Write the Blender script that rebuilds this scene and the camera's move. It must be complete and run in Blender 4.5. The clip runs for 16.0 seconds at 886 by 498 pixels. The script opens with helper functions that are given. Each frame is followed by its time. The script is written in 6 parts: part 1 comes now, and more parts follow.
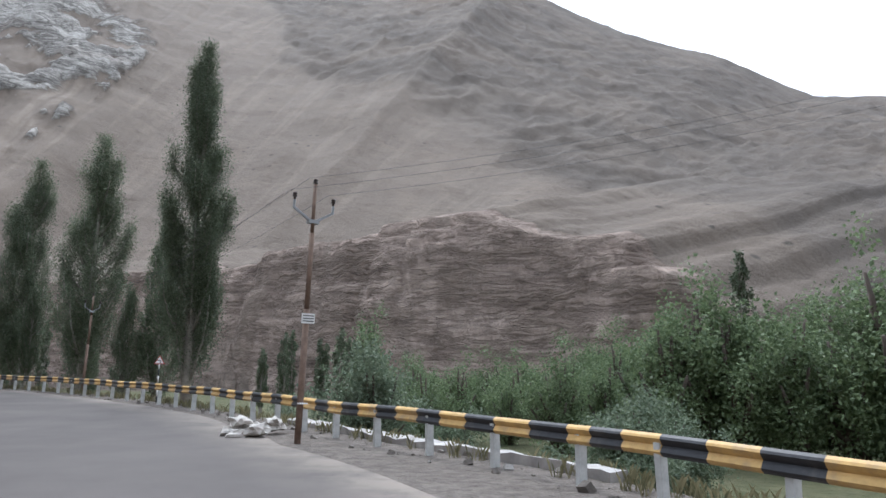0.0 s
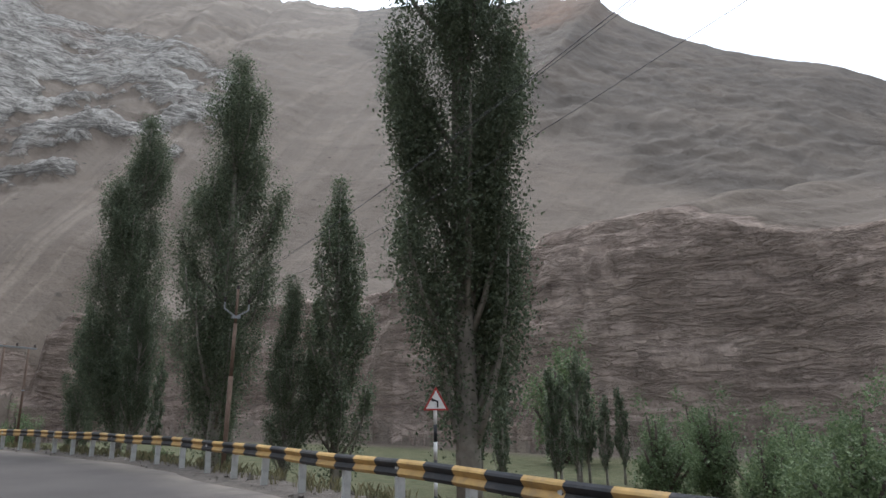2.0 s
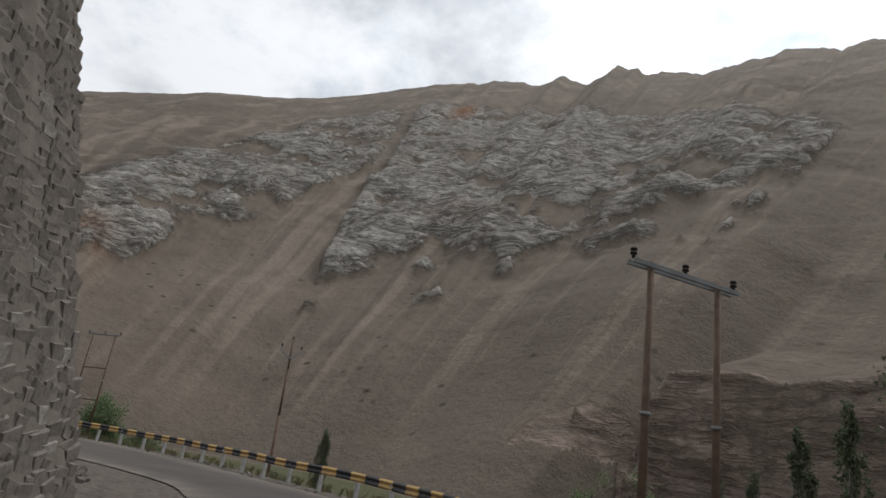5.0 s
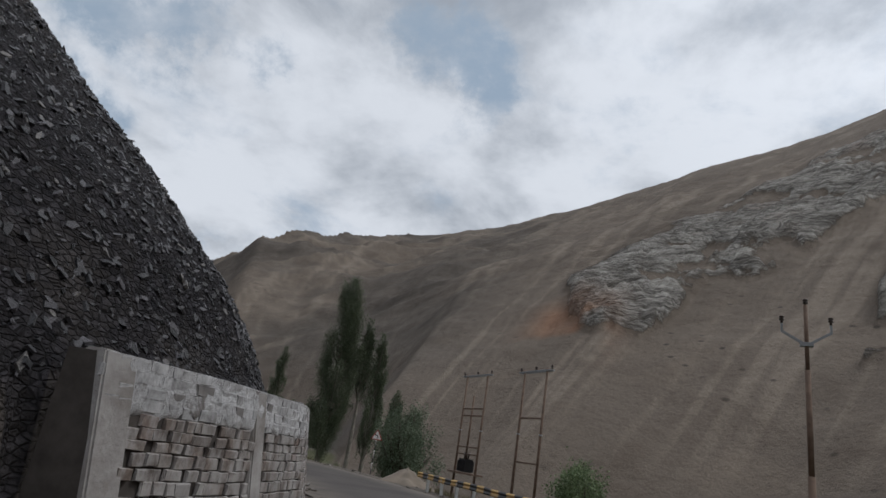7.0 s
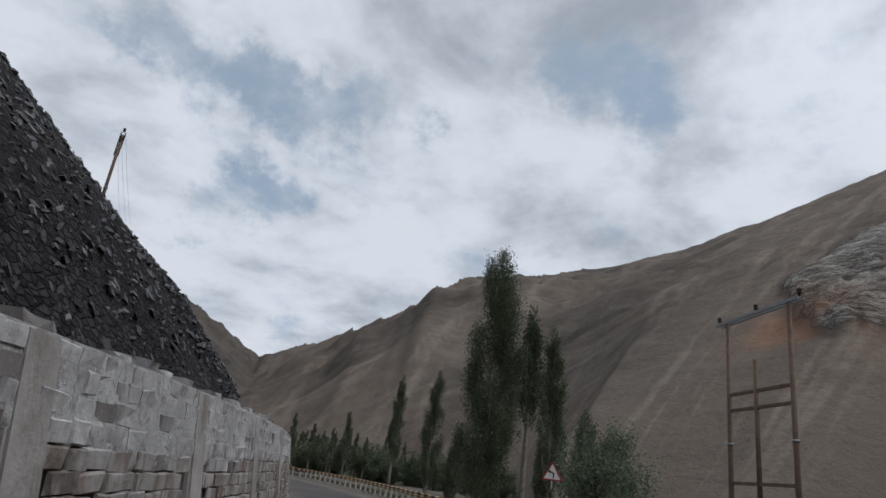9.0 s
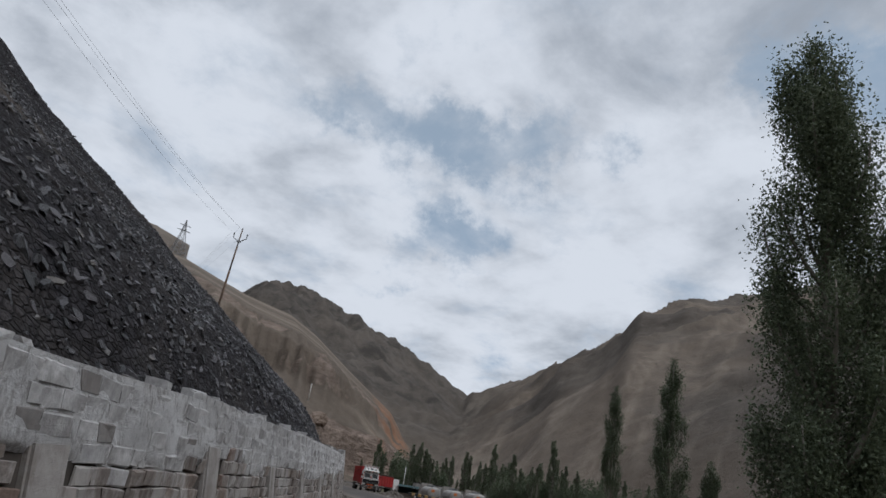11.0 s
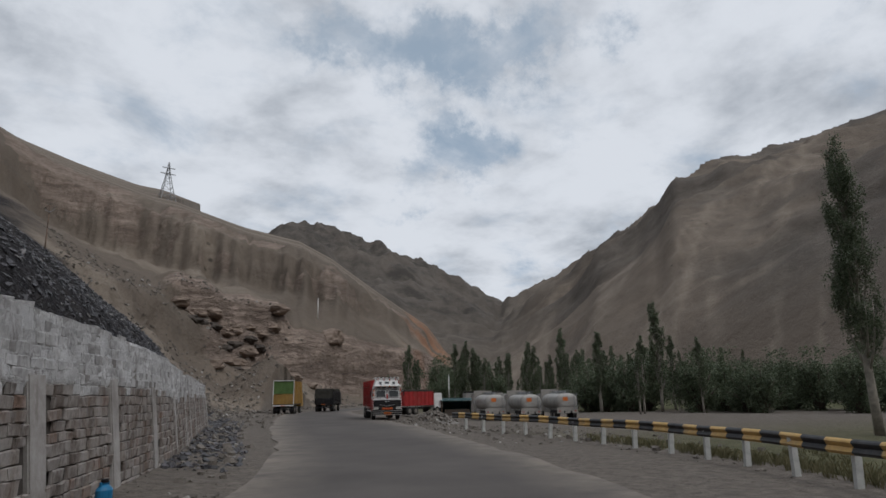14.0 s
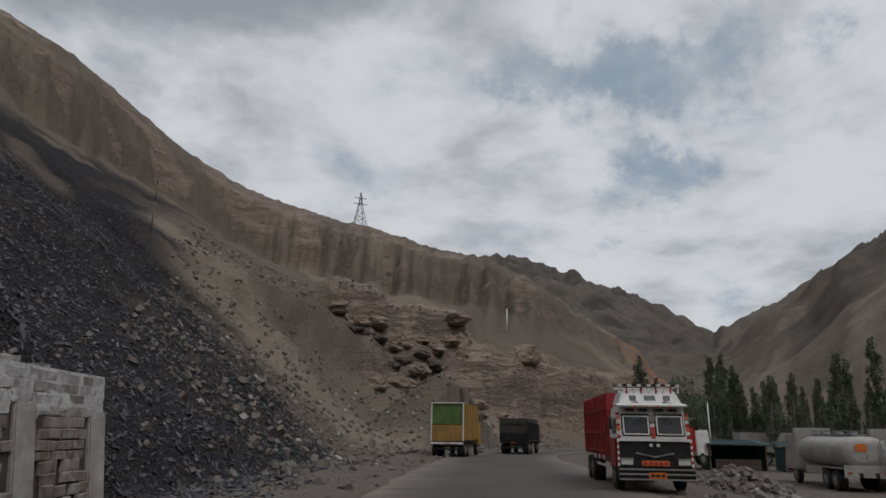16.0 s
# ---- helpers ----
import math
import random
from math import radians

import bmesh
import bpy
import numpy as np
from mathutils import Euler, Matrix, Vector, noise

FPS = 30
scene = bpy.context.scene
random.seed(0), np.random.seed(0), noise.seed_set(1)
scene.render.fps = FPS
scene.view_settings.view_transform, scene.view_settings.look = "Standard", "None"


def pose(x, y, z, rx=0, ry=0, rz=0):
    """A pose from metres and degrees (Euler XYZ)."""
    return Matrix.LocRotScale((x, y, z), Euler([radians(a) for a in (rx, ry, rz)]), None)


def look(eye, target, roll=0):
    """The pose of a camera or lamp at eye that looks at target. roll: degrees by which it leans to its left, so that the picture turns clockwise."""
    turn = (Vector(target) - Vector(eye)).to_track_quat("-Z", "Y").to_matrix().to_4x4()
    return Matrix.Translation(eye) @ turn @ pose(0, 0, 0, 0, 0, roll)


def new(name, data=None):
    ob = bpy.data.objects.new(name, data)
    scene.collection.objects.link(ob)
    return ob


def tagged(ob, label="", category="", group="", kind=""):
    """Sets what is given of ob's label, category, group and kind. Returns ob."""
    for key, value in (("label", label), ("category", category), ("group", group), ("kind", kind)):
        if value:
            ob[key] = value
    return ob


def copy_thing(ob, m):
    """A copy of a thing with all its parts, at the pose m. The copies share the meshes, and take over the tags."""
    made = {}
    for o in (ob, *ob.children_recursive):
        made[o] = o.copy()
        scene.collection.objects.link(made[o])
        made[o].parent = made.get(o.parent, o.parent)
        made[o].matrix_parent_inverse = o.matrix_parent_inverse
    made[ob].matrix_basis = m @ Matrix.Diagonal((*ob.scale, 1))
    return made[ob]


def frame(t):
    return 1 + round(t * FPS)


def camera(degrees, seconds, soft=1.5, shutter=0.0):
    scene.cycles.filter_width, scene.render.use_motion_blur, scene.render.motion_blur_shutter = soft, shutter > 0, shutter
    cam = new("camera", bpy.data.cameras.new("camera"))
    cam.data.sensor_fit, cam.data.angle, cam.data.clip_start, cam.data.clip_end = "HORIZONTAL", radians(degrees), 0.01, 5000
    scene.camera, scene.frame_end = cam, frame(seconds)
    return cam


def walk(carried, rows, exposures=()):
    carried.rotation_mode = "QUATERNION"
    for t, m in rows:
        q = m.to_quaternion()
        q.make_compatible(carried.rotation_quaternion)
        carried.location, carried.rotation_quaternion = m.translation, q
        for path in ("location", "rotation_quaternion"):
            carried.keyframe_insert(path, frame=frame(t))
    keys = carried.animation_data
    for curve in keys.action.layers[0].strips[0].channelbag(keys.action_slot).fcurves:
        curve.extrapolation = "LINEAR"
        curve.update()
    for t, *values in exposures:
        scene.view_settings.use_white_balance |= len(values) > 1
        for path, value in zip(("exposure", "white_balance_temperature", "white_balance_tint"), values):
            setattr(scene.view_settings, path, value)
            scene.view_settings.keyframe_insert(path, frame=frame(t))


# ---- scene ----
SOFT = 1.55
cam = camera(68.62, 16.0, soft=SOFT, shutter=0.0)
PATH = [
    (0, (0.003, -0.006, 2.036), (-0.008, 9.843, 3.765), 0.34),
    (0.5, (-3.070, 4.976, 2.036), (-3.630, 14.748, 4.084), -0.43),
    (1, (-5.977, 10.059, 2.015), (-6.939, 19.794, 4.087), 1.08),
    (1.5, (-9.166, 15.262, 1.896), (-9.896, 25.141, 3.266), -1.14),
    (2, (-12.353, 20.508, 1.977), (-13.715, 30.132, 4.329), -0.53),
    (2.5, (-15.651, 25.335, 2.015), (-17.535, 34.321, 5.979), 4.43),
    (3, (-18.968, 30.001, 1.975), (-21.651, 38.766, 5.972), 1.96),
    (3.5, (-22.774, 34.565, 1.980), (-26.854, 42.784, 5.956), 1.19),
    (4, (-26.841, 38.794, 2.005), (-32.526, 46.370, 5.213), 3.56),
    (4.5, (-31.220, 42.390, 2.025), (-38.193, 48.778, 5.275), 6.22),
    (5, (-35.613, 45.312, 1.986), (-43.620, 50.479, 5.018), 8.34),
    (5.2, (-37.442, 46.355, 1.943), (-45.902, 50.964, 4.622), 8.05),
    (7.3, (-56.562, 53.887, 1.984), (-65.643, 51.202, 5.197), 8.62),
    (7.5, (-58.729, 53.625, 2.009), (-67.760, 51.015, 5.418), 6.72),
    (8, (-64.273, 52.257, 2.017), (-73.272, 49.345, 5.262), 6.33),
    (8.2, (-66.496, 51.565, 2.007), (-75.293, 48.151, 5.318), 7.63),
    (10.3, (-89.499, 40.643, 2.073), (-96.974, 34.782, 5.200), 5.27),
    (10.5, (-91.590, 39.107, 2.061), (-98.880, 33.017, 5.184), 6.24),
    (11, (-96.738, 35.109, 1.986), (-102.938, 28.055, 5.420), 9.01),
    (11.5, (-101.909, 30.601, 1.915), (-107.339, 22.937, 5.346), 8.81),
    (12, (-107.091, 25.304, 1.997), (-111.689, 17.191, 5.609), 7.30),
    (12.5, (-112.145, 19.590, 1.987), (-116.187, 11.090, 5.364), 3.93),
    (13, (-117.117, 13.690, 2.008), (-121.855, 5.667, 5.638), 2.29),
    (13.5, (-122.501, 7.692, 1.999), (-127.803, -0.116, 5.304), 0.27),
    (14, (-127.668, 1.302, 2.001), (-133.969, -6.143, 4.210), -0.96),
    (14.5, (-132.457, -5.610, 1.995), (-138.589, -13.180, 4.253), -0.34),
    (15, (-137.174, -12.876, 1.987), (-142.377, -21.111, 4.248), 0.87),
    (15.5, (-141.701, -20.356, 1.923), (-146.024, -29.161, 3.869), -1.12),
    (16, (-145.655, -28.032, 1.934), (-149.390, -36.901, 4.654), 0.87),
]
walk(cam, [(t, look(eye, target, roll)) for t, eye, target, roll in PATH],
     [(0, 1.5, 5650, 10), (0.7, 1.2, 5700, 10), (1.5, 1.1, 5800, 10), (2.0, 1.05, 5850, 10), (2.3, 0.6, 6150, 10), (2.6, 0.2, 6300, 10), (3.0, -0.55, 6650, 10), (3.4, 0.12, 6450, 10), (5, 0.17, 6450, 10), (7.3, -0.12, 6120, 10), (12, -0.1, 6040, 10), (15.4, -0.1, 6350, 10), (16, -0.3, 6380, 10)])

# ---- sky and sun ----
SUN_AZ, SUN_EL = 18.0, 56.0          # degrees anticlockwise from +y, and up


def tree_link(nt, a, out, b, inp):
    nt.links.new(a.outputs[out], b.inputs[inp])


world = bpy.data.worlds.new("sky")
scene.world = world
world.use_nodes = True
nt = world.node_tree
nt.nodes.clear()
w_out = nt.nodes.new("ShaderNodeOutputWorld")
bg = nt.nodes.new("ShaderNodeBackground")
sky = nt.nodes.new("ShaderNodeTexSky")
sky.sky_type, sky.sun_disc = "NISHITA", False
sky.sun_elevation, sky.sun_rotation = radians(SUN_EL), radians(-SUN_AZ)
sky.altitude, sky.dust_density = 3000, 1.5
co = nt.nodes.new("ShaderNodeTexCoord")
# the cloud deck: the sky direction is laid on a flat layer overhead
sep = nt.nodes.new("ShaderNodeSeparateXYZ")
tree_link(nt, co, "Generated", sep, 0)


def wmath(op, a, b=None, c=None, clamp=False):
    n = nt.nodes.new("ShaderNodeMath")
    n.operation, n.use_clamp = op, clamp
    for i, v in enumerate((a, b, c)):
        if v is None:
            continue
        if isinstance(v, (int, float)):
            n.inputs[i].default_value = v
        else:
            nt.links.new(v, n.inputs[i])
    return n.outputs[0]


zc = wmath("ADD", wmath("MAXIMUM", sep.outputs[2], 0.0), 0.22)
comb = nt.nodes.new("ShaderNodeCombineXYZ")
nt.links.new(wmath("DIVIDE", sep.outputs[0], zc), comb.inputs[0])
nt.links.new(wmath("DIVIDE", sep.outputs[1], zc), comb.inputs[1])


def wnoise(scale, detail, rough, dist=0.0, off=0.0):
    n = nt.nodes.new("ShaderNodeTexNoise")
    n.inputs["Scale"].default_value, n.inputs["Detail"].default_value = scale, detail
    n.inputs["Roughness"].default_value, n.inputs["Distortion"].default_value = rough, dist
    m = nt.nodes.new("ShaderNodeMapping")
    m.inputs["Location"].default_value = (off, off * 0.7, off * 1.3)
    nt.links.new(comb.outputs[0], m.inputs[0])
    nt.links.new(m.outputs[0], n.inputs["Vector"])
    return n.outputs[0]


def wramp(v, lo, hi):
    n = nt.nodes.new("ShaderNodeMapRange")
    n.interpolation_type = "SMOOTHSTEP"
    nt.links.new(v, n.inputs[0])
    n.inputs[1].default_value, n.inputs[2].default_value = lo, hi
    return n.outputs[0]


# openings in the cloud and heavy grey banks: azimuth and height in degrees, radius, weight
GAPS = [(150, 31.6, 2.6, 1.2), (145.5, 30.3, 2.8, 1), (141, 29.6, 2.5, 1), (137.5, 30, 2.9, 1), (134, 29.3, 2.7, 1), (129.5, 30.8, 2.6, 1.3), (124, 30.4, 2.4, 1.2),
        (139.6, 20.3, 2.9, 1.1), (136.3, 20.6, 2.8, 1.1), (142.4, 17.5, 1.8, 0.9), (138.6, 25, 1.3, 0.6), (132.3, 9.4, 2.2, 0.9), (144, 37, 2.6, 0.8), (107, 34.6, 3.2, 1.3),
        (101.5, 31.7, 2.6, 1.1), (109.3, 38, 2.6, 0.8), (94, 30, 2.2, 0.5), (105, 21.4, 2.4, 0.5), (124.6, 15, 1.8, 0.5), (88, 30, 2.4, 0.5), (127.6, 21.3, 1.5, 0.5)]
BANKS = [(182, 39, 10, 1.0), (196, 34, 9, 0.7), (57, 42, 9, 0.6), (118, 44, 8, 0.55), (101, 40, 8, 0.55), (10, 40, 3.0, 0.7), (358, 40, 2.2, 0.6), (72, 38, 6, 0.4), (152, 22, 5, 0.2)]
swirl = nt.nodes.new("ShaderNodeTexNoise")      # ragged edges for the openings
tree_link(nt, co, "Generated", swirl, "Vector")
for key, value in (("Scale", 9.0), ("Detail", 9.0), ("Roughness", 0.68)):
    swirl.inputs[key].default_value = value
bent = nt.nodes.new("ShaderNodeVectorMath")
bent.operation = "MULTIPLY_ADD"
tree_link(nt, swirl, "Color", bent, 0)
bent.inputs[1].default_value = (0.2, 0.2, 0.2)
tree_link(nt, co, "Generated", bent, 2)
way_in = nt.nodes.new("ShaderNodeVectorMath")
way_in.operation = "SUBTRACT"
tree_link(nt, bent, 0, way_in, 0)
way_in.inputs[1].default_value = (0.1, 0.1, 0.1)


def patches(rows):
    """The sum of soft round patches of the sky."""
    total = 0.0
    for az, el, rad, weight in rows:
        d = nt.nodes.new("ShaderNodeVectorMath")
        d.operation = "DISTANCE"
        nt.links.new(way_in.outputs[0], d.inputs[0])
        az, el = radians(az), radians(el)
        d.inputs[1].default_value = (-math.sin(az) * math.cos(el), math.cos(az) * math.cos(el), math.sin(el))
        n = nt.nodes.new("ShaderNodeMapRange")
        n.interpolation_type = "SMOOTHSTEP"
        nt.links.new(d.outputs["Value"], n.inputs[0])
        n.inputs[1].default_value, n.inputs[2].default_value = 0.1 * radians(rad), 1.9 * radians(rad)
        n.inputs[3].default_value, n.inputs[4].default_value = weight, 0.0
        total = wmath("ADD", n.outputs[0], total)
    return total


open_sky = wmath("MULTIPLY_ADD", wmath("MINIMUM", patches(GAPS), 1.3), -0.2, wnoise(2.6, 11, 0.62, 0.2, 5.7))
cover = wramp(open_sky, 0.16, 0.49)
body = wmath("MULTIPLY_ADD", wmath("MINIMUM", patches(BANKS), 1.2), -0.26, wnoise(3.1, 10, 0.56, 0.15, 9.4))
cloud = nt.nodes.new("ShaderNodeMix")
cloud.data_type = "RGBA"
nt.links.new(wramp(body, 0.19, 0.59), cloud.inputs["Factor"])
cloud.inputs["A"].default_value = (3.75, 4.05, 4.45, 1)
cloud.inputs["B"].default_value = (8.1, 8.3, 8.6, 1)
mixc = nt.nodes.new("ShaderNodeMix")
mixc.data_type = "RGBA"
nt.links.new(cover, mixc.inputs["Factor"])
thin = nt.nodes.new("ShaderNodeMix")          # thin high cloud veils the blue
thin.data_type = "RGBA"
thin.inputs["Factor"].default_value = 0.66
tree_link(nt, sky, 0, thin, "A")
thin.inputs["B"].default_value = (4.9, 5.85, 6.6, 1)
nt.links.new(thin.outputs["Result"], mixc.inputs["A"])
nt.links.new(cloud.outputs["Result"], mixc.inputs["B"])
# thinner cloud in front of the sun glows
sa, se = radians(SUN_AZ), radians(SUN_EL)
dotn = nt.nodes.new("ShaderNodeVectorMath")
dotn.operation = "DOT_PRODUCT"
tree_link(nt, co, "Generated", dotn, 0)
dotn.inputs[1].default_value = (-math.sin(sa) * math.cos(se), math.cos(sa) * math.cos(se), math.sin(se))
glow = wmath("MULTIPLY_ADD", wmath("POWER", wmath("MAXIMUM", dotn.outputs["Value"], 0.0), 5.0), 0.75, 0.92)
lit = nt.nodes.new("ShaderNodeVectorMath")
lit.operation = "SCALE"
nt.links.new(mixc.outputs["Result"], lit.inputs[0])
nt.links.new(glow, lit.inputs["Scale"])
nt.links.new(lit.outputs[0], bg.inputs[0])
bg.inputs[1].default_value = 0.1
tree_link(nt, bg, 0, w_out, 0)

sun = new("sun", bpy.data.lights.new("sun", "SUN"))
sun.data.energy, sun.data.angle, sun.data.color = 1.0, radians(16), (1.0, 0.95, 0.87)
a, e = radians(SUN_AZ), radians(SUN_EL)
sun.matrix_world = look((-math.sin(a) * math.cos(e) * 50, math.cos(a) * math.cos(e) * 50, math.sin(e) * 50), (0, 0, 0))

# ---- materials ----
class Mat:
    """A small builder for node materials."""

    def __init__(self, name, rough=0.9, spec=0.3, placed=False):
        self.m = bpy.data.materials.new(name)
        self.m.use_nodes = True
        self.t = self.m.node_tree
        self.b = self.t.nodes["Principled BSDF"]
        self.b.inputs["Roughness"].default_value = rough
        self.b.inputs["Specular IOR Level"].default_value = spec
        self.geo = self.t.nodes.new("ShaderNodeNewGeometry")
        self.co = self.geo.outputs["Position"] if placed else self.t.nodes.new("ShaderNodeTexCoord").outputs["Object"]
        self.info = self.t.nodes.new("ShaderNodeObjectInfo")

    def put(self, v, socket):
        if isinstance(v, (int, float)):
            socket.default_value = v
        elif isinstance(v, tuple):
            socket.default_value = (*v, 1) if len(v) == 3 and socket.type == "RGBA" else v
        else:
            self.t.links.new(v, socket)

    def attr(self, name):
        n = self.t.nodes.new("ShaderNodeAttribute")
        n.attribute_name = name
        return n.outputs["Fac"]

    def noise(self, scale, detail=5, rough=0.55, stretch=(1, 1, 1), dist=0.0, co=None, turn=(0, 0, 0)):
        n = self.t.nodes.new("ShaderNodeTexNoise")
        m = self.t.nodes.new("ShaderNodeMapping")
        m.inputs["Scale"].default_value = stretch
        m.inputs["Rotation"].default_value = turn
        self.put(co or self.co, m.inputs[0])
        self.put(m.outputs[0], n.inputs["Vector"])
        for k, v in (("Scale", scale), ("Detail", detail), ("Roughness", rough), ("Distortion", dist)):
            n.inputs[k].default_value = v
        return n.outputs[0]

    def cells(self, scale, feature="F1", stretch=(1, 1, 1), out="Distance", rand=1.0, co=None, turn=(0, 0, 0)):
        n = self.t.nodes.new("ShaderNodeTexVoronoi")
        n.feature = feature
        m = self.t.nodes.new("ShaderNodeMapping")
        m.inputs["Scale"].default_value = stretch
        m.inputs["Rotation"].default_value = turn
        self.put(co or self.co, m.inputs[0])
        self.put(m.outputs[0], n.inputs["Vector"])
        n.inputs["Scale"].default_value = scale
        n.inputs["Randomness"].default_value = rand
        return n.outputs[out]

    def ramp(self, v, lo, hi, a=0.0, b=1.0):
        n = self.t.nodes.new("ShaderNodeMapRange")
        self.put(v, n.inputs[0])
        for i, x in ((1, lo), (2, hi), (3, a), (4, b)):
            n.inputs[i].default_value = x
        return n.outputs[0]

    def math(self, op, x, y=0.0):
        n = self.t.nodes.new("ShaderNodeMath")
        n.operation = op
        self.put(x, n.inputs[0])
        self.put(y, n.inputs[1])
        return n.outputs[0]

    def mix(self, f, x, y, mode="MIX"):
        n = self.t.nodes.new("ShaderNodeMix")
        n.data_type, n.blend_type = "RGBA", mode
        self.put(f, n.inputs["Factor"])
        self.put(x, n.inputs["A"])
        self.put(y, n.inputs["B"])
        return n.outputs["Result"]

    def colour(self, v):
        self.put(v, self.b.inputs["Base Color"])
        return self

    def bump(self, v, strength=0.4, distance=0.05):
        n = self.t.nodes.new("ShaderNodeBump")
        n.inputs["Strength"].default_value, n.inputs["Distance"].default_value = strength, distance
        self.put(v, n.inputs["Height"])
        self.put(n.outputs[0], self.b.inputs["Normal"])
        return self


def plain(name, col, rough=0.7, var=0.25, scale=6.0, metal=0.0, spec=0.3, bump=0.1, dirt=None):
    k = Mat(name, rough, spec)
    dark = tuple(c * (1 - var) for c in col)
    lite = tuple(min(1, c * (1 + var * 0.6)) for c in col)
    c = k.mix(k.ramp(k.noise(scale, 6, 0.6), 0.3, 0.7), dark, lite)
    if dirt:
        c = k.mix(k.ramp(k.noise(scale * 0.35, 6, 0.7), 0.52, 0.7, 0, 0.7), c, dirt)
    k.colour(c)
    k.b.inputs["Metallic"].default_value = metal
    if bump:
        k.bump(k.noise(scale * 6, 4, 0.6), bump, 0.02)
    return k.m


def terrain_mat():
    k = Mat("dry_mountain_ground", 0.95, 0.12)
    big = k.noise(0.004, 6, 0.6)
    mid = k.noise(0.06, 7, 0.65)
    fine = k.noise(1.7, 6, 0.7)
    stony = k.noise(0.45, 6, 0.75)
    streak = k.noise(0.05, 6, 0.65, dist=0.6, stretch=(1, 1, 0.25))
    scree = k.mix(k.ramp(big, 0.35, 0.65), (0.128, 0.104, 0.084), (0.172, 0.142, 0.116))
    scree = k.mix(k.ramp(streak, 0.5, 0.75, 0, 0.35), scree, (0.25, 0.20, 0.155))
    scree = k.mix(k.math("MULTIPLY", k.attr("streak"), k.ramp(stony, 0.3, 0.6, 0.15, 0.6)), scree, (0.31, 0.26, 0.21))
    spots = k.math("MULTIPLY", k.ramp(k.cells(0.16), 0.16, 0.08), k.ramp(k.noise(0.03, 3, 0.5), 0.45, 0.6))
    scree = k.mix(spots, scree, (0.07, 0.062, 0.052))
    scree = k.mix(k.ramp(mid, 0.5, 0.75, 0, 0.55), scree, (0.105, 0.082, 0.064))
    scree = k.mix(k.ramp(stony, 0.55, 0.75, 0, 0.5), scree, (0.09, 0.075, 0.06))
    # bare rock: tilted slabs with broken dark seams, and rusty stains
    seam = k.math("ABSOLUTE", k.math("SUBTRACT", k.noise(0.07, 8, 0.62, (0.45, 0.45, 1.5), 1.6, turn=(0.5, 0.3, 0.4)), 0.5))
    seam2 = k.math("ABSOLUTE", k.math("SUBTRACT", k.noise(0.22, 7, 0.65, (0.6, 0.6, 1.5), 1.0, turn=(0.8, -0.2, 1.0)), 0.5))
    rockn = k.noise(0.10, 10, 0.75, dist=0.8)
    rock = k.mix(k.ramp(rockn, 0.36, 0.64), (0.25, 0.23, 0.205), (0.58, 0.55, 0.50))
    rock = k.mix(k.ramp(k.noise(0.018, 5, 0.6), 0.55, 0.68, 0, 0.5), rock, (0.235, 0.16, 0.125))
    rock = k.mix(k.ramp(seam2, 0.03, 0.0, 0, 0.5), rock, (0.075, 0.066, 0.057))
    rock = k.mix(k.ramp(seam, 0.045, 0.0, 0, 0.8), rock, (0.065, 0.057, 0.05))
    edge_in = k.ramp(k.math("ADD", k.attr("rock"), k.math("MULTIPLY", k.math("SUBTRACT", rockn, 0.5), 1.6)), 0.35, 0.62)
    c = k.mix(edge_in, scree, rock)
    # layered ledges: beds of uneven hardness, broken across
    strat = k.noise(0.3, 8, 0.72, (0.15, 0.15, 1.0), 0.4)
    joint = k.math("ABSOLUTE", k.math("SUBTRACT", k.noise(0.6, 7, 0.62, (0.34, 0.34, 1.3), 0.35), 0.5))
    cliff = k.mix(k.ramp(strat, 0.36, 0.64), (0.15, 0.114, 0.094), (0.41, 0.325, 0.27))
    cliff = k.mix(k.ramp(stony, 0.4, 0.7, 0, 0.55), cliff, (0.19, 0.148, 0.12))
    cliff = k.mix(k.ramp(joint, 0.03, 0.0, 0, 0.3), cliff, (0.05, 0.038, 0.03))
    c = k.mix(k.ramp(k.math("ADD", k.attr("cliff"), k.math("MULTIPLY", k.math("SUBTRACT", stony, 0.5), 0.8)), 0.3, 0.6), c, cliff)
    c = k.mix(k.attr("orange"), c, k.mix(k.ramp(mid, 0.3, 0.7), (0.22, 0.105, 0.06), (0.36, 0.20, 0.12)))
    c = k.mix(k.attr("dark"), c, k.mix(k.ramp(k.noise(0.02, 9, 0.75), 0.4, 0.62), (0.052, 0.047, 0.042), (0.118, 0.102, 0.088)))
    flake = k.cells(5.0, "F1", (1.0, 1.0, 1.7), "Color")
    gap = k.cells(5.0, "DISTANCE_TO_EDGE", (1.0, 1.0, 1.7))
    slate = k.mix(k.ramp(flake, 0.15, 0.85), (0.011, 0.0105, 0.0125), (0.048, 0.045, 0.051))
    slate = k.mix(k.ramp(k.noise(0.25, 5, 0.7), 0.5, 0.7, 0, 0.6), slate, (0.075, 0.066, 0.06))
    slate = k.mix(k.ramp(gap, 0.12, 0.0, 0, 0.6), slate, (0.01, 0.01, 0.011))
    c = k.mix(k.attr("slate"), c, slate)
    gravel = k.mix(k.ramp(k.noise(3.0, 6, 0.75), 0.3, 0.7), (0.09, 0.078, 0.068), (0.195, 0.17, 0.148))
    c = k.mix(k.attr("gravel"), c, gravel)
    green = k.mix(k.ramp(k.noise(0.8, 6, 0.7), 0.3, 0.7), (0.055, 0.065, 0.03), (0.13, 0.125, 0.07))
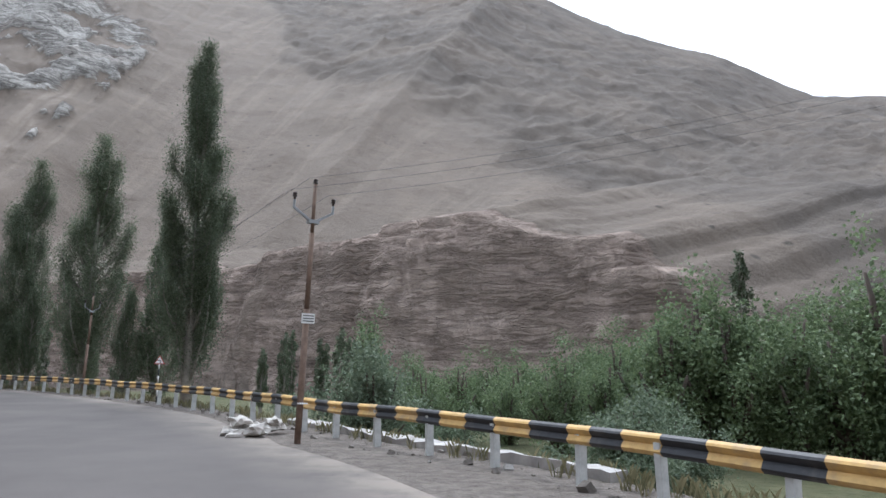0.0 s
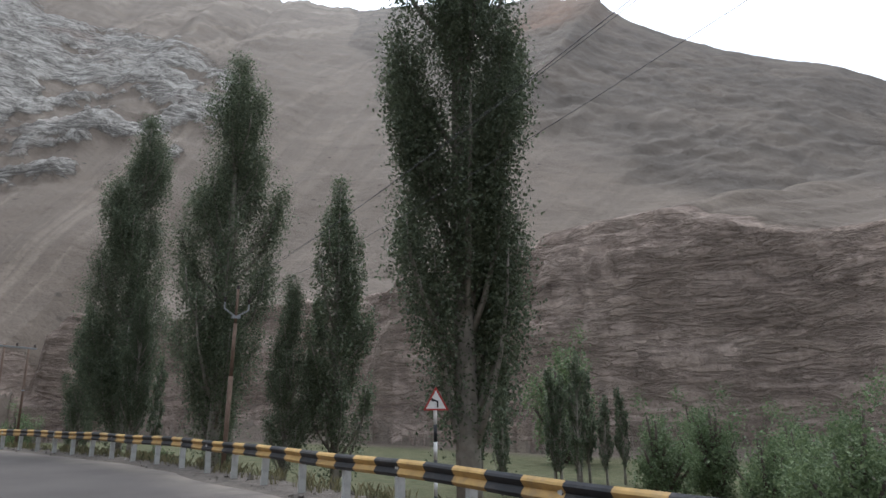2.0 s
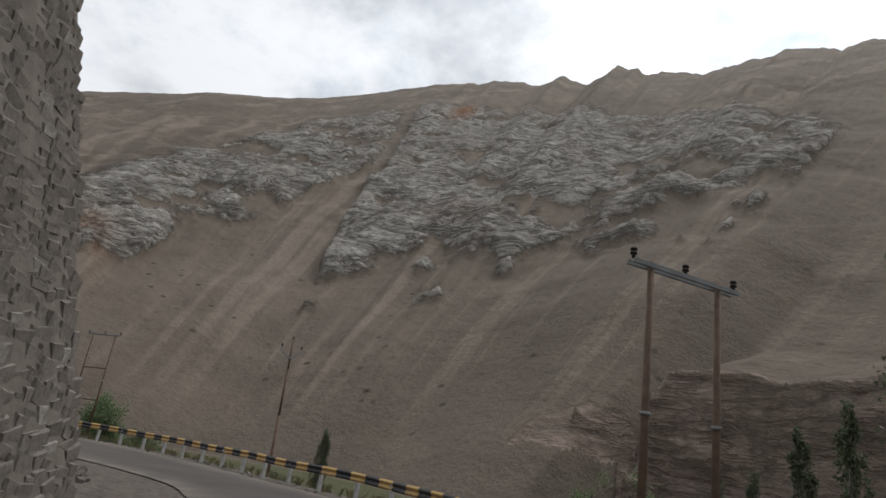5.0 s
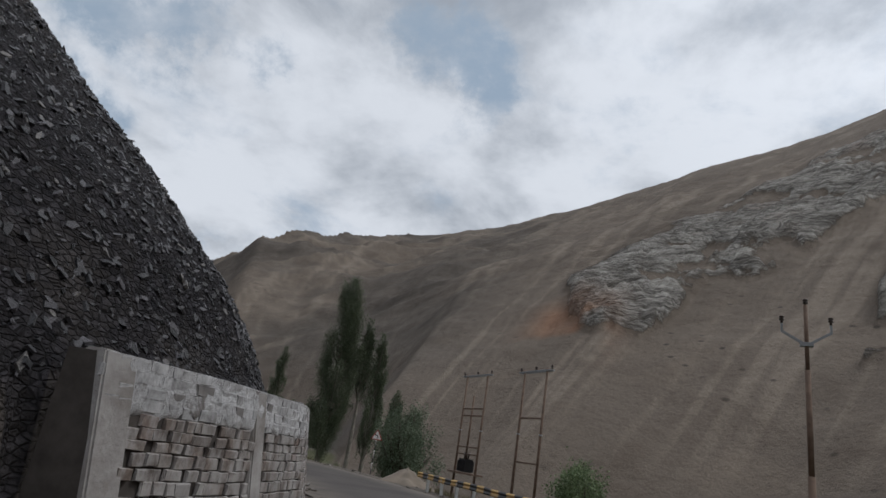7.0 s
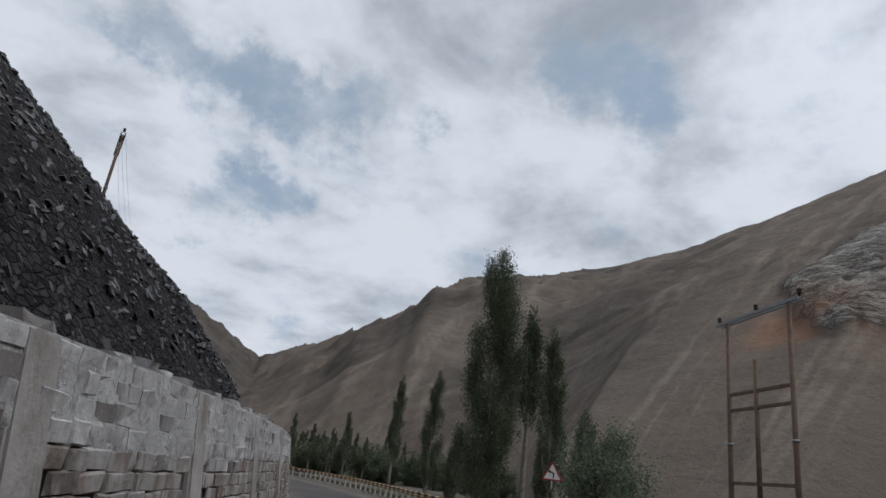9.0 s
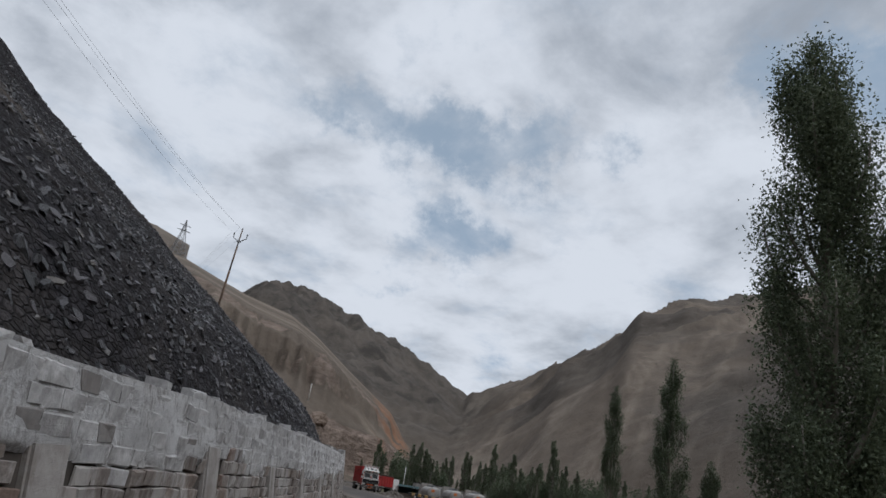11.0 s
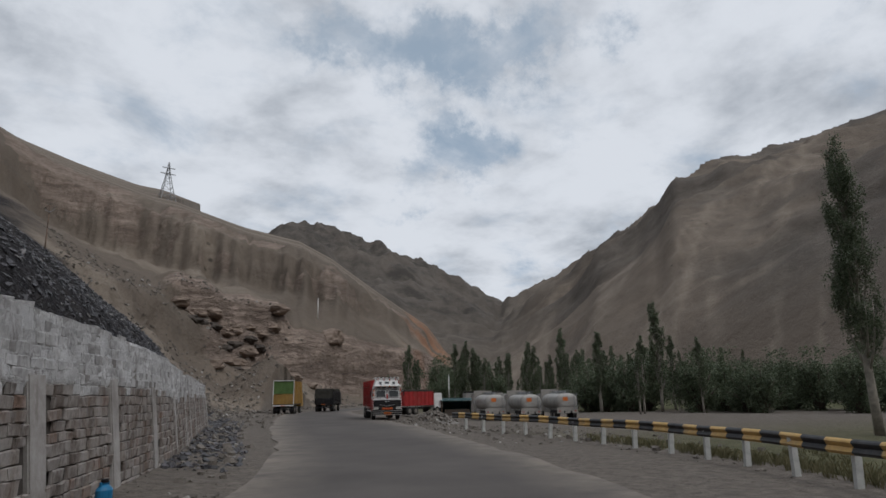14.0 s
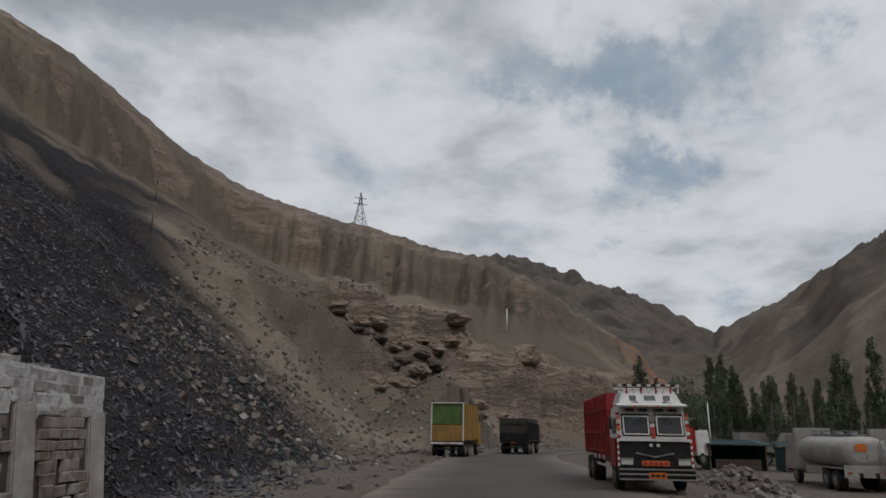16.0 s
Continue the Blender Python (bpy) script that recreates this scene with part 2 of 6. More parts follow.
    c = k.mix(k.attr("green"), c, green)
    c = k.mix(k.ramp(fine, 0.35, 0.7, 0, 0.25), c, (0.06, 0.05, 0.042))
    k.colour(c)
    rocky = k.math("ADD", k.math("MULTIPLY", rockn, 3.5), k.math("ADD", k.ramp(seam, 0.0, 0.09, 0, 2.6), k.ramp(seam2, 0.0, 0.08, 0, 1.0)))
    beds = k.math("ADD", k.math("MULTIPLY", strat, 1.6), k.ramp(joint, 0.0, 0.08, 0, 0.7))
    h = k.math("ADD", k.math("MULTIPLY", mid, 3.5), k.math("ADD", k.math("MULTIPLY", fine, 0.25), k.math("MULTIPLY", stony, 0.8)))
    h = k.math("ADD", h, k.math("ADD", k.math("MULTIPLY", rocky, edge_in), k.math("MULTIPLY", beds, k.attr("cliff"))))
    h = k.math("ADD", h, k.math("MULTIPLY", k.attr("slate"), k.math("ADD", k.math("MULTIPLY", flake, 0.22), k.ramp(gap, 0.0, 0.15, 0, 0.12))))
    k.bump(h, 0.8, 0.8)
    return k.m


def asphalt_mat():
    k = Mat("worn_asphalt", 0.85, 0.25)
    c = k.mix(k.ramp(k.noise(0.25, 6, 0.6), 0.35, 0.65), (0.07, 0.060, 0.055), (0.108, 0.093, 0.085))
    c = k.mix(k.ramp(k.noise(40, 3, 0.7), 0.3, 0.7, 0, 0.5), c, (0.05, 0.048, 0.047))
    dust = k.math("MULTIPLY", k.attr("edge"), k.ramp(k.noise(0.6, 7, 0.7), 0.3, 0.6))
    c = k.mix(dust, c, (0.21, 0.18, 0.15))
    k.colour(c).bump(k.noise(60, 3, 0.7), 0.3, 0.01)
    return k.m


def leaf_mat(name, a, b):
    k = Mat(name, 0.55, 0.35)
    r = k.geo.outputs["Random Per Island"]
    c = k.mix(r, a, b)
    c = k.mix(k.ramp(k.info.outputs["Random"], 0, 1, 0, 0.3), c, tuple(v * 0.6 for v in a))
    k.colour(c)
    tr = k.t.nodes.new("ShaderNodeBsdfTranslucent")
    k.put(c, tr.inputs[0])
    mx = k.t.nodes.new("ShaderNodeMixShader")
    mx.inputs[0].default_value = 0.35
    out = k.t.nodes["Material Output"]
    k.t.links.new(k.b.outputs[0], mx.inputs[1])
    k.t.links.new(tr.outputs[0], mx.inputs[2])
    k.t.links.new(mx.outputs[0], out.inputs[0])
    return k.m


M = dict(
    terrain=terrain_mat(), asphalt=asphalt_mat(),
    leaf=leaf_mat("poplar_leaf", (0.062, 0.084, 0.048), (0.195, 0.228, 0.142)),
    bush=leaf_mat("bush_leaf", (0.09, 0.13, 0.06), (0.235, 0.30, 0.155)),
    olive=leaf_mat("oleaster_leaf", (0.10, 0.135, 0.085), (0.235, 0.285, 0.19)),
    bark=plain("poplar_bark", (0.26, 0.235, 0.20), 0.9, 0.4, 3.0),
    darkbark=plain("dark_bark", (0.09, 0.072, 0.058), 0.9, 0.4, 3.0),
    rail_yellow=plain("rail_yellow_paint", (0.56, 0.36, 0.13), 0.55, 0.2, 5.0, dirt=(0.3, 0.23, 0.15)),
    rail_black=plain("rail_black_paint", (0.035, 0.035, 0.038), 0.5, 0.3, 5.0, dirt=(0.10, 0.09, 0.08)),
    post=plain("galvanised_post", (0.52, 0.52, 0.50), 0.6, 0.25, 4.0, dirt=(0.25, 0.21, 0.17)),
    whitepaint=plain("white_paint", (0.74, 0.73, 0.71), 0.6, 0.12, 4.0, dirt=(0.45, 0.42, 0.38)),
    redpaint=plain("red_paint", (0.38, 0.045, 0.04), 0.5, 0.2, 4.0, dirt=(0.22, 0.07, 0.05)),
    blackpaint=plain("black_paint", (0.02, 0.02, 0.022), 0.4, 0.3, 4.0),
    poleiron=plain("rusty_pole", (0.17, 0.115, 0.085), 0.8, 0.3, 5.0),
    steel=plain("grey_steel", (0.30, 0.31, 0.32), 0.55, 0.2, 5.0, metal=0.3),
    ceramic=plain("brown_insulator", (0.04, 0.025, 0.02), 0.3, 0.2, 8.0),
    wire=plain("wire", (0.06, 0.06, 0.065), 0.6, 0.1, 8.0, bump=0),
    mortar=plain("wall_mortar", (0.075, 0.065, 0.058), 0.95, 0.35, 2.5),
)

# ---- lattice noise for the shape of the ground ----
HASH = np.random.RandomState(7).rand(256, 256)


def vnoise(x, y, seed=0):
    xi, yi = np.floor(x).astype(int), np.floor(y).astype(int)
    fx, fy = x - xi, y - yi
    fx, fy = fx * fx * (3 - 2 * fx), fy * fy * (3 - 2 * fy)
    g = lambda i, j: HASH[(xi + i + seed * 37) % 256, (yi + j + seed * 91) % 256]
    return (g(0, 0) * (1 - fx) + g(1, 0) * fx) * (1 - fy) + (g(0, 1) * (1 - fx) + g(1, 1) * fx) * fy


def fbm(x, y, octaves=5, seed=0, gain=0.5):
    out, amp, tot = 0.0, 1.0, 0.0
    for i in range(octaves):
        out, tot = out + amp * vnoise(x * 2**i, y * 2**i, seed + i), tot + amp
        amp *= gain
    return out / tot


def ridged(x, y, octaves=5, seed=0):
    out, amp, tot = 0.0, 1.0, 0.0
    for i in range(octaves):
        out, tot = out + amp * (1 - np.abs(2 * vnoise(x * 2**i, y * 2**i, seed + i) - 1)), tot + amp
        amp *= 0.5
    return out / tot


def smooth(v, lo, hi):
    v = np.clip((v - lo) / (hi - lo), 0, 1)
    return v * v * (3 - 2 * v)


# ---- the line of the road: a curve in plan ----
ROAD = [(64, -102), (32, -51), (0, 0), (-6, 10), (-12.4, 20.5), (-19, 30), (-26.8, 38.8), (-35.6, 45.3), (-46, 51), (-56.6, 53.9),
        (-66.5, 51.8), (-79, 47), (-91.6, 39.1), (-101.9, 30.6), (-112.2, 19.6), (-122.5, 7.7), (-132.5, -5.6), (-141.7, -20.4),
        (-150, -38), (-160, -58), (-172, -79), (-188, -96), (-212, -108), (-245, -116), (-290, -134), (-340, -176), (-420, -270), (-600, -470), (-1600, -1540)]


def spline(pts, step=1.0):
    pts = np.array([Vector(p).to_tuple() for p in pts], float)
    ext = np.vstack([2 * pts[0] - pts[1], pts, 2 * pts[-1] - pts[-2]])
    out = []
    for i in range(1, len(ext) - 2):
        p0, p1, p2, p3 = ext[i - 1:i + 3]
        n = max(2, int(min(np.linalg.norm(p2 - p1) / step, 60)))
        for u in np.arange(n) / n:
            out.append(0.5 * ((2 * p1) + (p2 - p0) * u + (2 * p0 - 5 * p1 + 4 * p2 - p3) * u**2 + (3 * p1 - p0 - 3 * p2 + p3) * u**3))
    out.append(ext[-2])
    return np.array(out)


LINE = spline(ROAD)
TANG = np.gradient(LINE, axis=0)
TANG /= np.linalg.norm(TANG, axis=1, keepdims=True)
RIGHT = np.stack([TANG[:, 1], -TANG[:, 0]], 1)
ARC = np.r_[0, np.cumsum(np.linalg.norm(np.diff(LINE, axis=0), axis=1))]


def on_road(x, y):
    """Distance along the road and to its right, for arrays of places."""
    x, y = np.asarray(x, float), np.asarray(y, float)
    shape = x.shape
    p = np.stack([x.ravel(), y.ravel()], 1)
    s, l = np.empty(len(p)), np.empty(len(p))
    for a in range(0, len(p), 20000):
        q = p[a:a + 20000]
        d2 = (q[:, :1] - LINE[None, :, 0]) ** 2 + (q[:, 1:] - LINE[None, :, 1]) ** 2
        i = d2.argmin(1)
        off = q - LINE[i]
        s[a:a + 20000] = ARC[i] + (off * TANG[i]).sum(1)
        side = np.sign((off * RIGHT[i]).sum(1))
        l[a:a + 20000] = side * np.sqrt(d2[np.arange(len(q)), i])
    return s.reshape(shape), l.reshape(shape)


def road_at(s, l):
    """The place at s metres along the road and l metres to its right, and the road's heading there."""
    x, y = np.interp(s, ARC, LINE[:, 0]), np.interp(s, ARC, LINE[:, 1])
    tx, ty = np.interp(s, ARC, TANG[:, 0]), np.interp(s, ARC, TANG[:, 1])
    return x + ty * l, y - tx * l, math.atan2(ty, tx)


def arc_of(x, y):
    return float(on_road(np.array([x]), np.array([y]))[0][0])


S0 = arc_of(0, 0)
S_TALL0, S_TALL1 = 160.0, 190.0      # the tall rubble wall
S_WALL0, S_WALL1 = 209.0, 341.0                      # the end of the whitewashed wall


def wall_offset(s):
    return np.interp(s, [100, 160, 172, 190.6, 194, 200, 205, 209, 212, 217, 240, 275, 300, 312, 325, 341, 380, 460], [-9, -8.2, -7.3, -6.7, -7.5, -8.0, -7.6, -6.2, -4.9, -3.8, -3.8, -4.5, -5.5, -6.3, -7.2, -7.7, -8.5, -12])


def wall_top(s):
    return np.interp(s, [201, 208, 240, 252, 265, 280, 290, 303, 312, 322, 329, 341], [3.3, 2.75, 2.78, 2.6, 2.82, 2.85, 3.3, 3.55, 3.45, 3.05, 3.15, 3.0])


def rail_offset(s):
    return np.interp(s, [110, 130, 137, 147, 155, 163, 172, 206, 213, 221, 240, 258, 268, 290, 313, 322, 332, 345], [8.2, 8.0, 6.9, 6.1, 5.2, 4.3, 3.9, 3.9, 5.0, 6.0, 6.2, 6.6, 7.0, 9.0, 10.2, 9.2, 7.4, 7.4])


def road_z(s):
    return np.interp(s, [0, 400, 700], [0, 0, 1.0])


# ---- the height of the ground ----
CX, CY = -80.0, 20.0
SKY_AZ = [-60, -36, -33, -30, -28, -24, -20, -16, -14, -12.6, -11.4, -7, -4, 0, 9, 14, 24, 26, 33, 38, 41, 44, 46, 48, 53, 59, 63, 70, 79, 86, 96, 103, 115, 118.6, 120.2, 125, 131, 134, 140, 146, 150, 153, 157, 162, 180, 240, 300]
SKY_EL = [14, 20, 22, 24, 24.9, 26.5, 28.3, 30.3, 31.4, 32.3, 33.5, 33.9, 34.4, 34.1, 34.4, 33.8, 34.2, 34.5, 33.4, 33.9, 34.5, 33, 33.7, 32.9, 32.8, 31.9, 30.8, 28.7, 26.9, 24.6, 21.1, 19.2, 17.5, 16.3, 14.4, 11.7, 9.0, 7.4, 10.6, 12.8, 14.3, 13.7, 11, 7, 7, 24, 14]
FOOT_AZ = [-60, -45, -2, 9, 14, 20, 35, 55, 75, 95, 115, 125, 134, 150, 265, 270, 276, 284, 293, 300]
FOOT_R = [125, 104, 106, 100, 82, 80, 93, 100, 78, 90, 260, 340, 480, 480, 480, 420, 282, 185, 141, 125]
# the cliffs past the wall's end, by azimuth round a point on the road
CLX, CLY = -142.0, -20.0
CREST_AZ = [100, 125, 136, 139.5, 141, 143.5, 146, 148, 150, 153, 158, 164.2, 166.2, 170.7, 175, 180.5, 184.5, 188.2, 190.6, 195, 205, 240, 260]
CREST_EL = [0.5, 0.5, 1.2, 4.5, 6.5, 8.2, 9.9, 11.3, 12.7, 14.2, 15.2, 17.0, 17.2, 18.3, 19.5, 22, 24.5, 26.5, 27.4, 28.6, 31, 38, 40]
CL_AZ = [136, 139, 141.4, 144.2, 148, 151.6, 156, 161, 165.6, 168, 173, 177.5, 182, 190, 200]
CL_FLUTE_EL = [2, 3.5, 5.2, 6.8, 8.6, 9.6, 10.6, 11.4, 12, 12.6, 13.6, 16.3, 18.5, 21.6, 26]
CL_FLUTE_R = [215, 200, 190, 176, 163, 156, 164, 182, 205, 220, 236, 232, 215, 185, 160]
CL_BED_EL = [1, 3.0, 4.4, 4.4, 5.6, 6.2, 6.8, 7.0, 8.6, 10.6, 12.6, 14.5, 16.2, 19.3, 24]
CL_BED_R = [175, 168, 160, 146, 130, 121, 116, 110, 100, 95, 86, 85, 85, 85, 85]
CL_TALUS = [0.5, 1, 1, 1.5, 3, 5, 8, 9.5, 9.5, 9.5, 9.5, 9.5, 9.5, 9.5, 9.5]


def ground(x, y):
    """The ground's height and the share of each kind of surface, for arrays of places."""
    s, l = on_road(x, y)
    r = np.hypot(x - CX, y - CY)
    az = np.degrees(np.arctan2(-(x - CX), y - CY))
    az = np.where(az < -60, az + 360, az)
    rng = np.maximum(r, 1)
    el = np.interp(az, SKY_AZ, SKY_EL) + 0.9 * (ridged(az * 0.55, az * 0 + 3.3, 4, 71) - 0.55) * np.interp(az, [-60, 0, 20, 30, 50, 60, 110, 150, 160], [0.3, 0.4, 1, 1, 1, 0.3, 0.3, 0.7, 0.3])
    foot = np.interp(az, FOOT_AZ, FOOT_R)
    foot = foot + 10 * (fbm(x / 40, y / 40, 3, 3) - 0.5)
    big = fbm(x / 300, y / 300, 5, 11) - 0.5
    RR = np.interp(az, [-12, 8, 105, 114, 119, 125, 134, 160, 300], [900, 2500, 1300, 900, 720, 950, 2300, 2000, 900])
    slope = np.tan(np.radians(el)) / (1 - foot / RR)
    up = slope * np.maximum(r - foot, 0)
    # relief of the far side: gullies and crags, fading towards the crest
    gully = ridged(az / 7.0, r / 900.0, 4, 5) - 0.5
    wx, wy = 30 * (fbm(x / 70, y / 70, 4, 23) - 0.5), 30 * (fbm(x / 70, y / 70, 4, 27) - 0.5)
    rough = ridged((0.8 * x + 0.6 * y + wx) / 60, (0.8 * y - 0.6 * x + wy) / 60, 6, 21) - 0.5
    # dark broken rock in the upper part of the first mountainside
    azl = np.where(az > 250, az - 360, az)
    rim = np.interp(azl, [-80, -60, -45, -36, -28, -20, -11, -4, 4, 12, 16], [130, 155, 180, 222, 250, 285, 300, 300, 400, 720, 2500])
    crown = smooth(r / (rim * (1 + 0.35 * (fbm(x / 50, y / 50, 5, 24) - 0.5))), 0.94, 1.06)
    bluff = np.exp(-(((azl + 7.5) / 4.0) ** 2)) * smooth(r, 560, 640)
    broken = ridged((0.7 * x - 0.7 * y + wx) / 15, (0.7 * x + 0.7 * y + wy) / 26, 5, 25) - 0.5
    r0 = np.interp(az, [12, 15, 17, 22, 28, 31, 33.6, 36.5, 38.5, 44, 51, 53.5, 55, 56.5, 57.3, 58.3, 60, 62.7, 66, 70, 72, 78, 82, 86], [900, 230, 164, 168, 180, 195, 198, 172, 146, 150, 150, 149, 178, 225, 310, 340, 310, 255, 212, 205, 155, 150, 190, 280])
    r1 = np.interp(az, [10, 18, 24, 32, 38, 46, 54, 58, 62.5, 68, 70, 74, 78, 85], [300, 420, 520, 640, 660, 760, 900, 960, 800, 700, 520, 420, 330, 260])
    wob = 1 + 0.16 * (fbm(x / 16, y / 16, 4, 31) - 0.5)
    chute = np.exp(-(((az - 57.3 - (r - 340) * 0.0045) / (0.7 + 0.4 * fbm(x / 20, y / 20, 3, 37))) ** 2)) * smooth(r, 300, 340)
    breaks = smooth(fbm(x / 30, y / 30, 5, 33, 0.6), 0.33, 0.44)
    rock = smooth(r / (r0 * wob), 0.985, 1.03) * (1 - smooth(r / (r1 * wob), 0.75, 1.05)) * breaks * (1 - 0.9 * chute)
    # broken slabs that dip across the slope, at three sizes
    ca = np.radians(az) * 260.0
    su, sv = 0.8 * ca + 0.6 * r * 1.1, -0.6 * ca + 0.8 * r * 1.1
    wu = 14 * (fbm(x / 40, y / 40, 3, 36) - 0.5)
    crag = 0.5 * ridged((su + wu) / 46, (sv + wu) / 21, 3, 35) + 0.32 * ridged((su - wu) / 17, (sv + wu) / 8, 3, 38) + 0.28 * ridged(su / 6.5, sv / 4.2, 2, 39) - 0.55
    amp = np.minimum(np.maximum(r - foot, 0) * np.interp(az, [60, 85, 105, 300], [0.05, 0.05, 0.07, 0.07]), np.interp(az, [60, 85, 105, 128, 140, 300], [14, 14, 24, 30, 70, 70])) * (1 - 0.6 * smooth(r, RR * 0.75, RR))
    up = up + amp * (gully * np.interp(azl, [-60, 12, 24, 80, 100], [0.25, 0.25, 0.9, 0.9, 0.25]) + rough * np.interp(azl, [-60, 12, 24], [0.3, 0.3, 0.8]) + np.interp(az, [80, 105], [0, 1.5]) * (ridged(x / 150, y / 150, 5, 22) - 0.5)) + rock * (9 * crag + 3) + crown * np.minimum((r - foot) * 0.04, 9) * (1 + 0.8 * bluff) * broken * (1 - 0.7 * smooth(r, RR * 0.8, RR))
    up = np.where(r > RR, slope * (RR - foot) - (r - RR) * 0.4, up)
    # the layered ledge at the mountain's foot: hard beds set back one above another, broken into blocks
    full = np.interp(azl, [-90, -80, -75, -64, -56, -49, -44, -33, -26, -8, 4, 9, 10.5, 11.5, 13, 15, 17, 19, 60], [0, 0, 0, 0.25, 0.72, 0.9, 1.0, 0.97, 0.88, 0.74, 0.68, 0.70, 0.45, 0.12, 0.42, 0.46, 0.18, 0, 0])
    full = full * (0.86 + 0.3 * fbm(az / 5.0, az * 0 + 0.5, 3, 4))
    edge = foot + np.interp(azl, [9.5, 11.5, 60], [0, 13, 13]) + 7 * (ridged(x / 17, y / 17, 3, 8) - 0.5)
    ua, step = np.radians(azl) * 108.0, 0.0
    hts = (3.4, 1.2, 2.6, 1.4, 3.8, 1.1, 2.9, 1.8, 1.3, 3.0, 1.5, 2.2, 0.9, 2.0)
    for i, h in enumerate(hts):
        blocky = HASH[(np.floor(ua / (2.2 + h) + 0.4 * vnoise(ua / 7, r / 5, i)).astype(int) + i * 31) % 256, (i * 17) % 256]
        back = 0.8 * i + 4.5 * (fbm(ua / 16 + i * 5.3, ua * 0 + i, 4, 6) - 0.5) + 1.1 * (blocky - 0.5) + 1.6 * (i in (1, 3, 5, 8))
        on = smooth(full * len(hts) - i, 0.0, 0.9)
        step = step + h * on * smooth(r - edge - back, 0.0, 0.75)
    cliff = (0.45 + 0.55 * smooth(fbm(x / 9, y / 9, 4, 9), 0.36, 0.52)) * smooth(step, 0.2, 1.5) * (1 - smooth(r - edge - 0.9 * full * len(hts), 3, 6))
    far = np.maximum(up, (step + 0.28 * np.clip(r - edge - 11, 0, 90)) * smooth(step, 0.5, 3))
    ro = rail_offset(s)
    base = road_z(s) - 3.2 * smooth(l - ro, 0.7, 7) * (1 - smooth(s, 290, 325) * 0.75) + 0.5 * (fbm(x / 18, y / 18, 3, 2) - 0.5) * smooth(l, 8, 20)
    z_right = base + far
    # the slate hill and the slope behind the wall
    wo = wall_offset(s)
    d = np.maximum(-(l - wo) - 0.45, 0)
    walled = smooth(s, S_WALL0 - 5, S_WALL0 + 0.5) * (1 - smooth(s, S_WALL1 - 0.5, S_WALL1 + 4))
    tall = smooth(s, S_TALL0 - 40, S_TALL0) * (1 - smooth(s, S_TALL1 - 6, S_TALL1 + 4))
    top = (wall_top(s) - 0.4) * walled + 6.6 * tall + road_z(s) * (1 - walled)
    k = np.interp(s, [190, 205, 235, 258, 300, 341, 368, 400, 470], [0.85, 0.95, 0.91, 0.73, 0.71, 0.78, 0.74, 0.64, 0.64]) - 0.06 * smooth(d, 60, 300)
    foot_d = 3 * smooth(s, S_WALL1 + 30, S_WALL1 + 90)
    rise = np.maximum(d - foot_d, 0)
    z_left = top * smooth(d, 0, 0.35) + k * rise * smooth(d, 0, 2.0) + 0.8 * walled * smooth(d, 0.4, 3.5)
    z_left = z_left + np.minimum(rise * 0.09, 7) * (ridged(x / 30, y / 30, 4, 41) - 0.5) * 2 + np.minimum(d * 0.2, 0.5) * (fbm(x / 2.0, y / 2.0, 3, 43) - 0.5)
    # broken rock along the top of the slate slope
    upper = smooth(s, 225, 245) * (1 - smooth(s, 325, 345)) * smooth(d, 24, 36)
    z_left = z_left + upper * 3.5 * (ridged(x / 9, y / 9, 4, 58) - 0.55)
    # the crest beyond the bend
    ex, ey = x - CLX, y - CLY
    er, ea = np.hypot(ex, ey), np.degrees(np.arctan2(-ex, ey)) % 360
    capl = np.tan(np.radians(np.interp(ea, CREST_AZ, CREST_EL))) * er + 2.0
    capw = np.maximum(smooth(s, S_WALL1 - 6, S_WALL1 + 8), np.where(s < 195, smooth(er, 90, 130), smooth(er, 150, 190))) * smooth(er, 40, 80)
    over = np.maximum(z_left - capl, 0)
    z_left = z_left - capw * (over * 0.97) + capw * smooth(er, 60, 120) * 5 * (ridged(ea / 3.2, er / 60, 4, 48) - 0.6)
    # beds of hard rock at the foot, an apron of fine scree with a ledge in it, and a fluted cliff under the crest
    at = lambda table: np.interp(ea, CL_AZ, table)
    crag_w = smooth(ea, 137, 140) * (1 - smooth(ea, 194, 202)) * smooth(er, 34, 48)
    rb = at(CL_BED_R) + 9 * (fbm(ea / 2.2, ea * 0 + 1.5, 4, 44) - 0.5)
    zb, z0 = rb * np.tan(np.radians(at(CL_BED_EL))) + 2, at(CL_TALUS)
    rf = at(CL_FLUTE_R) + 16 * (ridged(ea / 3.4, er * 0 + 0.5, 3, 45) - 0.55) + 8 * (fbm(ea * 1.6, er / 14, 3, 46) - 0.5)
    zf = at(CL_FLUTE_R) * np.tan(np.radians(at(CL_FLUTE_EL))) + 2
    talus = np.where(ea < 165, z0, 999.0) * d / (d + np.maximum(rb - er, 0) + 0.01)
    near_z = (1.6 * (ridged(x / 7, y / 7, 4, 52) - 0.5) + 0.8 * (fbm(x / 2.5, y / 2.5, 3, 56) - 0.5)) * smooth(d, 2, 14) + np.minimum(np.where(ea < 162, talus, z_left * smooth(ea, 162, 170) + np.minimum(z0 * d / (d + np.maximum(rb - er, 0) + 0.01), zb) * (1 - smooth(ea, 162, 170))), er * np.tan(np.radians(at(CL_BED_EL))) + 2)
    beds2, over2 = 0.0, er - rb
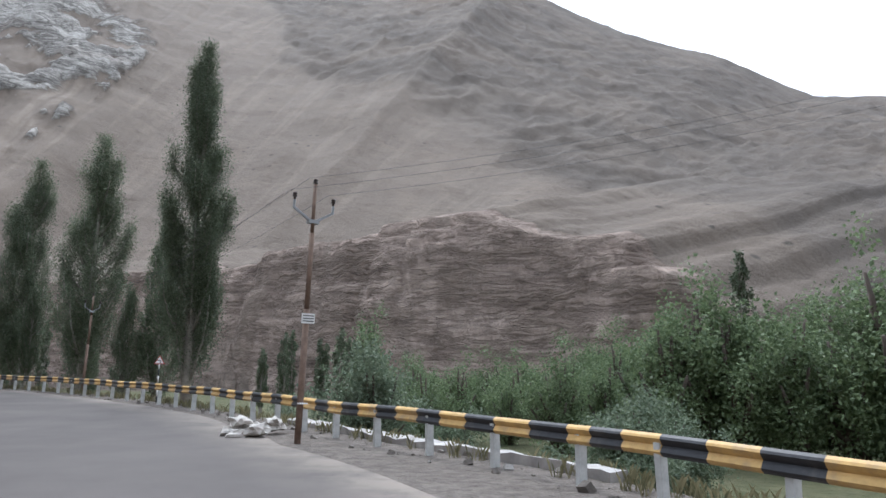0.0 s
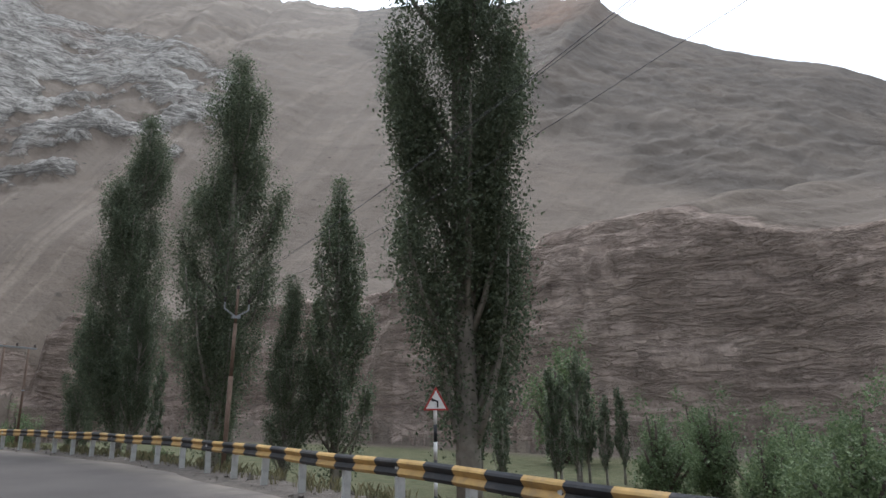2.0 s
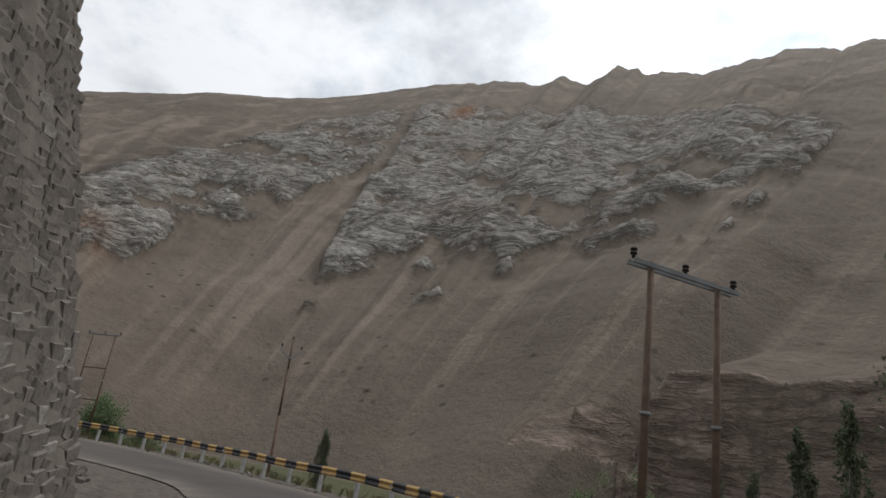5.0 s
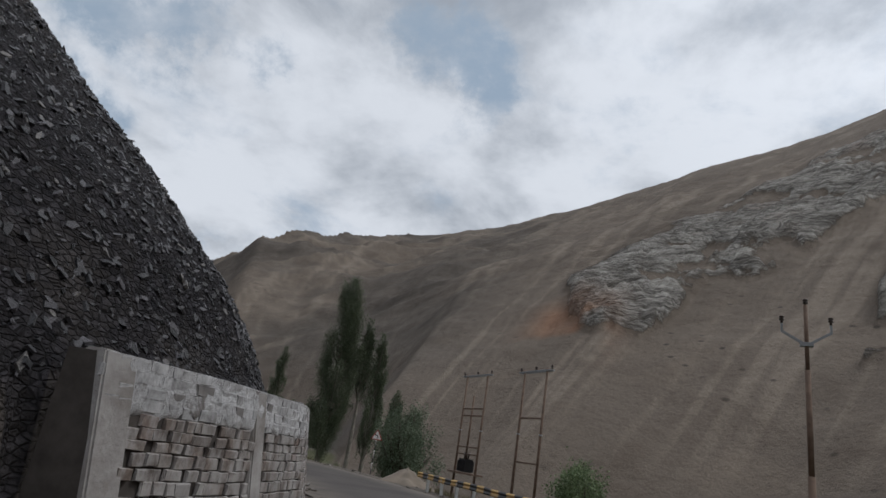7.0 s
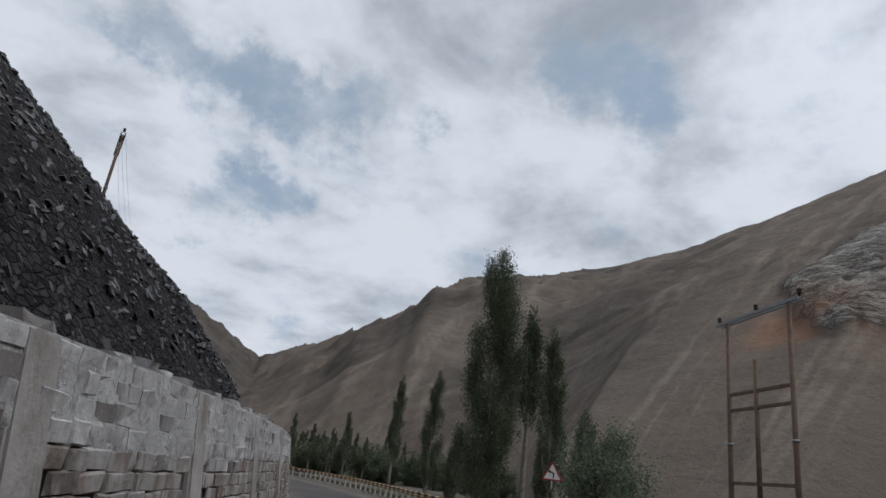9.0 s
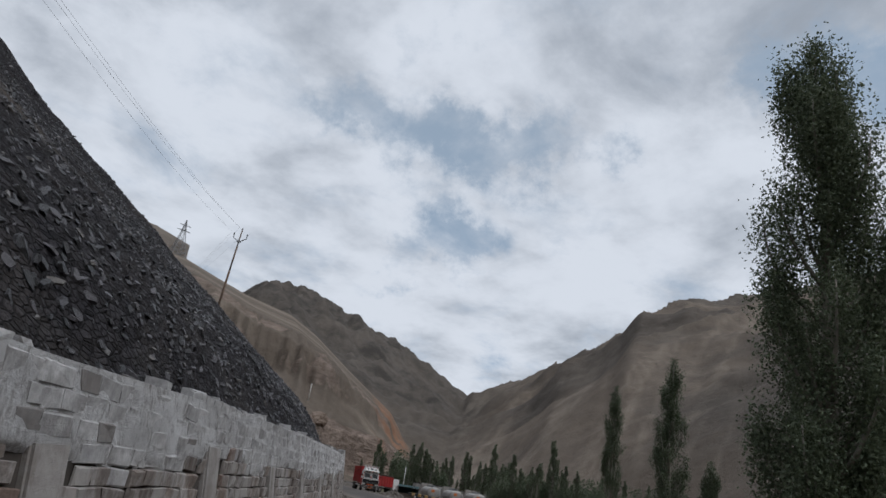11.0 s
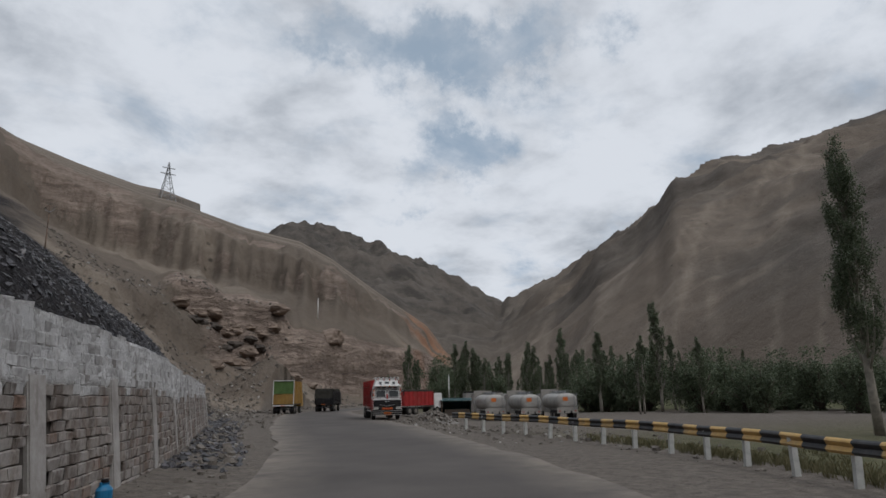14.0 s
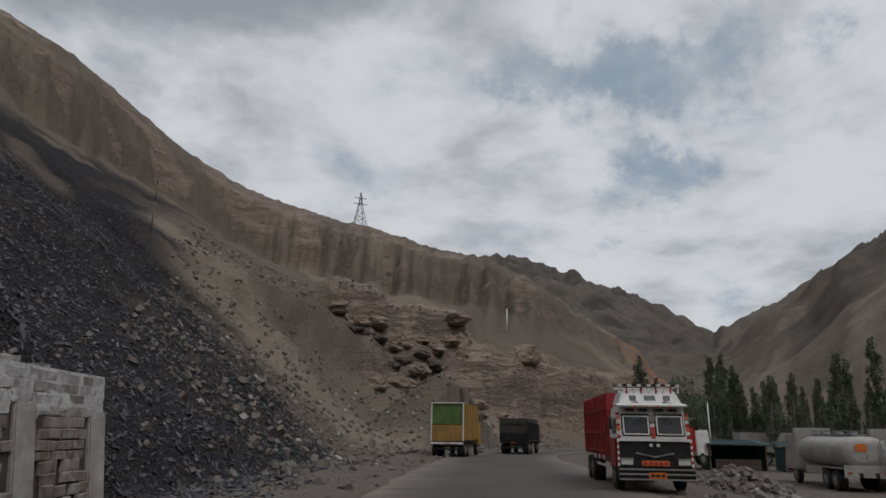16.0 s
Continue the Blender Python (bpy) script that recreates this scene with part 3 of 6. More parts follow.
    for i in range(7):
        hb = (0.9, 1.5, 0.7, 1.3, 0.9, 1.6, 0.8)[i] / 7.7
        beds2 = beds2 + hb * smooth(over2 - 0.9 * i - 4.0 * (fbm(ea * 0.9 + i * 7.1, ea * 0 + i, 4, 47) - 0.5), -0.6, 0.5)
    shelf = smooth(ea, 154, 156) * (1 - smooth(ea, 165.5, 168)) * 5.5
    apron = zb + (zf - zb) * np.clip((er - rb - 6) / np.maximum(rf - rb - 6, 5), 0, 1) ** 0.9
    apron = apron + shelf * smooth(er - np.interp(ea, [154, 160, 168], [122, 119, 112]) - 3 * (fbm(ea, ea * 0, 3, 50) - 0.5), -0.6, 0.9) * (1 - smooth(er, 124, 168)) + 1.2 * (fbm(x / 9, y / 9, 4, 53) - 0.5)
    zc = er * np.tan(np.radians(np.interp(ea, CREST_AZ, CREST_EL))) + 2.0
    face = smooth(er - rf, 0, 7) * 0.55 + smooth(er - rf - 4 * (fbm(ea * 1.1, er / 9, 3, 51) - 0.5), 9, 13) * 0.3 + 0.15 * smooth(er - rf, 14, 34)
    built = np.where(er < rb - 5, near_z, near_z + (zb - near_z) * np.clip(beds2, 0, 1))
    built = np.where(er > rb + 6, np.maximum(built, apron), built)
    built = built + np.maximum(zc - built, 0) * face * (er > rf - 1)
    flute = crag_w * smooth(er - rf, 0, 3) * (1 - smooth(er - rf, 30, 50))
    built = built + flute * 3.0 * (ridged(ea * 1.3 + 0.6 * fbm(x / 9, y / 9, 2, 49), er / 40, 4, 48) - 0.6)
    z_left = z_left * (1 - crag_w) + built * crag_w
    bed_m = crag_w * smooth(over2, -3, -1) * (1 - smooth(over2, 8, 12)) * (1 - smooth(ea, 160, 166))
    shelf_m = crag_w * (shelf / 5.5) * smooth(er, 112, 117) * (1 - smooth(er, 124, 130))
    cl, lay = crag_w, np.maximum(np.maximum(bed_m, shelf_m), 0.55 * flute * smooth(fbm(x / 11, y / 11, 4, 57), 0.35, 0.55))
    beyond = smooth(r, 440, 540) * smooth(az, 118, 126) * (1 - smooth(az, 152, 160))
    z_left = np.maximum(z_left * (1 - beyond), beyond * up)
    z_left = np.minimum(z_left, 800 + 100 * big)
    for px, py, pz in ((-177.5, -104.0, 9.2), (-181.5, -98.5, 7.9)):      # cones of fine scree at the cliff's foot
        z_left = np.maximum(z_left, pz - 0.68 * np.hypot(x - px, y - py) + 0.5 * (fbm(x / 3, y / 3, 3, 90) - 0.5))
    left = (l < wo - 0.4) & ~((r > 540) & (az > 118) & (az < 160))
    z = np.where(left, z_left, np.where((l > ro + 0.6) | ((r > 440) & (az > 118) & (az < 160)), z_right, 0.0))
    z = np.where((l <= ro + 0.6) & (l > wo - 0.4) & ~((r > 440) & (az > 118) & (az < 160)), road_z(s) + 0.18 * smooth(-l, 3.2, 6.0) + 0.06 * (fbm(x * 1.3, y * 1.3, 3, 17) - 0.5) * (smooth(-l, 2.6, 3.2) + smooth(l - ro, -1.0, -0.4)), z)
    # past the far ends of the road everything joins the same slope
    near_slate = left * (1 - smooth(s - d * 0.55 + 12 * (fbm(x / 6, y / 6, 4, 52) - 0.5), S_WALL1 + 26, S_WALL1 + 36)) * smooth(s, S_TALL1 - 30, S_TALL1 + 5)
    slate = near_slate * (1 - 0.5 * upper * smooth(fbm(x / 8, y / 8, 4, 59), 0.45, 0.6)) * (1 - 0.8 * smooth(fbm(x / 16, y / 16, 4, 51), 0.57, 0.66) * smooth(d, 5, 16)) * (1 - smooth(d, 60, 100))
    flat = ((l > wo - 0.4) & (l < ro + 1.2) & (r < 440)).astype(float)
    gravel = np.maximum(flat, smooth(s, S_WALL1 - 30, S_WALL1 + 10) * (l > 0) * (1 - smooth(r, 150, 170)) * (r < 300))
    green = (l > 9) * (1 - smooth(r - foot, -8, 0)) * (1 - gravel)
    orange = (np.exp(-(((az - 77.5) / 2.6) ** 2)) * np.exp(-(((r - 152) / 20) ** 2)) + 0.7 * np.exp(-(((az - 82) / 2.6) ** 2)) * np.exp(-(((r - 178) / 22) ** 2))) * smooth(fbm(x / 25, y / 25, 4, 61), 0.4, 0.55)
    orange = orange + 0.35 * bluff * smooth(r, 600, 700) + np.exp(-(((az - 53.5) / 1.0) ** 2)) * np.exp(-(((r - 720) / 90) ** 2))
    redr = left * smooth(ea, 137.5, 139.5) * (1 - smooth(ea, 142, 143.5)) * smooth(er, 110, 140) * (1 - smooth(er, 420, 500)) * smooth(fbm(x / 14, y / 14, 4, 62), 0.42, 0.55) * 0.85
    orange = np.clip(orange + redr, 0, 1)
    clf = np.clip(cliff + 0.8 * left * upper * smooth(fbm(x / 8, y / 8, 4, 59), 0.45, 0.6) + left * lay, 0, 1)
    dark = smooth(r, 500, 800) * smooth(az, 129, 136) * (1 - smooth(az, 154, 165)) * (0.7 + 0.5 * fbm(x / 150, y / 150, 4, 64))
    dark = dark + 0.62 * crown * (1 - left) * (0.55 + 0.45 * smooth(fbm(x / 40, y / 40, 5, 67), 0.35, 0.6)) * (1 - 0.5 * bluff)
    dark = dark + 0.75 * smooth(az, 86, 98) * (1 - smooth(az, 128, 134)) * smooth(r - foot, 20, 120) * smooth(fbm(x / 90, y / 90, 6, 68, 0.6), 0.36, 0.6)
    streak = smooth(fbm(az * 0.75 + 0.010 * (r - foot) + 2.0 * fbm(x / 120, y / 120, 3, 81), r / 260, 6, 82, 0.62), 0.52, 0.68) * smooth(r - foot, 0, 40) * (1 - left) * np.interp(az, [-60, 8, 20, 60], [0.35, 0.35, 0.9, 1.0])
    streak = np.maximum(streak, left * cl * smooth(fbm(s / 14, d / 90, 4, 83), 0.5, 0.65))
    return z, dict(streak=streak, rock=rock, cliff=clf, orange=orange, dark=dark, slate=slate, gravel=gravel, green=green)


def height(x, y):
    return float(ground(np.array([float(x)]), np.array([float(y)]))[0][0])


def mesh_of(name, verts, faces, smooth_faces=False):
    me = bpy.data.meshes.new(name)
    me.from_pydata(verts.tolist() if hasattr(verts, "tolist") else verts, [], faces.tolist() if hasattr(faces, "tolist") else faces)
    if smooth_faces:
        me.polygons.foreach_set("use_smooth", [True] * len(me.polygons))
    me.update()
    return me


def part(name, data, material, parent=None, label=""):
    """Links a bmesh or a mesh as one object under a thing."""
    if isinstance(data, bmesh.types.BMesh):
        me = bpy.data.meshes.new(name)
        data.to_mesh(me)
        data.free()
        data = me
    if material is not None and not data.materials:
        data.materials.append(material)
    ob = new(name, data)
    if parent is not None:
        ob.parent = parent
    if label:
        ob["label"] = label
    return ob


def thing(name, m=None):
    ob = new(name)
    ob.empty_display_size = 0.2
    if m is not None:
        ob.matrix_world = m
    return ob


# one sheet of ground, on rings round the inside of the bend
def build_ground():
    rings = np.concatenate([np.arange(0.8, 20, 0.9), np.arange(20, 76, 0.6), np.arange(76, 132, 0.42), 132 * 1.0088 ** np.arange(0, 220), 906 * 1.02 ** np.arange(0, 84)])
    th = np.radians(np.concatenate([np.arange(-62, 24, 0.22), np.arange(24, 90, 0.28), np.arange(90, 132, 0.38), np.arange(132, 164, 0.2), np.arange(164, 298, 0.42)]))
    nth = len(th)
    R, A = np.meshgrid(rings, th, indexing="ij")
    X, Y = CX - np.sin(A) * R, CY + np.cos(A) * R
    Z, masks = ground(X, Y)
    verts = np.stack([X.ravel(), Y.ravel(), Z.ravel()], 1)
    i, j = np.meshgrid(np.arange(len(rings) - 1), np.arange(nth), indexing="ij")
    jn = (j + 1) % nth
    faces = np.stack([i * nth + j, i * nth + jn, (i + 1) * nth + jn, (i + 1) * nth + j], -1).reshape(-1, 4)
    me = mesh_of("ground", verts, faces, True)
    for key, v in masks.items():
        at = me.attributes.new(key, "FLOAT", "POINT")
        at.data.foreach_set("value", np.clip(v, 0, 1).ravel().astype(np.float32))
    ob = part("ground", me, M["terrain"])
    return tagged(ob, "dry brown mountainsides with scree, slate and bare rock", "ground", kind="structure")


build_ground()


def strip(name, s0, s1, l0, l1of, z, mat, step=1.0, cols=8, wobble=0.0):
    n = max(2, int((s1 - s0) / step))
    ss = np.linspace(s0, s1, n + 1)
    verts, edge = [], []
    for a, sv in enumerate(ss):
        l1 = l1of(sv)
        for b in range(cols + 1):
            f = b / cols
            w = wobble * (vnoise(np.array([sv * 0.6]), np.array([7.0 + 40 * (b > cols / 2)]))[0] - 0.5) if b in (0, cols) else 0
            x, y, _ = road_at(sv, l0 + (l1 - l0) * f + w)
            verts.append((x, y, road_z(sv) + (z if 0 < b < cols else z - 0.02)))
            edge.append(float(np.clip(1 - min(f, 1 - f) * cols / 1.6, 0, 1)))
    faces = [(a * (cols + 1) + b + 1, a * (cols + 1) + b, (a + 1) * (cols + 1) + b, (a + 1) * (cols + 1) + b + 1) for a in range(n) for b in range(cols)]
    me = mesh_of(name, verts, faces)
    at = me.attributes.new("edge", "FLOAT", "POINT")
    at.data.foreach_set("value", np.array(edge, np.float32))
    return part(name, me, mat)


S_END = arc_of(-340, -176)
tagged(strip("road", S0 - 70, S_END, -3.1, lambda q: min(np.interp(q, [0, 322, 345, 365, 390], [5.2, 5.2, 7.5, 7.0, 4.8]), rail_offset(q) - 0.9), 0.055, M["asphalt"], wobble=0.35), "worn grey asphalt road with dusty gravel edges", "road", kind="structure")

# ---- walls along the inside of the bend ----
rnd = random.Random(11)


def wall_point(s, off, z):
    x, y, h = road_at(s, wall_offset(s) + off)
    return Vector((x, y, z + road_z(s)))


def wall_body(name, s0, s1, top_of, batter, thick=0.5, step=0.8, notch=0.0):
    """The core of a wall, with an uneven top."""
    n = int((s1 - s0) / step)
    verts, faces = [], []
    for i in range(n + 1):
        s = s0 + (s1 - s0) * i / n
        t = top_of(s) + notch * (rnd.random() - 0.5)
        for off, z in ((batter, -0.6), (0.0, t), (-thick, t), (-thick, -0.6)):
            verts.append(wall_point(s, off, z))
    for i in range(n):
        for k in range(3):
            a = i * 4 + k
            faces.append((a, a + 4, a + 5, a + 1))
    faces += [(0, 1, 2, 3), tuple(n * 4 + k for k in (3, 2, 1, 0))]
    return mesh_of(name, verts, faces)


def block(w, h, d, r):
    """A roughly dressed stone: a bulging face cut by chipped corners. Face towards +x, length along y."""
    j = lambda k: r.uniform(-k, k)
    back = [(0, -w / 2, -h / 2), (0, w / 2, -h / 2), (0, w / 2, h / 2), (0, -w / 2, h / 2)]
    mid = [(d * 0.6 * (1 + j(0.3)), y * (0.95 + j(0.07)), z * (0.93 + j(0.10))) for _, y, z in back]
    fr = [(d * (1 + j(0.22)), y * (0.86 + j(0.09)), z * (0.83 + j(0.11))) for _, y, z in back]
    faces = [(8, 9, 12), (9, 10, 12), (10, 11, 12), (11, 8, 12)]
    for a in (0, 4):
        faces += [(a + i, a + (i + 1) % 4, a + 4 + (i + 1) % 4, a + 4 + i) for i in range(4)]
    return np.array(back + mid + fr + [(d * (1.0 + j(0.1)), j(0.2) * w, j(0.2) * h)]), faces


def stone_mat(name, palette, scale=3.0, smear=0.0, rough=0.92, spec=0.2, drip=0.0):
    k = Mat(name, rough, spec, True)
    f = k.math("FRACT", k.math("ADD", k.info.outputs["Random"], k.geo.outputs["Random Per Island"]))
    c = k.mix(k.ramp(f, 0.0, 0.5), palette[0], palette[1])
    c = k.mix(k.ramp(f, 0.5, 0.85), c, palette[2])
    c = k.mix(k.ramp(f, 0.93, 0.96), c, palette[3])
    c = k.mix(k.ramp(k.noise(scale * 4, 7, 0.75), 0.38, 0.68, 0, 0.65), c, tuple(v * 0.45 for v in palette[0]))
    if smear:
        c = k.mix(k.ramp(k.noise(scale * 0.7, 7, 0.7, (1, 1, 0.4)), 0.43, 0.57, 0, smear), c, (0.56, 0.545, 0.53))
    if drip:
        c = k.mix(k.ramp(k.noise(1.7, 8, 0.72, (1, 1, 0.3), 0.5), 0.47, 0.62, 0, drip), c, (0.12, 0.105, 0.098))
    k.colour(c).bump(k.noise(scale * 8, 6, 0.75), 0.7, 0.03)
    return k.m


M["stone"] = stone_mat("wall_stone", [(0.17, 0.142, 0.127), (0.32, 0.285, 0.265), (0.245, 0.195, 0.165), (0.25, 0.18, 0.15)], 3.0, 0.5)
M["stone_bare"] = stone_mat("bare_wall_stone", [(0.15, 0.122, 0.107), (0.29, 0.25, 0.225), (0.22, 0.17, 0.142), (0.25, 0.17, 0.135)], 3.0, 0.3)
M["rubble"] = stone_mat("rubble_stone", [(0.20, 0.178, 0.158), (0.30, 0.27, 0.243), (0.245, 0.215, 0.19), (0.40, 0.375, 0.345)])
M["slate"] = stone_mat("slate_chip", [(0.011, 0.0106, 0.0125), (0.038, 0.0355, 0.0405), (0.095, 0.087, 0.097), (0.20, 0.185, 0.175)], rough=0.45, spec=0.55)
M["limestone"] = stone_mat("limewashed_stone", [(0.44, 0.432, 0.432), (0.64, 0.632, 0.634), (0.55, 0.541, 0.541), (0.26, 0.24, 0.23)], 2.0, drip=0.45)
M["gravelstone"] = stone_mat("loose_stone", [(0.12, 0.105, 0.092), (0.23, 0.205, 0.18), (0.17, 0.15, 0.132), (0.42, 0.40, 0.37)])


def place_blocks(items, parent, name, mat, picked):
    """Stones set in a wall face. items: (s, offset, z, w, h, d, variant). The picked ones are parts, the rest is one joined part."""
    r = random.Random(5)
    shapes = {}
    av, af, base = [], [], 0
    count = 0
    for s, off, z, w, h, d, tilt in items:
        p = wall_point(s, off, z)
        run = wall_point(s + 0.3, off, z) - wall_point(s - 0.3, off, z)
        head = math.atan2(run.y, run.x)
        m = Matrix.Translation(p) @ Matrix.Rotation(head - math.pi / 2, 4, "Z") @ Matrix.Rotation(tilt, 4, "X")
        if picked(s) and count < 300:
            key = (round(w / 0.08), round(h / 0.05))
            if key not in shapes:
                v, f = block(key[0] * 0.08, key[1] * 0.05, d, r)
                me = mesh_of(name, v, f)
                me.materials.append(mat)
                shapes[key] = me
            ob = new(name, shapes[key])
            ob.matrix_world = m
            ob.parent = parent
            count += 1
        else:
            v, f = block(w, h, d, r)
            R = np.array(m)
            av.append(v @ R[:3, :3].T + R[:3, 3])
            af += [tuple(i + base for i in q) for q in f]
            base += len(v)
    ob = part(name + "_rest", mesh_of(name + "_rest", np.vstack(av), af), mat, parent)
    ob["kind"] = "stuff"


BATTER = 0.42      # how far the retaining wall leans back


def white_wall():
    """The retaining wall: coursed stone between plastered piers under a limewashed band."""
    wall = part("wall_retaining", wall_body("wall_retaining", S_WALL0, S_WALL1, lambda s: wall_top(s) - 0.06, BATTER, notch=0.05), M["mortar"])
    tagged(wall, "coursed stone retaining wall with limewashed top band", "wall", kind="structure")
    r = random.Random(21)
    piers = np.arange(S_WALL0 + 0.3, S_WALL1, 4.3) + 0.0
    piers = np.r_[piers, S_WALL1 - 0.3]
    stones, lime = [], []

    def lime_depth(q):
        return float(np.interp(q, [209, 240, 290, 303, 320, 335], [0.5, 0.6, 0.75, 1.0, 0.8, 0.6])) + 0.5 * float(vnoise(np.array([q * 0.35]), np.array([2.5]), 3)[0])

    # the coat of limewash: uneven, filling most joints, with a ragged lower edge
    ss, nz = np.arange(S_WALL0 + 0.05, S_WALL1 - 0.05, 0.12), 12
    verts, faces = [], []
    for q in ss:
        t = wall_top(q)
        low = t - lime_depth(q) + 0.22 * (float(vnoise(np.array([q * 2.7]), np.array([9.5]), 5)[0]) - 0.5) - 0.1 * (r.random() < 0.15)
        for b in range(nz + 1):
            z = low + (t - 0.02 - low) * b / nz
            verts.append(wall_point(q, BATTER * (1 - z / t) + (0.026 + 0.075 * (float(fbm(np.array([q * 3.0]), np.array([z * 3.5]), 3, 15)) - 0.45) if b else -0.02), z))
    for i in range(len(ss) - 1):
        for b in range(nz):
            a = i * (nz + 1) + b
            faces.append((a, a + nz + 1, a + nz + 2, a + 1))
    part("limewash_coat", mesh_of("limewash_coat", verts, faces, True), M["coat"], wall, "patchy whitish limewash with dark drips")
    z = 0.02
    rows = []
    while z < 3.6:
        h = r.uniform(0.165, 0.235)
        rows.append((z, h))
        z += h
    for z0, h in rows:
        s = S_WALL0 + 0.2 + r.random() * 0.3
        while s < S_WALL1 - 0.25:
            w = r.uniform(0.2, 0.58)
            t = wall_top(s)
            zc = z0 + h / 2 + r.uniform(-0.012, 0.012)
            if zc < t - 0.02:
                lim = zc > t - lime_depth(s) + r.uniform(-0.12, 0.12)
                off = BATTER * (1 - zc / t)
                if np.abs(piers - s).min() > 0.26 + w / 2 - 0.05 or (lim and zc > wall_top(s) - 0.9 * lime_depth(s)):
                    item = (s, off - (0.02 if not lim else 0.025), zc, w * r.uniform(0.95, 1.0), h * r.uniform(0.92, 1.0), r.uniform(0.04, 0.075) if not lim else r.uniform(0.034, 0.075), r.uniform(-0.06, 0.06))
                    (lime if lim else stones).append(item)
            s += w
    place_blocks([q for q in stones if q[0] < 286], wall, "stone", M["stone"], lambda s: False)
    place_blocks([q for q in stones if q[0] >= 286], wall, "stone", M["stone_bare"], lambda s: 322 < s < 341)
    place_blocks(lime, wall, "limewashed_stone", M["limestone"], lambda s: 318 < s < 341)
    for s in piers:
        t = wall_top(s) - (0.85 * lime_depth(s) if s > 240 else 0.02)
        bm = bmesh.new()
        w = 0.3
        for ds in (-w, w):
            for off, z in ((BATTER + 0.075, -0.2), (BATTER * (1 - t / wall_top(s)) + 0.05, t), (-0.3, t), (-0.3, -0.2)):
                bm.verts.new(wall_point(min(s + ds * r.uniform(0.85, 1.15), S_WALL1), off, z + r.uniform(-0.04, 0.02)))
        bm.verts.ensure_lookup_table()
        vs = list(bm.verts)
        for k in range(4):
            bm.faces.new((vs[k], vs[(k + 1) % 4], vs[4 + (k + 1) % 4], vs[4 + k]))
        bm.faces.new([vs[k] for k in (0, 1, 2, 3)])
        bm.faces.new([vs[k] for k in (7, 6, 5, 4)])
        bmesh.ops.bevel(bm, geom=bm.edges[:], offset=0.03, segments=2, affect="EDGES")
        bmesh.ops.recalc_face_normals(bm, faces=bm.faces)
        part("pier", bm, M["pier"], wall)
    # loose capping stones
    for i in range(60):
        s = r.uniform(S_WALL0 + 1, S_WALL1 - 0.5)
        v, f = block(r.uniform(0.2, 0.42), r.uniform(0.12, 0.24), 0.26, r)
        me = mesh_of("capping_stone", v, f)
        me.materials.append(M["limestone"])
        ob = new("capping_stone", me)
        ob.matrix_world = Matrix.Translation(wall_point(s, -0.3 - 0.12 * r.random(), wall_top(s) + 0.01)) @ Matrix.Rotation(road_at(s, 0)[2] - math.pi / 2 + r.uniform(-.2, .2), 4, "Z")
        ob.parent = wall


k = Mat("limewash_coat", 0.92, 0.2)
drip = k.ramp(k.noise(2.2, 7, 0.7, (1, 1, 0.4), 0.4), 0.56, 0.66)
c_ = k.mix(k.ramp(k.noise(1.1, 7, 0.65), 0.35, 0.65), (0.46, 0.452, 0.452), (0.68, 0.673, 0.675))
c_ = k.mix(k.ramp(k.noise(7.0, 7, 0.75, (1, 1, 0.55), 0.8), 0.52, 0.64, 0, 0.65), c_, (0.16, 0.146, 0.14))
c_ = k.mix(k.math("MULTIPLY", drip, 0.75), c_, (0.17, 0.145, 0.13))
k.colour(c_).bump(k.noise(6, 8, 0.78), 1.0, 0.09)
M["coat"] = k.m
k = Mat("pier_plaster", 0.92, 0.2)
c_ = k.mix(k.ramp(k.noise(1.3, 7, 0.7), 0.35, 0.65), (0.25, 0.228, 0.213), (0.43, 0.41, 0.395))
c_ = k.mix(k.ramp(k.noise(2.5, 7, 0.75, (1, 1, 0.25)), 0.55, 0.68, 0, 0.7), c_, (0.17, 0.14, 0.12))
k.colour(c_).bump(k.noise(7, 7, 0.75), 0.6, 0.05)
M["pier"] = k.m
white_wall()


def tall_top(s):
    return float(np.interp(s, [S_TALL0, 168, 184, 190.5], [8, 9.8, 9.8, 9.4])) + 0.3 * math.sin(s * 1.7)


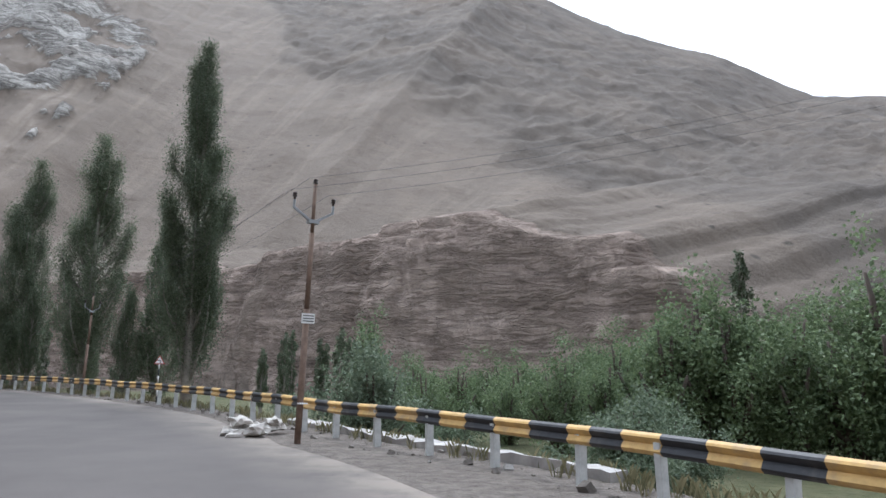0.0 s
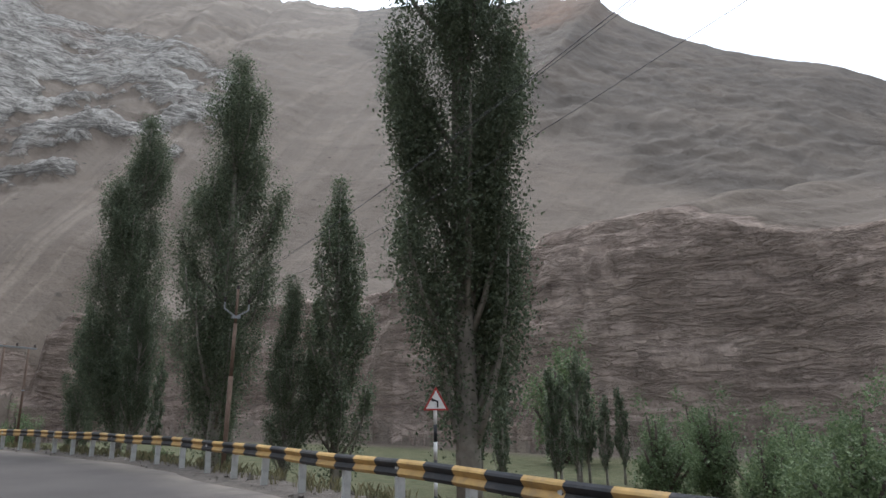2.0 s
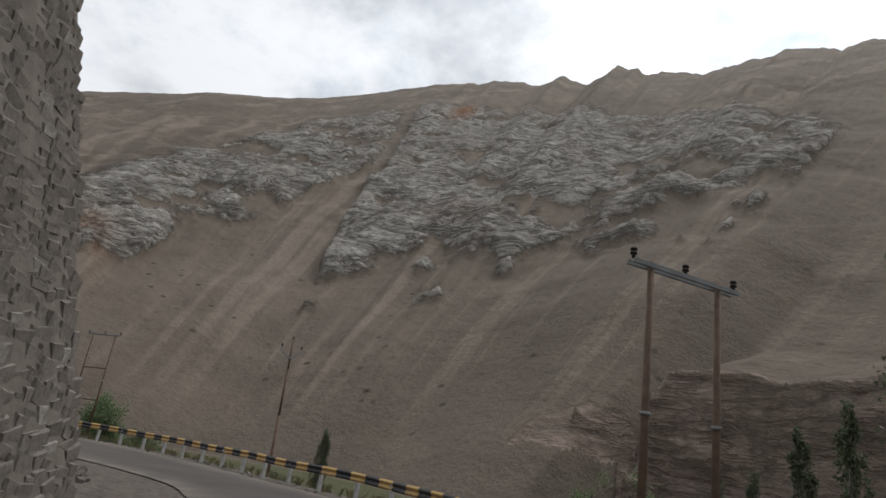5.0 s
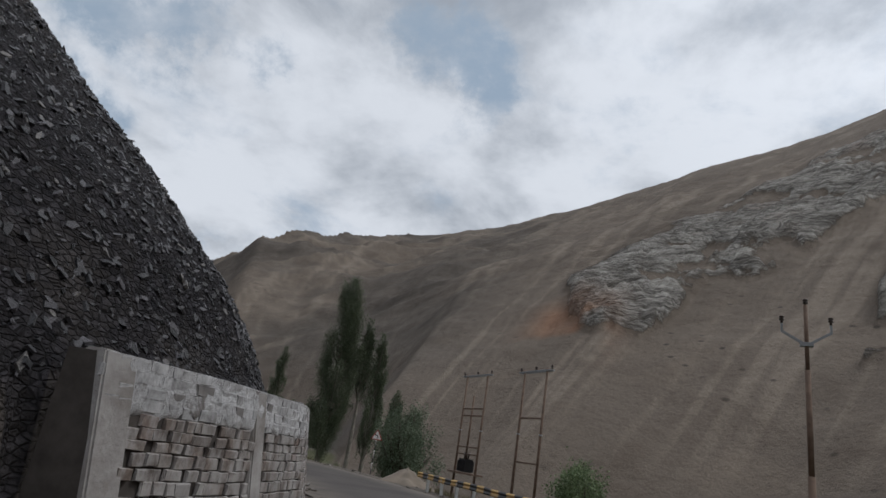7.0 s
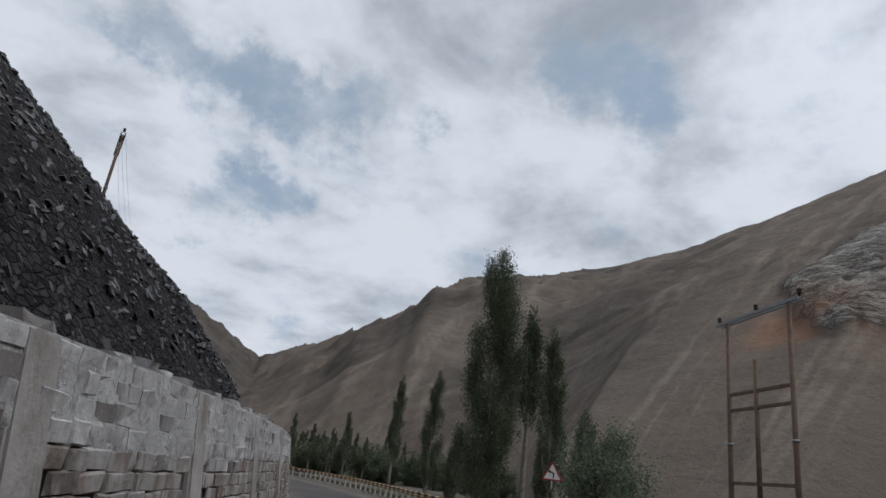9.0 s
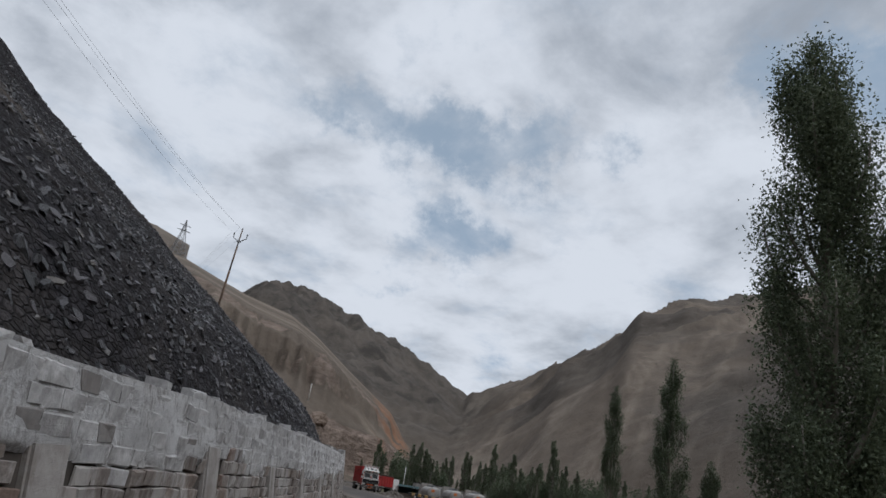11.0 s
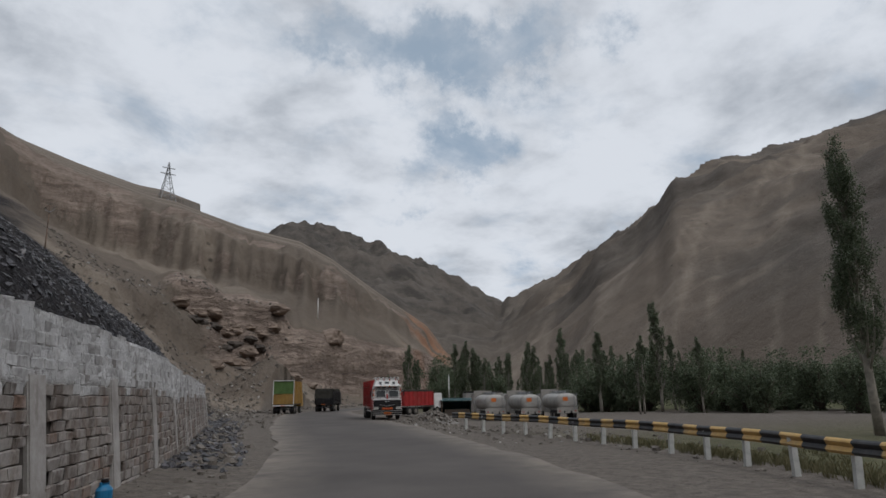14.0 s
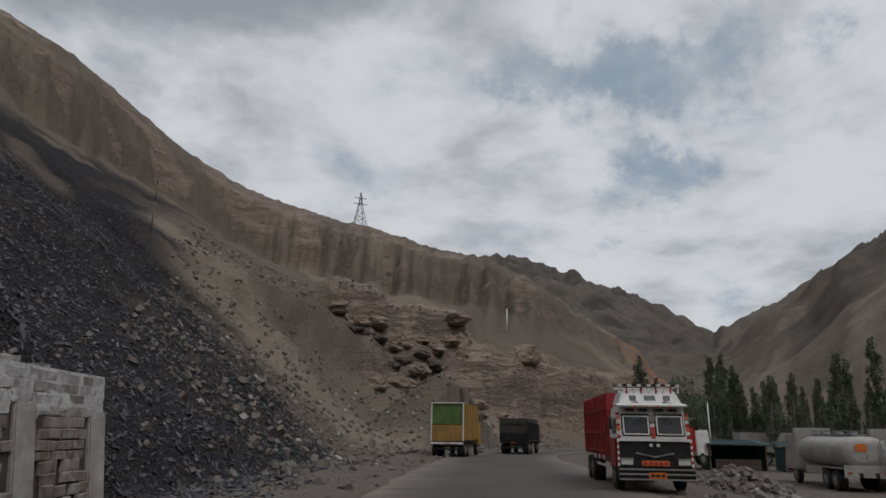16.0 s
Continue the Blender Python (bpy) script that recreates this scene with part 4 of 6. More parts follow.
def tall_wall():
    """The high rubble wall: irregular stones in mud mortar, with broken blocks along its top."""
    wall = part("wall_tall", wall_body("wall_tall", S_TALL0, S_TALL1, tall_top, 2.9, 3.0, 0.6, 0.4), M["mud"])
    tagged(wall, "tall rough rubble stone wall set in mud mortar", "wall", kind="structure")
    r = random.Random(31)
    items = []
    s = S_TALL0 + 0.1
    while s < S_TALL1 - 0.1:
        z = 0.05 + r.random() * 0.2
        while z < tall_top(s) - 0.1:
            w, h = r.uniform(0.22, 0.48), r.uniform(0.14, 0.28)
            if r.random() < 0.86:
                items.append((s + r.uniform(-0.08, 0.08), 2.9 * (1 - (z + 0.6) / (tall_top(s) + 0.6)) - 0.03, z, w * 1.12, h * 1.12, r.uniform(0.035, 0.07), r.uniform(-0.3, 0.3)))
            z += h + r.uniform(0.02, 0.09)
        s += r.uniform(0.22, 0.30)
    place_blocks(items, wall, "stone", M["rubble"], lambda q: 184 < q < 190.5)
    for i in range(30):
        s = r.uniform(S_TALL0, S_TALL1 - 0.8)
        v, f = block(r.uniform(0.5, 1.1), r.uniform(0.4, 0.9), 0.75, r)
        me = mesh_of("capping_stone", v, f)
        me.materials.append(M["rubble"])
        ob = new("capping_stone", me)
        ob.matrix_world = Matrix.Translation(wall_point(s, -0.55, tall_top(s) + 0.1)) @ Matrix.Rotation(road_at(s, 0)[2] - math.pi / 2 + r.uniform(-.2, .2), 4, "Z")
        ob.parent = wall


M["mud"] = plain("mud_mortar", (0.19, 0.167, 0.145), 0.97, 0.3, 2.5, bump=0.4)
tall_wall()


# ---- crash barriers ----
def barrier(s0, s1, seed):
    """A W-beam barrier: painted beam sections in turn yellow and black, on posts."""
    r = random.Random(seed)
    rail = thing("crash_barrier")
    prof = [(0.0, 0.0), (0.045, 0.035), (0.065, 0.07), (0.03, 0.13), (0.0, 0.165), (0.03, 0.2), (0.065, 0.26), (0.045, 0.295), (0.0, 0.33)]
    n = int((s1 - s0) / 0.82)
    for i in range(n):
        a, b = s0 + i * 0.82, s0 + (i + 1) * 0.82
        verts, faces = [], []
        for q in (a, (a + b) / 2, b):
            for side in (0, 1):
                for dx, dz in prof:
                    x, y, _ = road_at(q, rail_offset(q) - dx + side * 0.006)
                    verts.append((x, y, road_z(q) + 0.67 + dz + 0.015 * math.sin(q * 0.9) + 0.03 * (q > 321) * (q - 321) / 10))
        m = len(prof)
        for u in range(2):
            for side in (0, 1):
                for k in range(m - 1):
                    c = (u * 2 + side) * m + k
                    d = ((u + 1) * 2 + side) * m + k
                    faces.append((c, d, d + 1, c + 1) if side else (c, c + 1, d + 1, d))
            for k in (0, m - 1):
                c, d = (u * 2) * m + k, ((u + 1) * 2) * m + k
                faces.append((c, d, d + m, c + m))
        part("beam", mesh_of("beam", verts, faces), M["rail_yellow"] if i % 2 else M["rail_black"], rail)
    pv = None
    q = s0 + 0.5
    while q < s1 - 0.1:
        x, y, h = road_at(q, rail_offset(q) + 0.07)
        if pv is None:
            bm = bmesh.new()
            for cx, cy, sx, sy in ((0, -0.075, 0.11, 0.014), (0, 0.075, 0.11, 0.014), (-0.05, 0, 0.014, 0.15)):
                bmesh.ops.create_cube(bm, size=1, matrix=Matrix.Translation((cx, cy, 0.22)) @ Matrix.Diagonal((sx, sy, 1.34, 1)))
            ob = part("post", bm, M["post"], rail)
            pv = ob.data
        else:
            ob = new("post", pv)
            ob.parent = rail
        ob.matrix_world = Matrix.Translation((x, y, road_z(q))) @ Matrix.Rotation(h + r.uniform(-0.1, 0.1), 4, "Z") @ Matrix.Rotation(r.uniform(-0.05, 0.05), 4, "X")
        q += 2.05
    return tagged(rail, "yellow and black painted steel crash barrier on posts", "crash barrier", group="roadside crash barriers")


barrier(S0 - 12, 240.0, 1)
barrier(262.0, 331.9, 2)

# ---- trees ----
def leaf_cloud(centers, r, size, squash=1.0):
    """Small folded leaves, two triangles each, turned at random, round the given centres."""
    n = len(centers)
    ax = r.normal(size=(n, 3))
    ax[:, 2] *= squash
    ax /= np.linalg.norm(ax, axis=1, keepdims=True)
    other = np.cross(ax, r.normal(size=(n, 3)))
    other /= np.linalg.norm(other, axis=1, keepdims=True)
    sz = size * r.uniform(0.6, 1.3, size=(n, 1))
    up = np.cross(ax, other) * sz * 0.25
    p0, p1 = centers - ax * sz, centers + ax * sz
    p2, p3 = centers + other * sz * 0.6 + up, centers - other * sz * 0.6 + up
    verts = np.stack([p0, p2, p1, p3], 1).reshape(-1, 3)
    k = np.arange(n) * 4
    faces = np.concatenate([np.stack([k, k + 1, k + 2], 1), np.stack([k, k + 2, k + 3], 1)])
    return verts, faces


def tube(path, radii, sides=6):
    path = [Vector(p) for p in path]
    verts, faces = [], []
    for i, p in enumerate(path):
        t = (path[min(i + 1, len(path) - 1)] - path[max(i - 1, 0)]).normalized()
        u = t.orthogonal().normalized()
        w = t.cross(u)
        for k in range(sides):
            a = 2 * math.pi * k / sides
            verts.append(p + (u * math.cos(a) + w * math.sin(a)) * radii[i])
    for i in range(len(path) - 1):
        for k in range(sides):
            faces.append((i * sides + k, i * sides + (k + 1) % sides, (i + 1) * sides + (k + 1) % sides, (i + 1) * sides + k))
    faces.append(tuple(range(sides))[::-1])
    faces.append(tuple((len(path) - 1) * sides + k for k in range(sides)))
    return verts, faces


def join(parts_list):
    av, af, b = [], [], 0
    for v, f in parts_list:
        av += [tuple(p) for p in v]
        af += [tuple(i + b for i in q) for q in f]
        b += len(v)
    return av, af


def poplar_parts(seed, height=18.0, width=2.6, leaves=9000, bare=0.12, leaf=0.13, gap=0.0, lean=0.0):
    """A Lombardy poplar: a straight stem, steep limbs close to it and leaves in uneven upright tufts along them."""
    r = np.random.RandomState(seed)
    stem = [(lean * height * t**2 + 0.12 * math.sin(3 * t + seed), 0.1 * math.sin(4 * t), height * t) for t in np.linspace(0, 0.97, 9)]
    wood = [tube(stem, [0.26 * height / 18 * (1 - 0.93 * t) + 0.012 for t in np.linspace(0, 1, 9)], 8)]
    pts = []
    limbs = 42
    for i in range(limbs):
        h0 = bare + (0.86 - bare) * (i / limbs) ** 1.05
        a = r.uniform(0, 2 * math.pi)
        ln = (0.20 + 0.16 * r.rand()) * (1 - 0.55 * h0) * height * 0.8
        reach = width / 2 * (0.5 + 0.6 * r.rand()) * (0.72 + 0.43 * min(h0, 0.35) / 0.35 - 1.5 * max(0, h0 - 0.42))
        base = np.array([np.interp(h0, np.linspace(0, 1, 9), [p[k] for p in stem]) for k in range(3)])
        path = [base + np.array([math.cos(a) * reach * (1 - (1 - u) ** 2), math.sin(a) * reach * (1 - (1 - u) ** 2), ln * u]) for u in np.linspace(0, 1, 5)]
        wood.append(tube(path, [0.07 * (1 - 0.8 * u) * height / 18 + 0.008 for u in np.linspace(0, 1, 5)], 5))
        n = int(leaves / limbs * (0.5 + 1.0 * r.rand()) * (1.2 - 0.45 * h0))
        tufts = max(4, n // 26)
        tc = []
        for q in range(tufts):
            u = r.beta(2.0, 1.2)
            c = np.array([np.interp(u, np.linspace(0, 1, 5), [p[k] for p in path]) for k in range(3)])
            tc.append(c + r.normal(size=3) * np.array([0.24, 0.24, 0.4]) * width / 2.6 * (1.15 - 0.6 * u))
        tc = np.array(tc)
        idx = r.randint(0, tufts, n)
        pts.append(tc[idx] + r.normal(size=(n, 3)) * np.array([0.13, 0.13, 0.26]) * width / 2.6)
    # the leader's own tuft
    n = leaves // 14
    t = r.uniform(0.70, 1.0, n)
    pts.append(np.stack([np.interp(t, np.linspace(0, 1, 9), [p[0] for p in stem]), np.interp(t, np.linspace(0, 1, 9), [p[1] for p in stem]), t * height], 1) + r.normal(size=(n, 3)) * (np.array([0.34, 0.34, 0.2]) * width / 2.6) * (1.25 - t)[:, None] * 2.2)
    return wood, leaf_cloud(np.vstack(pts), r, leaf, 1.2)


def bush_parts(seed, height=3.0, width=3.4, leaves=5000, leaf=0.07, trunk=0.3):
    """A round bush or small tree: several stems, twigs and tufts of leaves with gaps between them."""
    r = np.random.RandomState(seed)
    wood, tips = [], []
    for i in range(11):
        a, lean = r.uniform(0, 2 * math.pi), r.uniform(0.15, 1.0)
        top = np.array([math.cos(a) * lean * width / 2 * 0.8, math.sin(a) * lean * width / 2 * 0.8, height * (0.95 - 0.5 * lean**2) * r.uniform(0.8, 1.0)])
        path = [top * np.array([u**1.6, u**1.6, u]) + r.normal(size=3) * 0.03 for u in np.linspace(0, 1, 5)]
        wood.append(tube(path, [0.09 * trunk / 0.3 * (1 - 0.85 * u) * height / 3 + 0.006 for u in np.linspace(0, 1, 5)], 5))
        for q in range(9):
            u = r.uniform(0.35, 1.0)
            c = top * np.array([u**1.6, u**1.6, u])
            tips.append(c + r.normal(size=3) * np.array([width * 0.1, width * 0.1, height * 0.09]))
    tips = np.array(tips)
    idx = r.randint(0, len(tips), leaves)
    pts = tips[idx] + r.normal(size=(leaves, 3)) * np.array([width * 0.055, width * 0.055, height * 0.06])
    pts[:, 2] = np.maximum(pts[:, 2], 0.05)
    return wood, leaf_cloud(pts, r, leaf)


def make_tree(name, parts_made, bark, leafm, label, category, group=""):
    wood, (lv, lf) = parts_made
    t = thing(name)
    part("trunk", mesh_of("trunk", *wood[0], True), bark, t)
    part("branchwork", mesh_of("branchwork", *join(wood[1:]), True), bark, t)["kind"] = "stuff"
    part("crown", mesh_of("crown", lv, lf), leafm, t)
    return tagged(t, label, category, group)


def drop_at(x, y, rz=0.0, scale=1.0, dz=0.0, sz=None):
    return Matrix.Translation((x, y, height(x, y) + dz)) @ Matrix.Rotation(rz, 4, "Z")


def put_copies(proto, spots, sink=0.15):
    """The first spot takes the thing itself, the others take copies. A spot: x, y, height as a share, turn."""
    first = True
    for x, y, sc, rz in spots:
        m = Matrix.Translation((x, y, height(x, y) - sink)) @ Matrix.Rotation(rz, 4, "Z")
        ob = proto if first else copy_thing(proto, m)
        ob.matrix_basis = m @ Matrix.Diagonal((sc, sc, sc, 1))
        first = False


POP = "tall dark green columnar poplar on dry ground beside the road"
big = make_tree("poplar", poplar_parts(3, 22.5, 3.3, 120000, 0.06, 0.052), M["bark"], M["leaf"], "very tall full dark green poplar behind the crash barrier", "poplar", "roadside poplars")
put_copies(big, [(-14.0, 36.2, 0.97, 0.3)])
pa = make_tree("poplar", poplar_parts(5, 21.0, 4.0, 90000, 0.08, 0.056), M["bark"], M["leaf"], POP, "poplar", "roadside poplars")
put_copies(pa, [(-26.8, 49.0, 1.02, 0.0), (-34.6, 53.6, 0.98, 2.0)])
pb = make_tree("poplar", poplar_parts(8, 14.5, 2.5, 26000, 0.14, 0.06), M["bark"], M["leaf"], "slender young green poplar with a thin crown", "poplar", "roadside poplars")
put_copies(pb, [(-20.9, 47.95, 1.07, 1.0), (-29.5, 55, 0.62, 2.2), (-38.5, 55.5, 0.66, 0.4), (-32, 50.8, 0.6, 3.0), (-77.9, 65.4, 0.42, 1.2), (-22.6, 46.6, 0.68, 5)])
pc = make_tree("poplar", poplar_parts(12, 20.5, 3.9, 95000, 0.05, 0.058, lean=0.01), M["bark"], M["leaf"], "tall dark poplar with a pale lower stem beside the road", "poplar", "poplars by the second barrier")
put_copies(pc, [(-118.3, 28.7, 1.0, 1.5)])
pe = make_tree("poplar", poplar_parts(14, 17.5, 2.3, 22000, 0.2, 0.065, lean=0.02), M["bark"], M["leaf"], "slim dark poplar with a pale lower stem beside the road", "poplar", "poplars by the second barrier")
put_copies(pe, [(-123.0, 31.8, 1.0, 0.2), (-145.2, 9.6, 1.0, 2.6), (-172.6, -12.4, 1.08, 4.0)])
pd = make_tree("poplar", poplar_parts(15, 18.5, 2.2, 10000, 0.52, 0.085), M["bark"], M["leaf"], "bare-stemmed poplar with leaves only at its top", "poplar", "poplars by the second barrier")
put_copies(pd, [(-120.2, 31.0, 1.0, 0.5)])
put_copies(make_tree("poplar", poplar_parts(18, 12.5, 2.3, 11000, 0.2, 0.085), M["bark"], M["leaf"], "small leaning poplar with a pale stem", "poplar", "poplars by the second barrier"),
           [(-126.5, 33.5, 0.95, 2.0), (-147, 12, 0.8, 3)])
rp = make_tree("oleaster_tree", bush_parts(4, 10.5, 8.0, 26000, 0.09, 0.5), M["darkbark"], M["olive"], "round grey-green tree beside the road bend", "tree")
put_copies(rp, [(-118.0, 37.5, 1.0, 0.0)])

# ---- bushes and orchard trees below the road ----
ba = make_tree("oleaster_bush", bush_parts(21, 4.6, 5.2, 15000, 0.07), M["darkbark"], M["olive"], "silvery green bush growing below the crash barrier", "bush", "bushes below the road")
put_copies(ba, [(-2.4, 24.4, 1.0, 0.0), (0.6, 25.8, 0.8, 1.0), (5.9, 22.5, 1.0, 2.0), (8.3, 24.5, 0.85, 3.0), (-7.5, 31.5, 0.55, 4.0), (-86.5, 66, 0.6, 1.0)], 0.3)
bb = make_tree("willow_tree", bush_parts(25, 9.0, 6.5, 9000, 0.13, 0.5), M["darkbark"], M["bush"], "leafy green orchard tree in the valley below the road", "tree", "orchard trees")
ro = random.Random(58)
grove = [(-9.7, 84, 1.3, 0.0), (-63, 75, 0.6, 0.2), (-58, 74, 0.62, 2.1), (-2.6, 61, 0.65, 4.4), (-6.5, 56, 0.6, 2.9)]
for i in range(46):
    b_, d_ = math.radians(-5 + 43 * (i + ro.random()) / 46), ro.uniform(36, 66)
    grove.append((d_ * math.sin(b_), d_ * math.cos(b_), np.interp(math.degrees(b_), [-5, 8, 16, 24, 38], [0.6, 0.72, 0.85, 1.1, 1.15]) * ro.uniform(0.75, 1.12), ro.uniform(0, 6.28)))
put_copies(bb, grove, 0.4)
put_copies(make_tree("oleaster_tree", bush_parts(45, 6.6, 5.8, 26000, 0.085, 0.4), M["darkbark"], M["bush"], "round bright green tree behind the crash barrier", "tree", "orchard trees"), [(-96.5, 54.3, 1.0, 1.0)], 0.3)
bc = make_tree("green_bush", bush_parts(29, 2.7, 3.4, 8000, 0.06), M["darkbark"], M["bush"], "low bright green bush behind the crash barrier", "bush", "bushes below the road")
put_copies(bc, [(-59.7, 66.0, 1.25, 0.0), (-56.3, 66.5, 1.1, 1.0), (-71.7, 71, 1.0, 2.0), (-53.0, 66.0, 1.2, 3.0), (-94.5, 56.8, 1.7, 4.0), (-97.5, 58.5, 1.5, 5.0), (-110, 41, 0.6, 0.7), (-10.2, 37, 0.8, 2.3),
                (-18, 45, 0.7, 1.1), (-31, 51.5, 0.8, 3.3), (-37, 56.5, 0.9, 0.1), (-84, 62, 0.7, 0.4), (-124, 24, 0.9, 3.1), (-129, 27, 1.2, 5.1), (-112.5, 35.5, 0.7, 2.7), (-150.5, 10.5, 0.9, 1.6)], 0.25)
pf = make_tree("poplar", poplar_parts(33, 13.0, 1.9, 4200, 0.18, 0.12), M["bark"], M["leaf"], "slender poplar in the plantation on the valley floor", "poplar", "plantation poplars")
rr = random.Random(77)
spots = []
for i in range(210):
    u = rr.random()
    x, y = -200 - 165 * u + rr.uniform(-12, 12), -75 - 85 * u + 48 * (rr.random() - 0.35) * (1 + u)
    if height(x, y) > 7:
        continue
    spots.append((x, y, rr.uniform(0.4, 0.95) * (1.35 if rr.random() < 0.12 else 1), rr.uniform(0, 6.28)))
for i in range(14):
    spots.append((-13.5 + rr.uniform(-5, 8), 63 + rr.uniform(-4, 5), rr.uniform(0.45, 0.7), rr.uniform(0, 6)))
spots += [(30.4, 66.2, 1.32, 0.4), (37.5, 66, 0.95, 0.9), (-54.7, 82.5, 0.75, 0.2), (-51.8, 81.5, 0.85, 1.2), (-56.9, 81.5, 0.55, 2.2), (-60.5, 84, 0.5, 3.2), (-48.5, 80, 0.8, 4.2)]
put_copies(pf, spots, 0.3)
bd = make_tree("dark_willow", bush_parts(37, 8.0, 8.0, 9000, 0.16, 0.5), M["darkbark"], M["leaf"], "dense dark green tree at the edge of the truck yard", "tree", "trees by the truck yard")
belt = [(-210, -97, 1.1, 0), (-216, -103, 1.2, 1), (-206, -92, 0.8, 2), (-222, -95, 1.0, 0.3), (-220, -108, 1.0, 1.3), (-228, -112, 1.0, 2.3)]
for i in range(30):      # a belt of trees behind the yard
    u = (i + rr.random()) / 30
    belt.append((-205 - 12 * u - 22 * rr.random(), -66 + 52 * u - 6 * rr.random(), rr.uniform(0.75, 1.15), rr.uniform(0, 6.28)))
put_copies(bd, belt, 0.4)


# ---- small mesh makers ----
def box(bm, sx, sy, sz, x=0, y=0, z=0, rx=0, ry=0, rz=0):
    bmesh.ops.create_cube(bm, size=1, matrix=pose(x, y, z, rx, ry, rz) @ Matrix.Diagonal((sx, sy, sz, 1)))


def cyl(bm, r, h, x=0, y=0, z=0, rx=0, ry=0, rz=0, n=14, r2=None):
    bmesh.ops.create_cone(bm, cap_ends=True, segments=n, radius1=r, radius2=r if r2 is None else r2, depth=h, matrix=pose(x, y, z, rx, ry, rz))


def boxes(name, mat, parent, *dims, bevel=0.0, label=""):
    bm = bmesh.new()
    for d in dims:
        box(bm, *d)
    if bevel:
        bmesh.ops.bevel(bm, geom=bm.edges[:], offset=bevel, segments=2, affect="EDGES")
    return part(name, bm, mat, parent, label)


def cyls(name, mat, parent, *dims, label=""):
    bm = bmesh.new()
    for d in dims:
        cyl(bm, *d)
    for f in bm.faces:
        f.smooth = len(f.verts) == 4
    return part(name, bm, mat, parent, label)


# ---- electricity poles ----
def insulator(parent, x, z, y=0.0):
    cyls("insulator", M["ceramic"], parent, (0.03, 0.08, x, y, z + 0.08), (0.06, 0.04, x, y, z + 0.13), (0.045, 0.03, x, y, z + 0.165), (0.06, 0.04, x, y, z + 0.2))


def fork_pole(x, y, top, turn, lean=0.0, label="rusty steel power pole with a forked bracket and insulators", plate=False, span=0.56):
    z0 = height(x, y)
    h = top - z0
    t = thing("power_pole", Matrix.Translation((x, y, z0)) @ Matrix.Rotation(turn, 4, "Z") @ Matrix.Rotation(lean, 4, "Y"))
    cyls("shaft", M["poleiron"], t, (0.085, h * 0.5 + 0.4, 0, 0, h * 0.25 - 0.2), (0.068, h * 0.3, 0, 0, h * 0.65), (0.05, h * 0.2, 0, 0, h * 0.9))
    zb = h - 1.05
    bm = bmesh.new()
    for sgn in (-1, 1):
        box(bm, span * 1.12, 0.05, 0.06, sgn * span * 0.53, 0, zb + 0.16, 0, -sgn * 32, 0)
        box(bm, 0.05, 0.05, 0.22, sgn * span, 0, zb + 0.42)
    box(bm, 0.3, 0.16, 0.1, 0, 0, zb)
    part("bracket", bm, M["steel"], t, "pale galvanised forked bracket")
    for ix, iz in ((-span, zb + 0.5), (span, zb + 0.5), (0, h - 0.08)):
        insulator(t, ix, iz)
    if plate:
        boxes("notice_plate", M["whitepaint"], t, (0.36, 0.02, 0.26, 0, -0.14, 3.16))
        for k in range(3):
            boxes("notice_bar", M["blackpaint"], t, (0.3, 0.006, 0.025, 0, -0.153, 3.23 - k * 0.07))
        for k in range(4):
            boxes("spike", M["whitepaint"], t, (0.03, 0.2, 0.03, -0.09 + k * 0.06, -0.15, 1.0))
    return tagged(t, label, "power pole", "power poles")


def double_pole(x, y, top, turn, width=2.3, rungs=((0.55, 1),), transformer=False, label="double-pole power line support with a steel crossarm"):
    z0 = min(height(x, y), top - 5.5)
    h = top - z0
    t = thing("double_power_pole", Matrix.Translation((x, y, z0)) @ Matrix.Rotation(turn, 4, "Z"))
    w = width / 2
    for sgn in (-1, 1):
        cyls("shaft", M["poleiron"], t, (0.075, h + 0.5, sgn * w, 0, h / 2 - 0.25, 0, 0, 0, 12, 0.055))
        cyls("clamp", M["steel"], t, (0.085, 0.06, sgn * w, 0, h * 0.55))
    boxes("crossarm", M["steel"], t, (width + 0.9, 0.05, 0.08, 0, 0.08, h - 0.1), (width + 0.9, 0.05, 0.08, 0, -0.08, h - 0.1))
    for ix in (-w - 0.4, 0, w + 0.4):
        insulator(t, ix, h - 0.08)
    for f, n in rungs:
        for q in range(n):
            boxes("brace", M["poleiron"], t, (width, 0.06, 0.08, 0, 0.0, h * f - q * 0.42))
    if transformer:
        boxes("platform", M["poleiron"], t, (width + 0.6, 0.7, 0.1, 0, 0, h * 0.22))
        boxes("transformer_tank", M["blackpaint"], t, (0.75, 0.55, 0.75, 0, 0, h * 0.22 + 0.45))
        for k in range(7):
            boxes("cooling_fin", M["blackpaint"], t, (0.03, 0.8, 0.6, -0.3 + k * 0.1, 0, h * 0.22 + 0.42))
        for k in (-0.25, 0, 0.25):
            cyls("bushing", M["ceramic"], t, (0.05, 0.35, k, 0, h * 0.22 + 1.0, 0, k * 60, 0))
        cyls("riser", M["poleiron"], t, (0.06, h * 0.55, -0.1, 0.0, h * 0.55))
    return tagged(t, label, "power pole", "power poles")


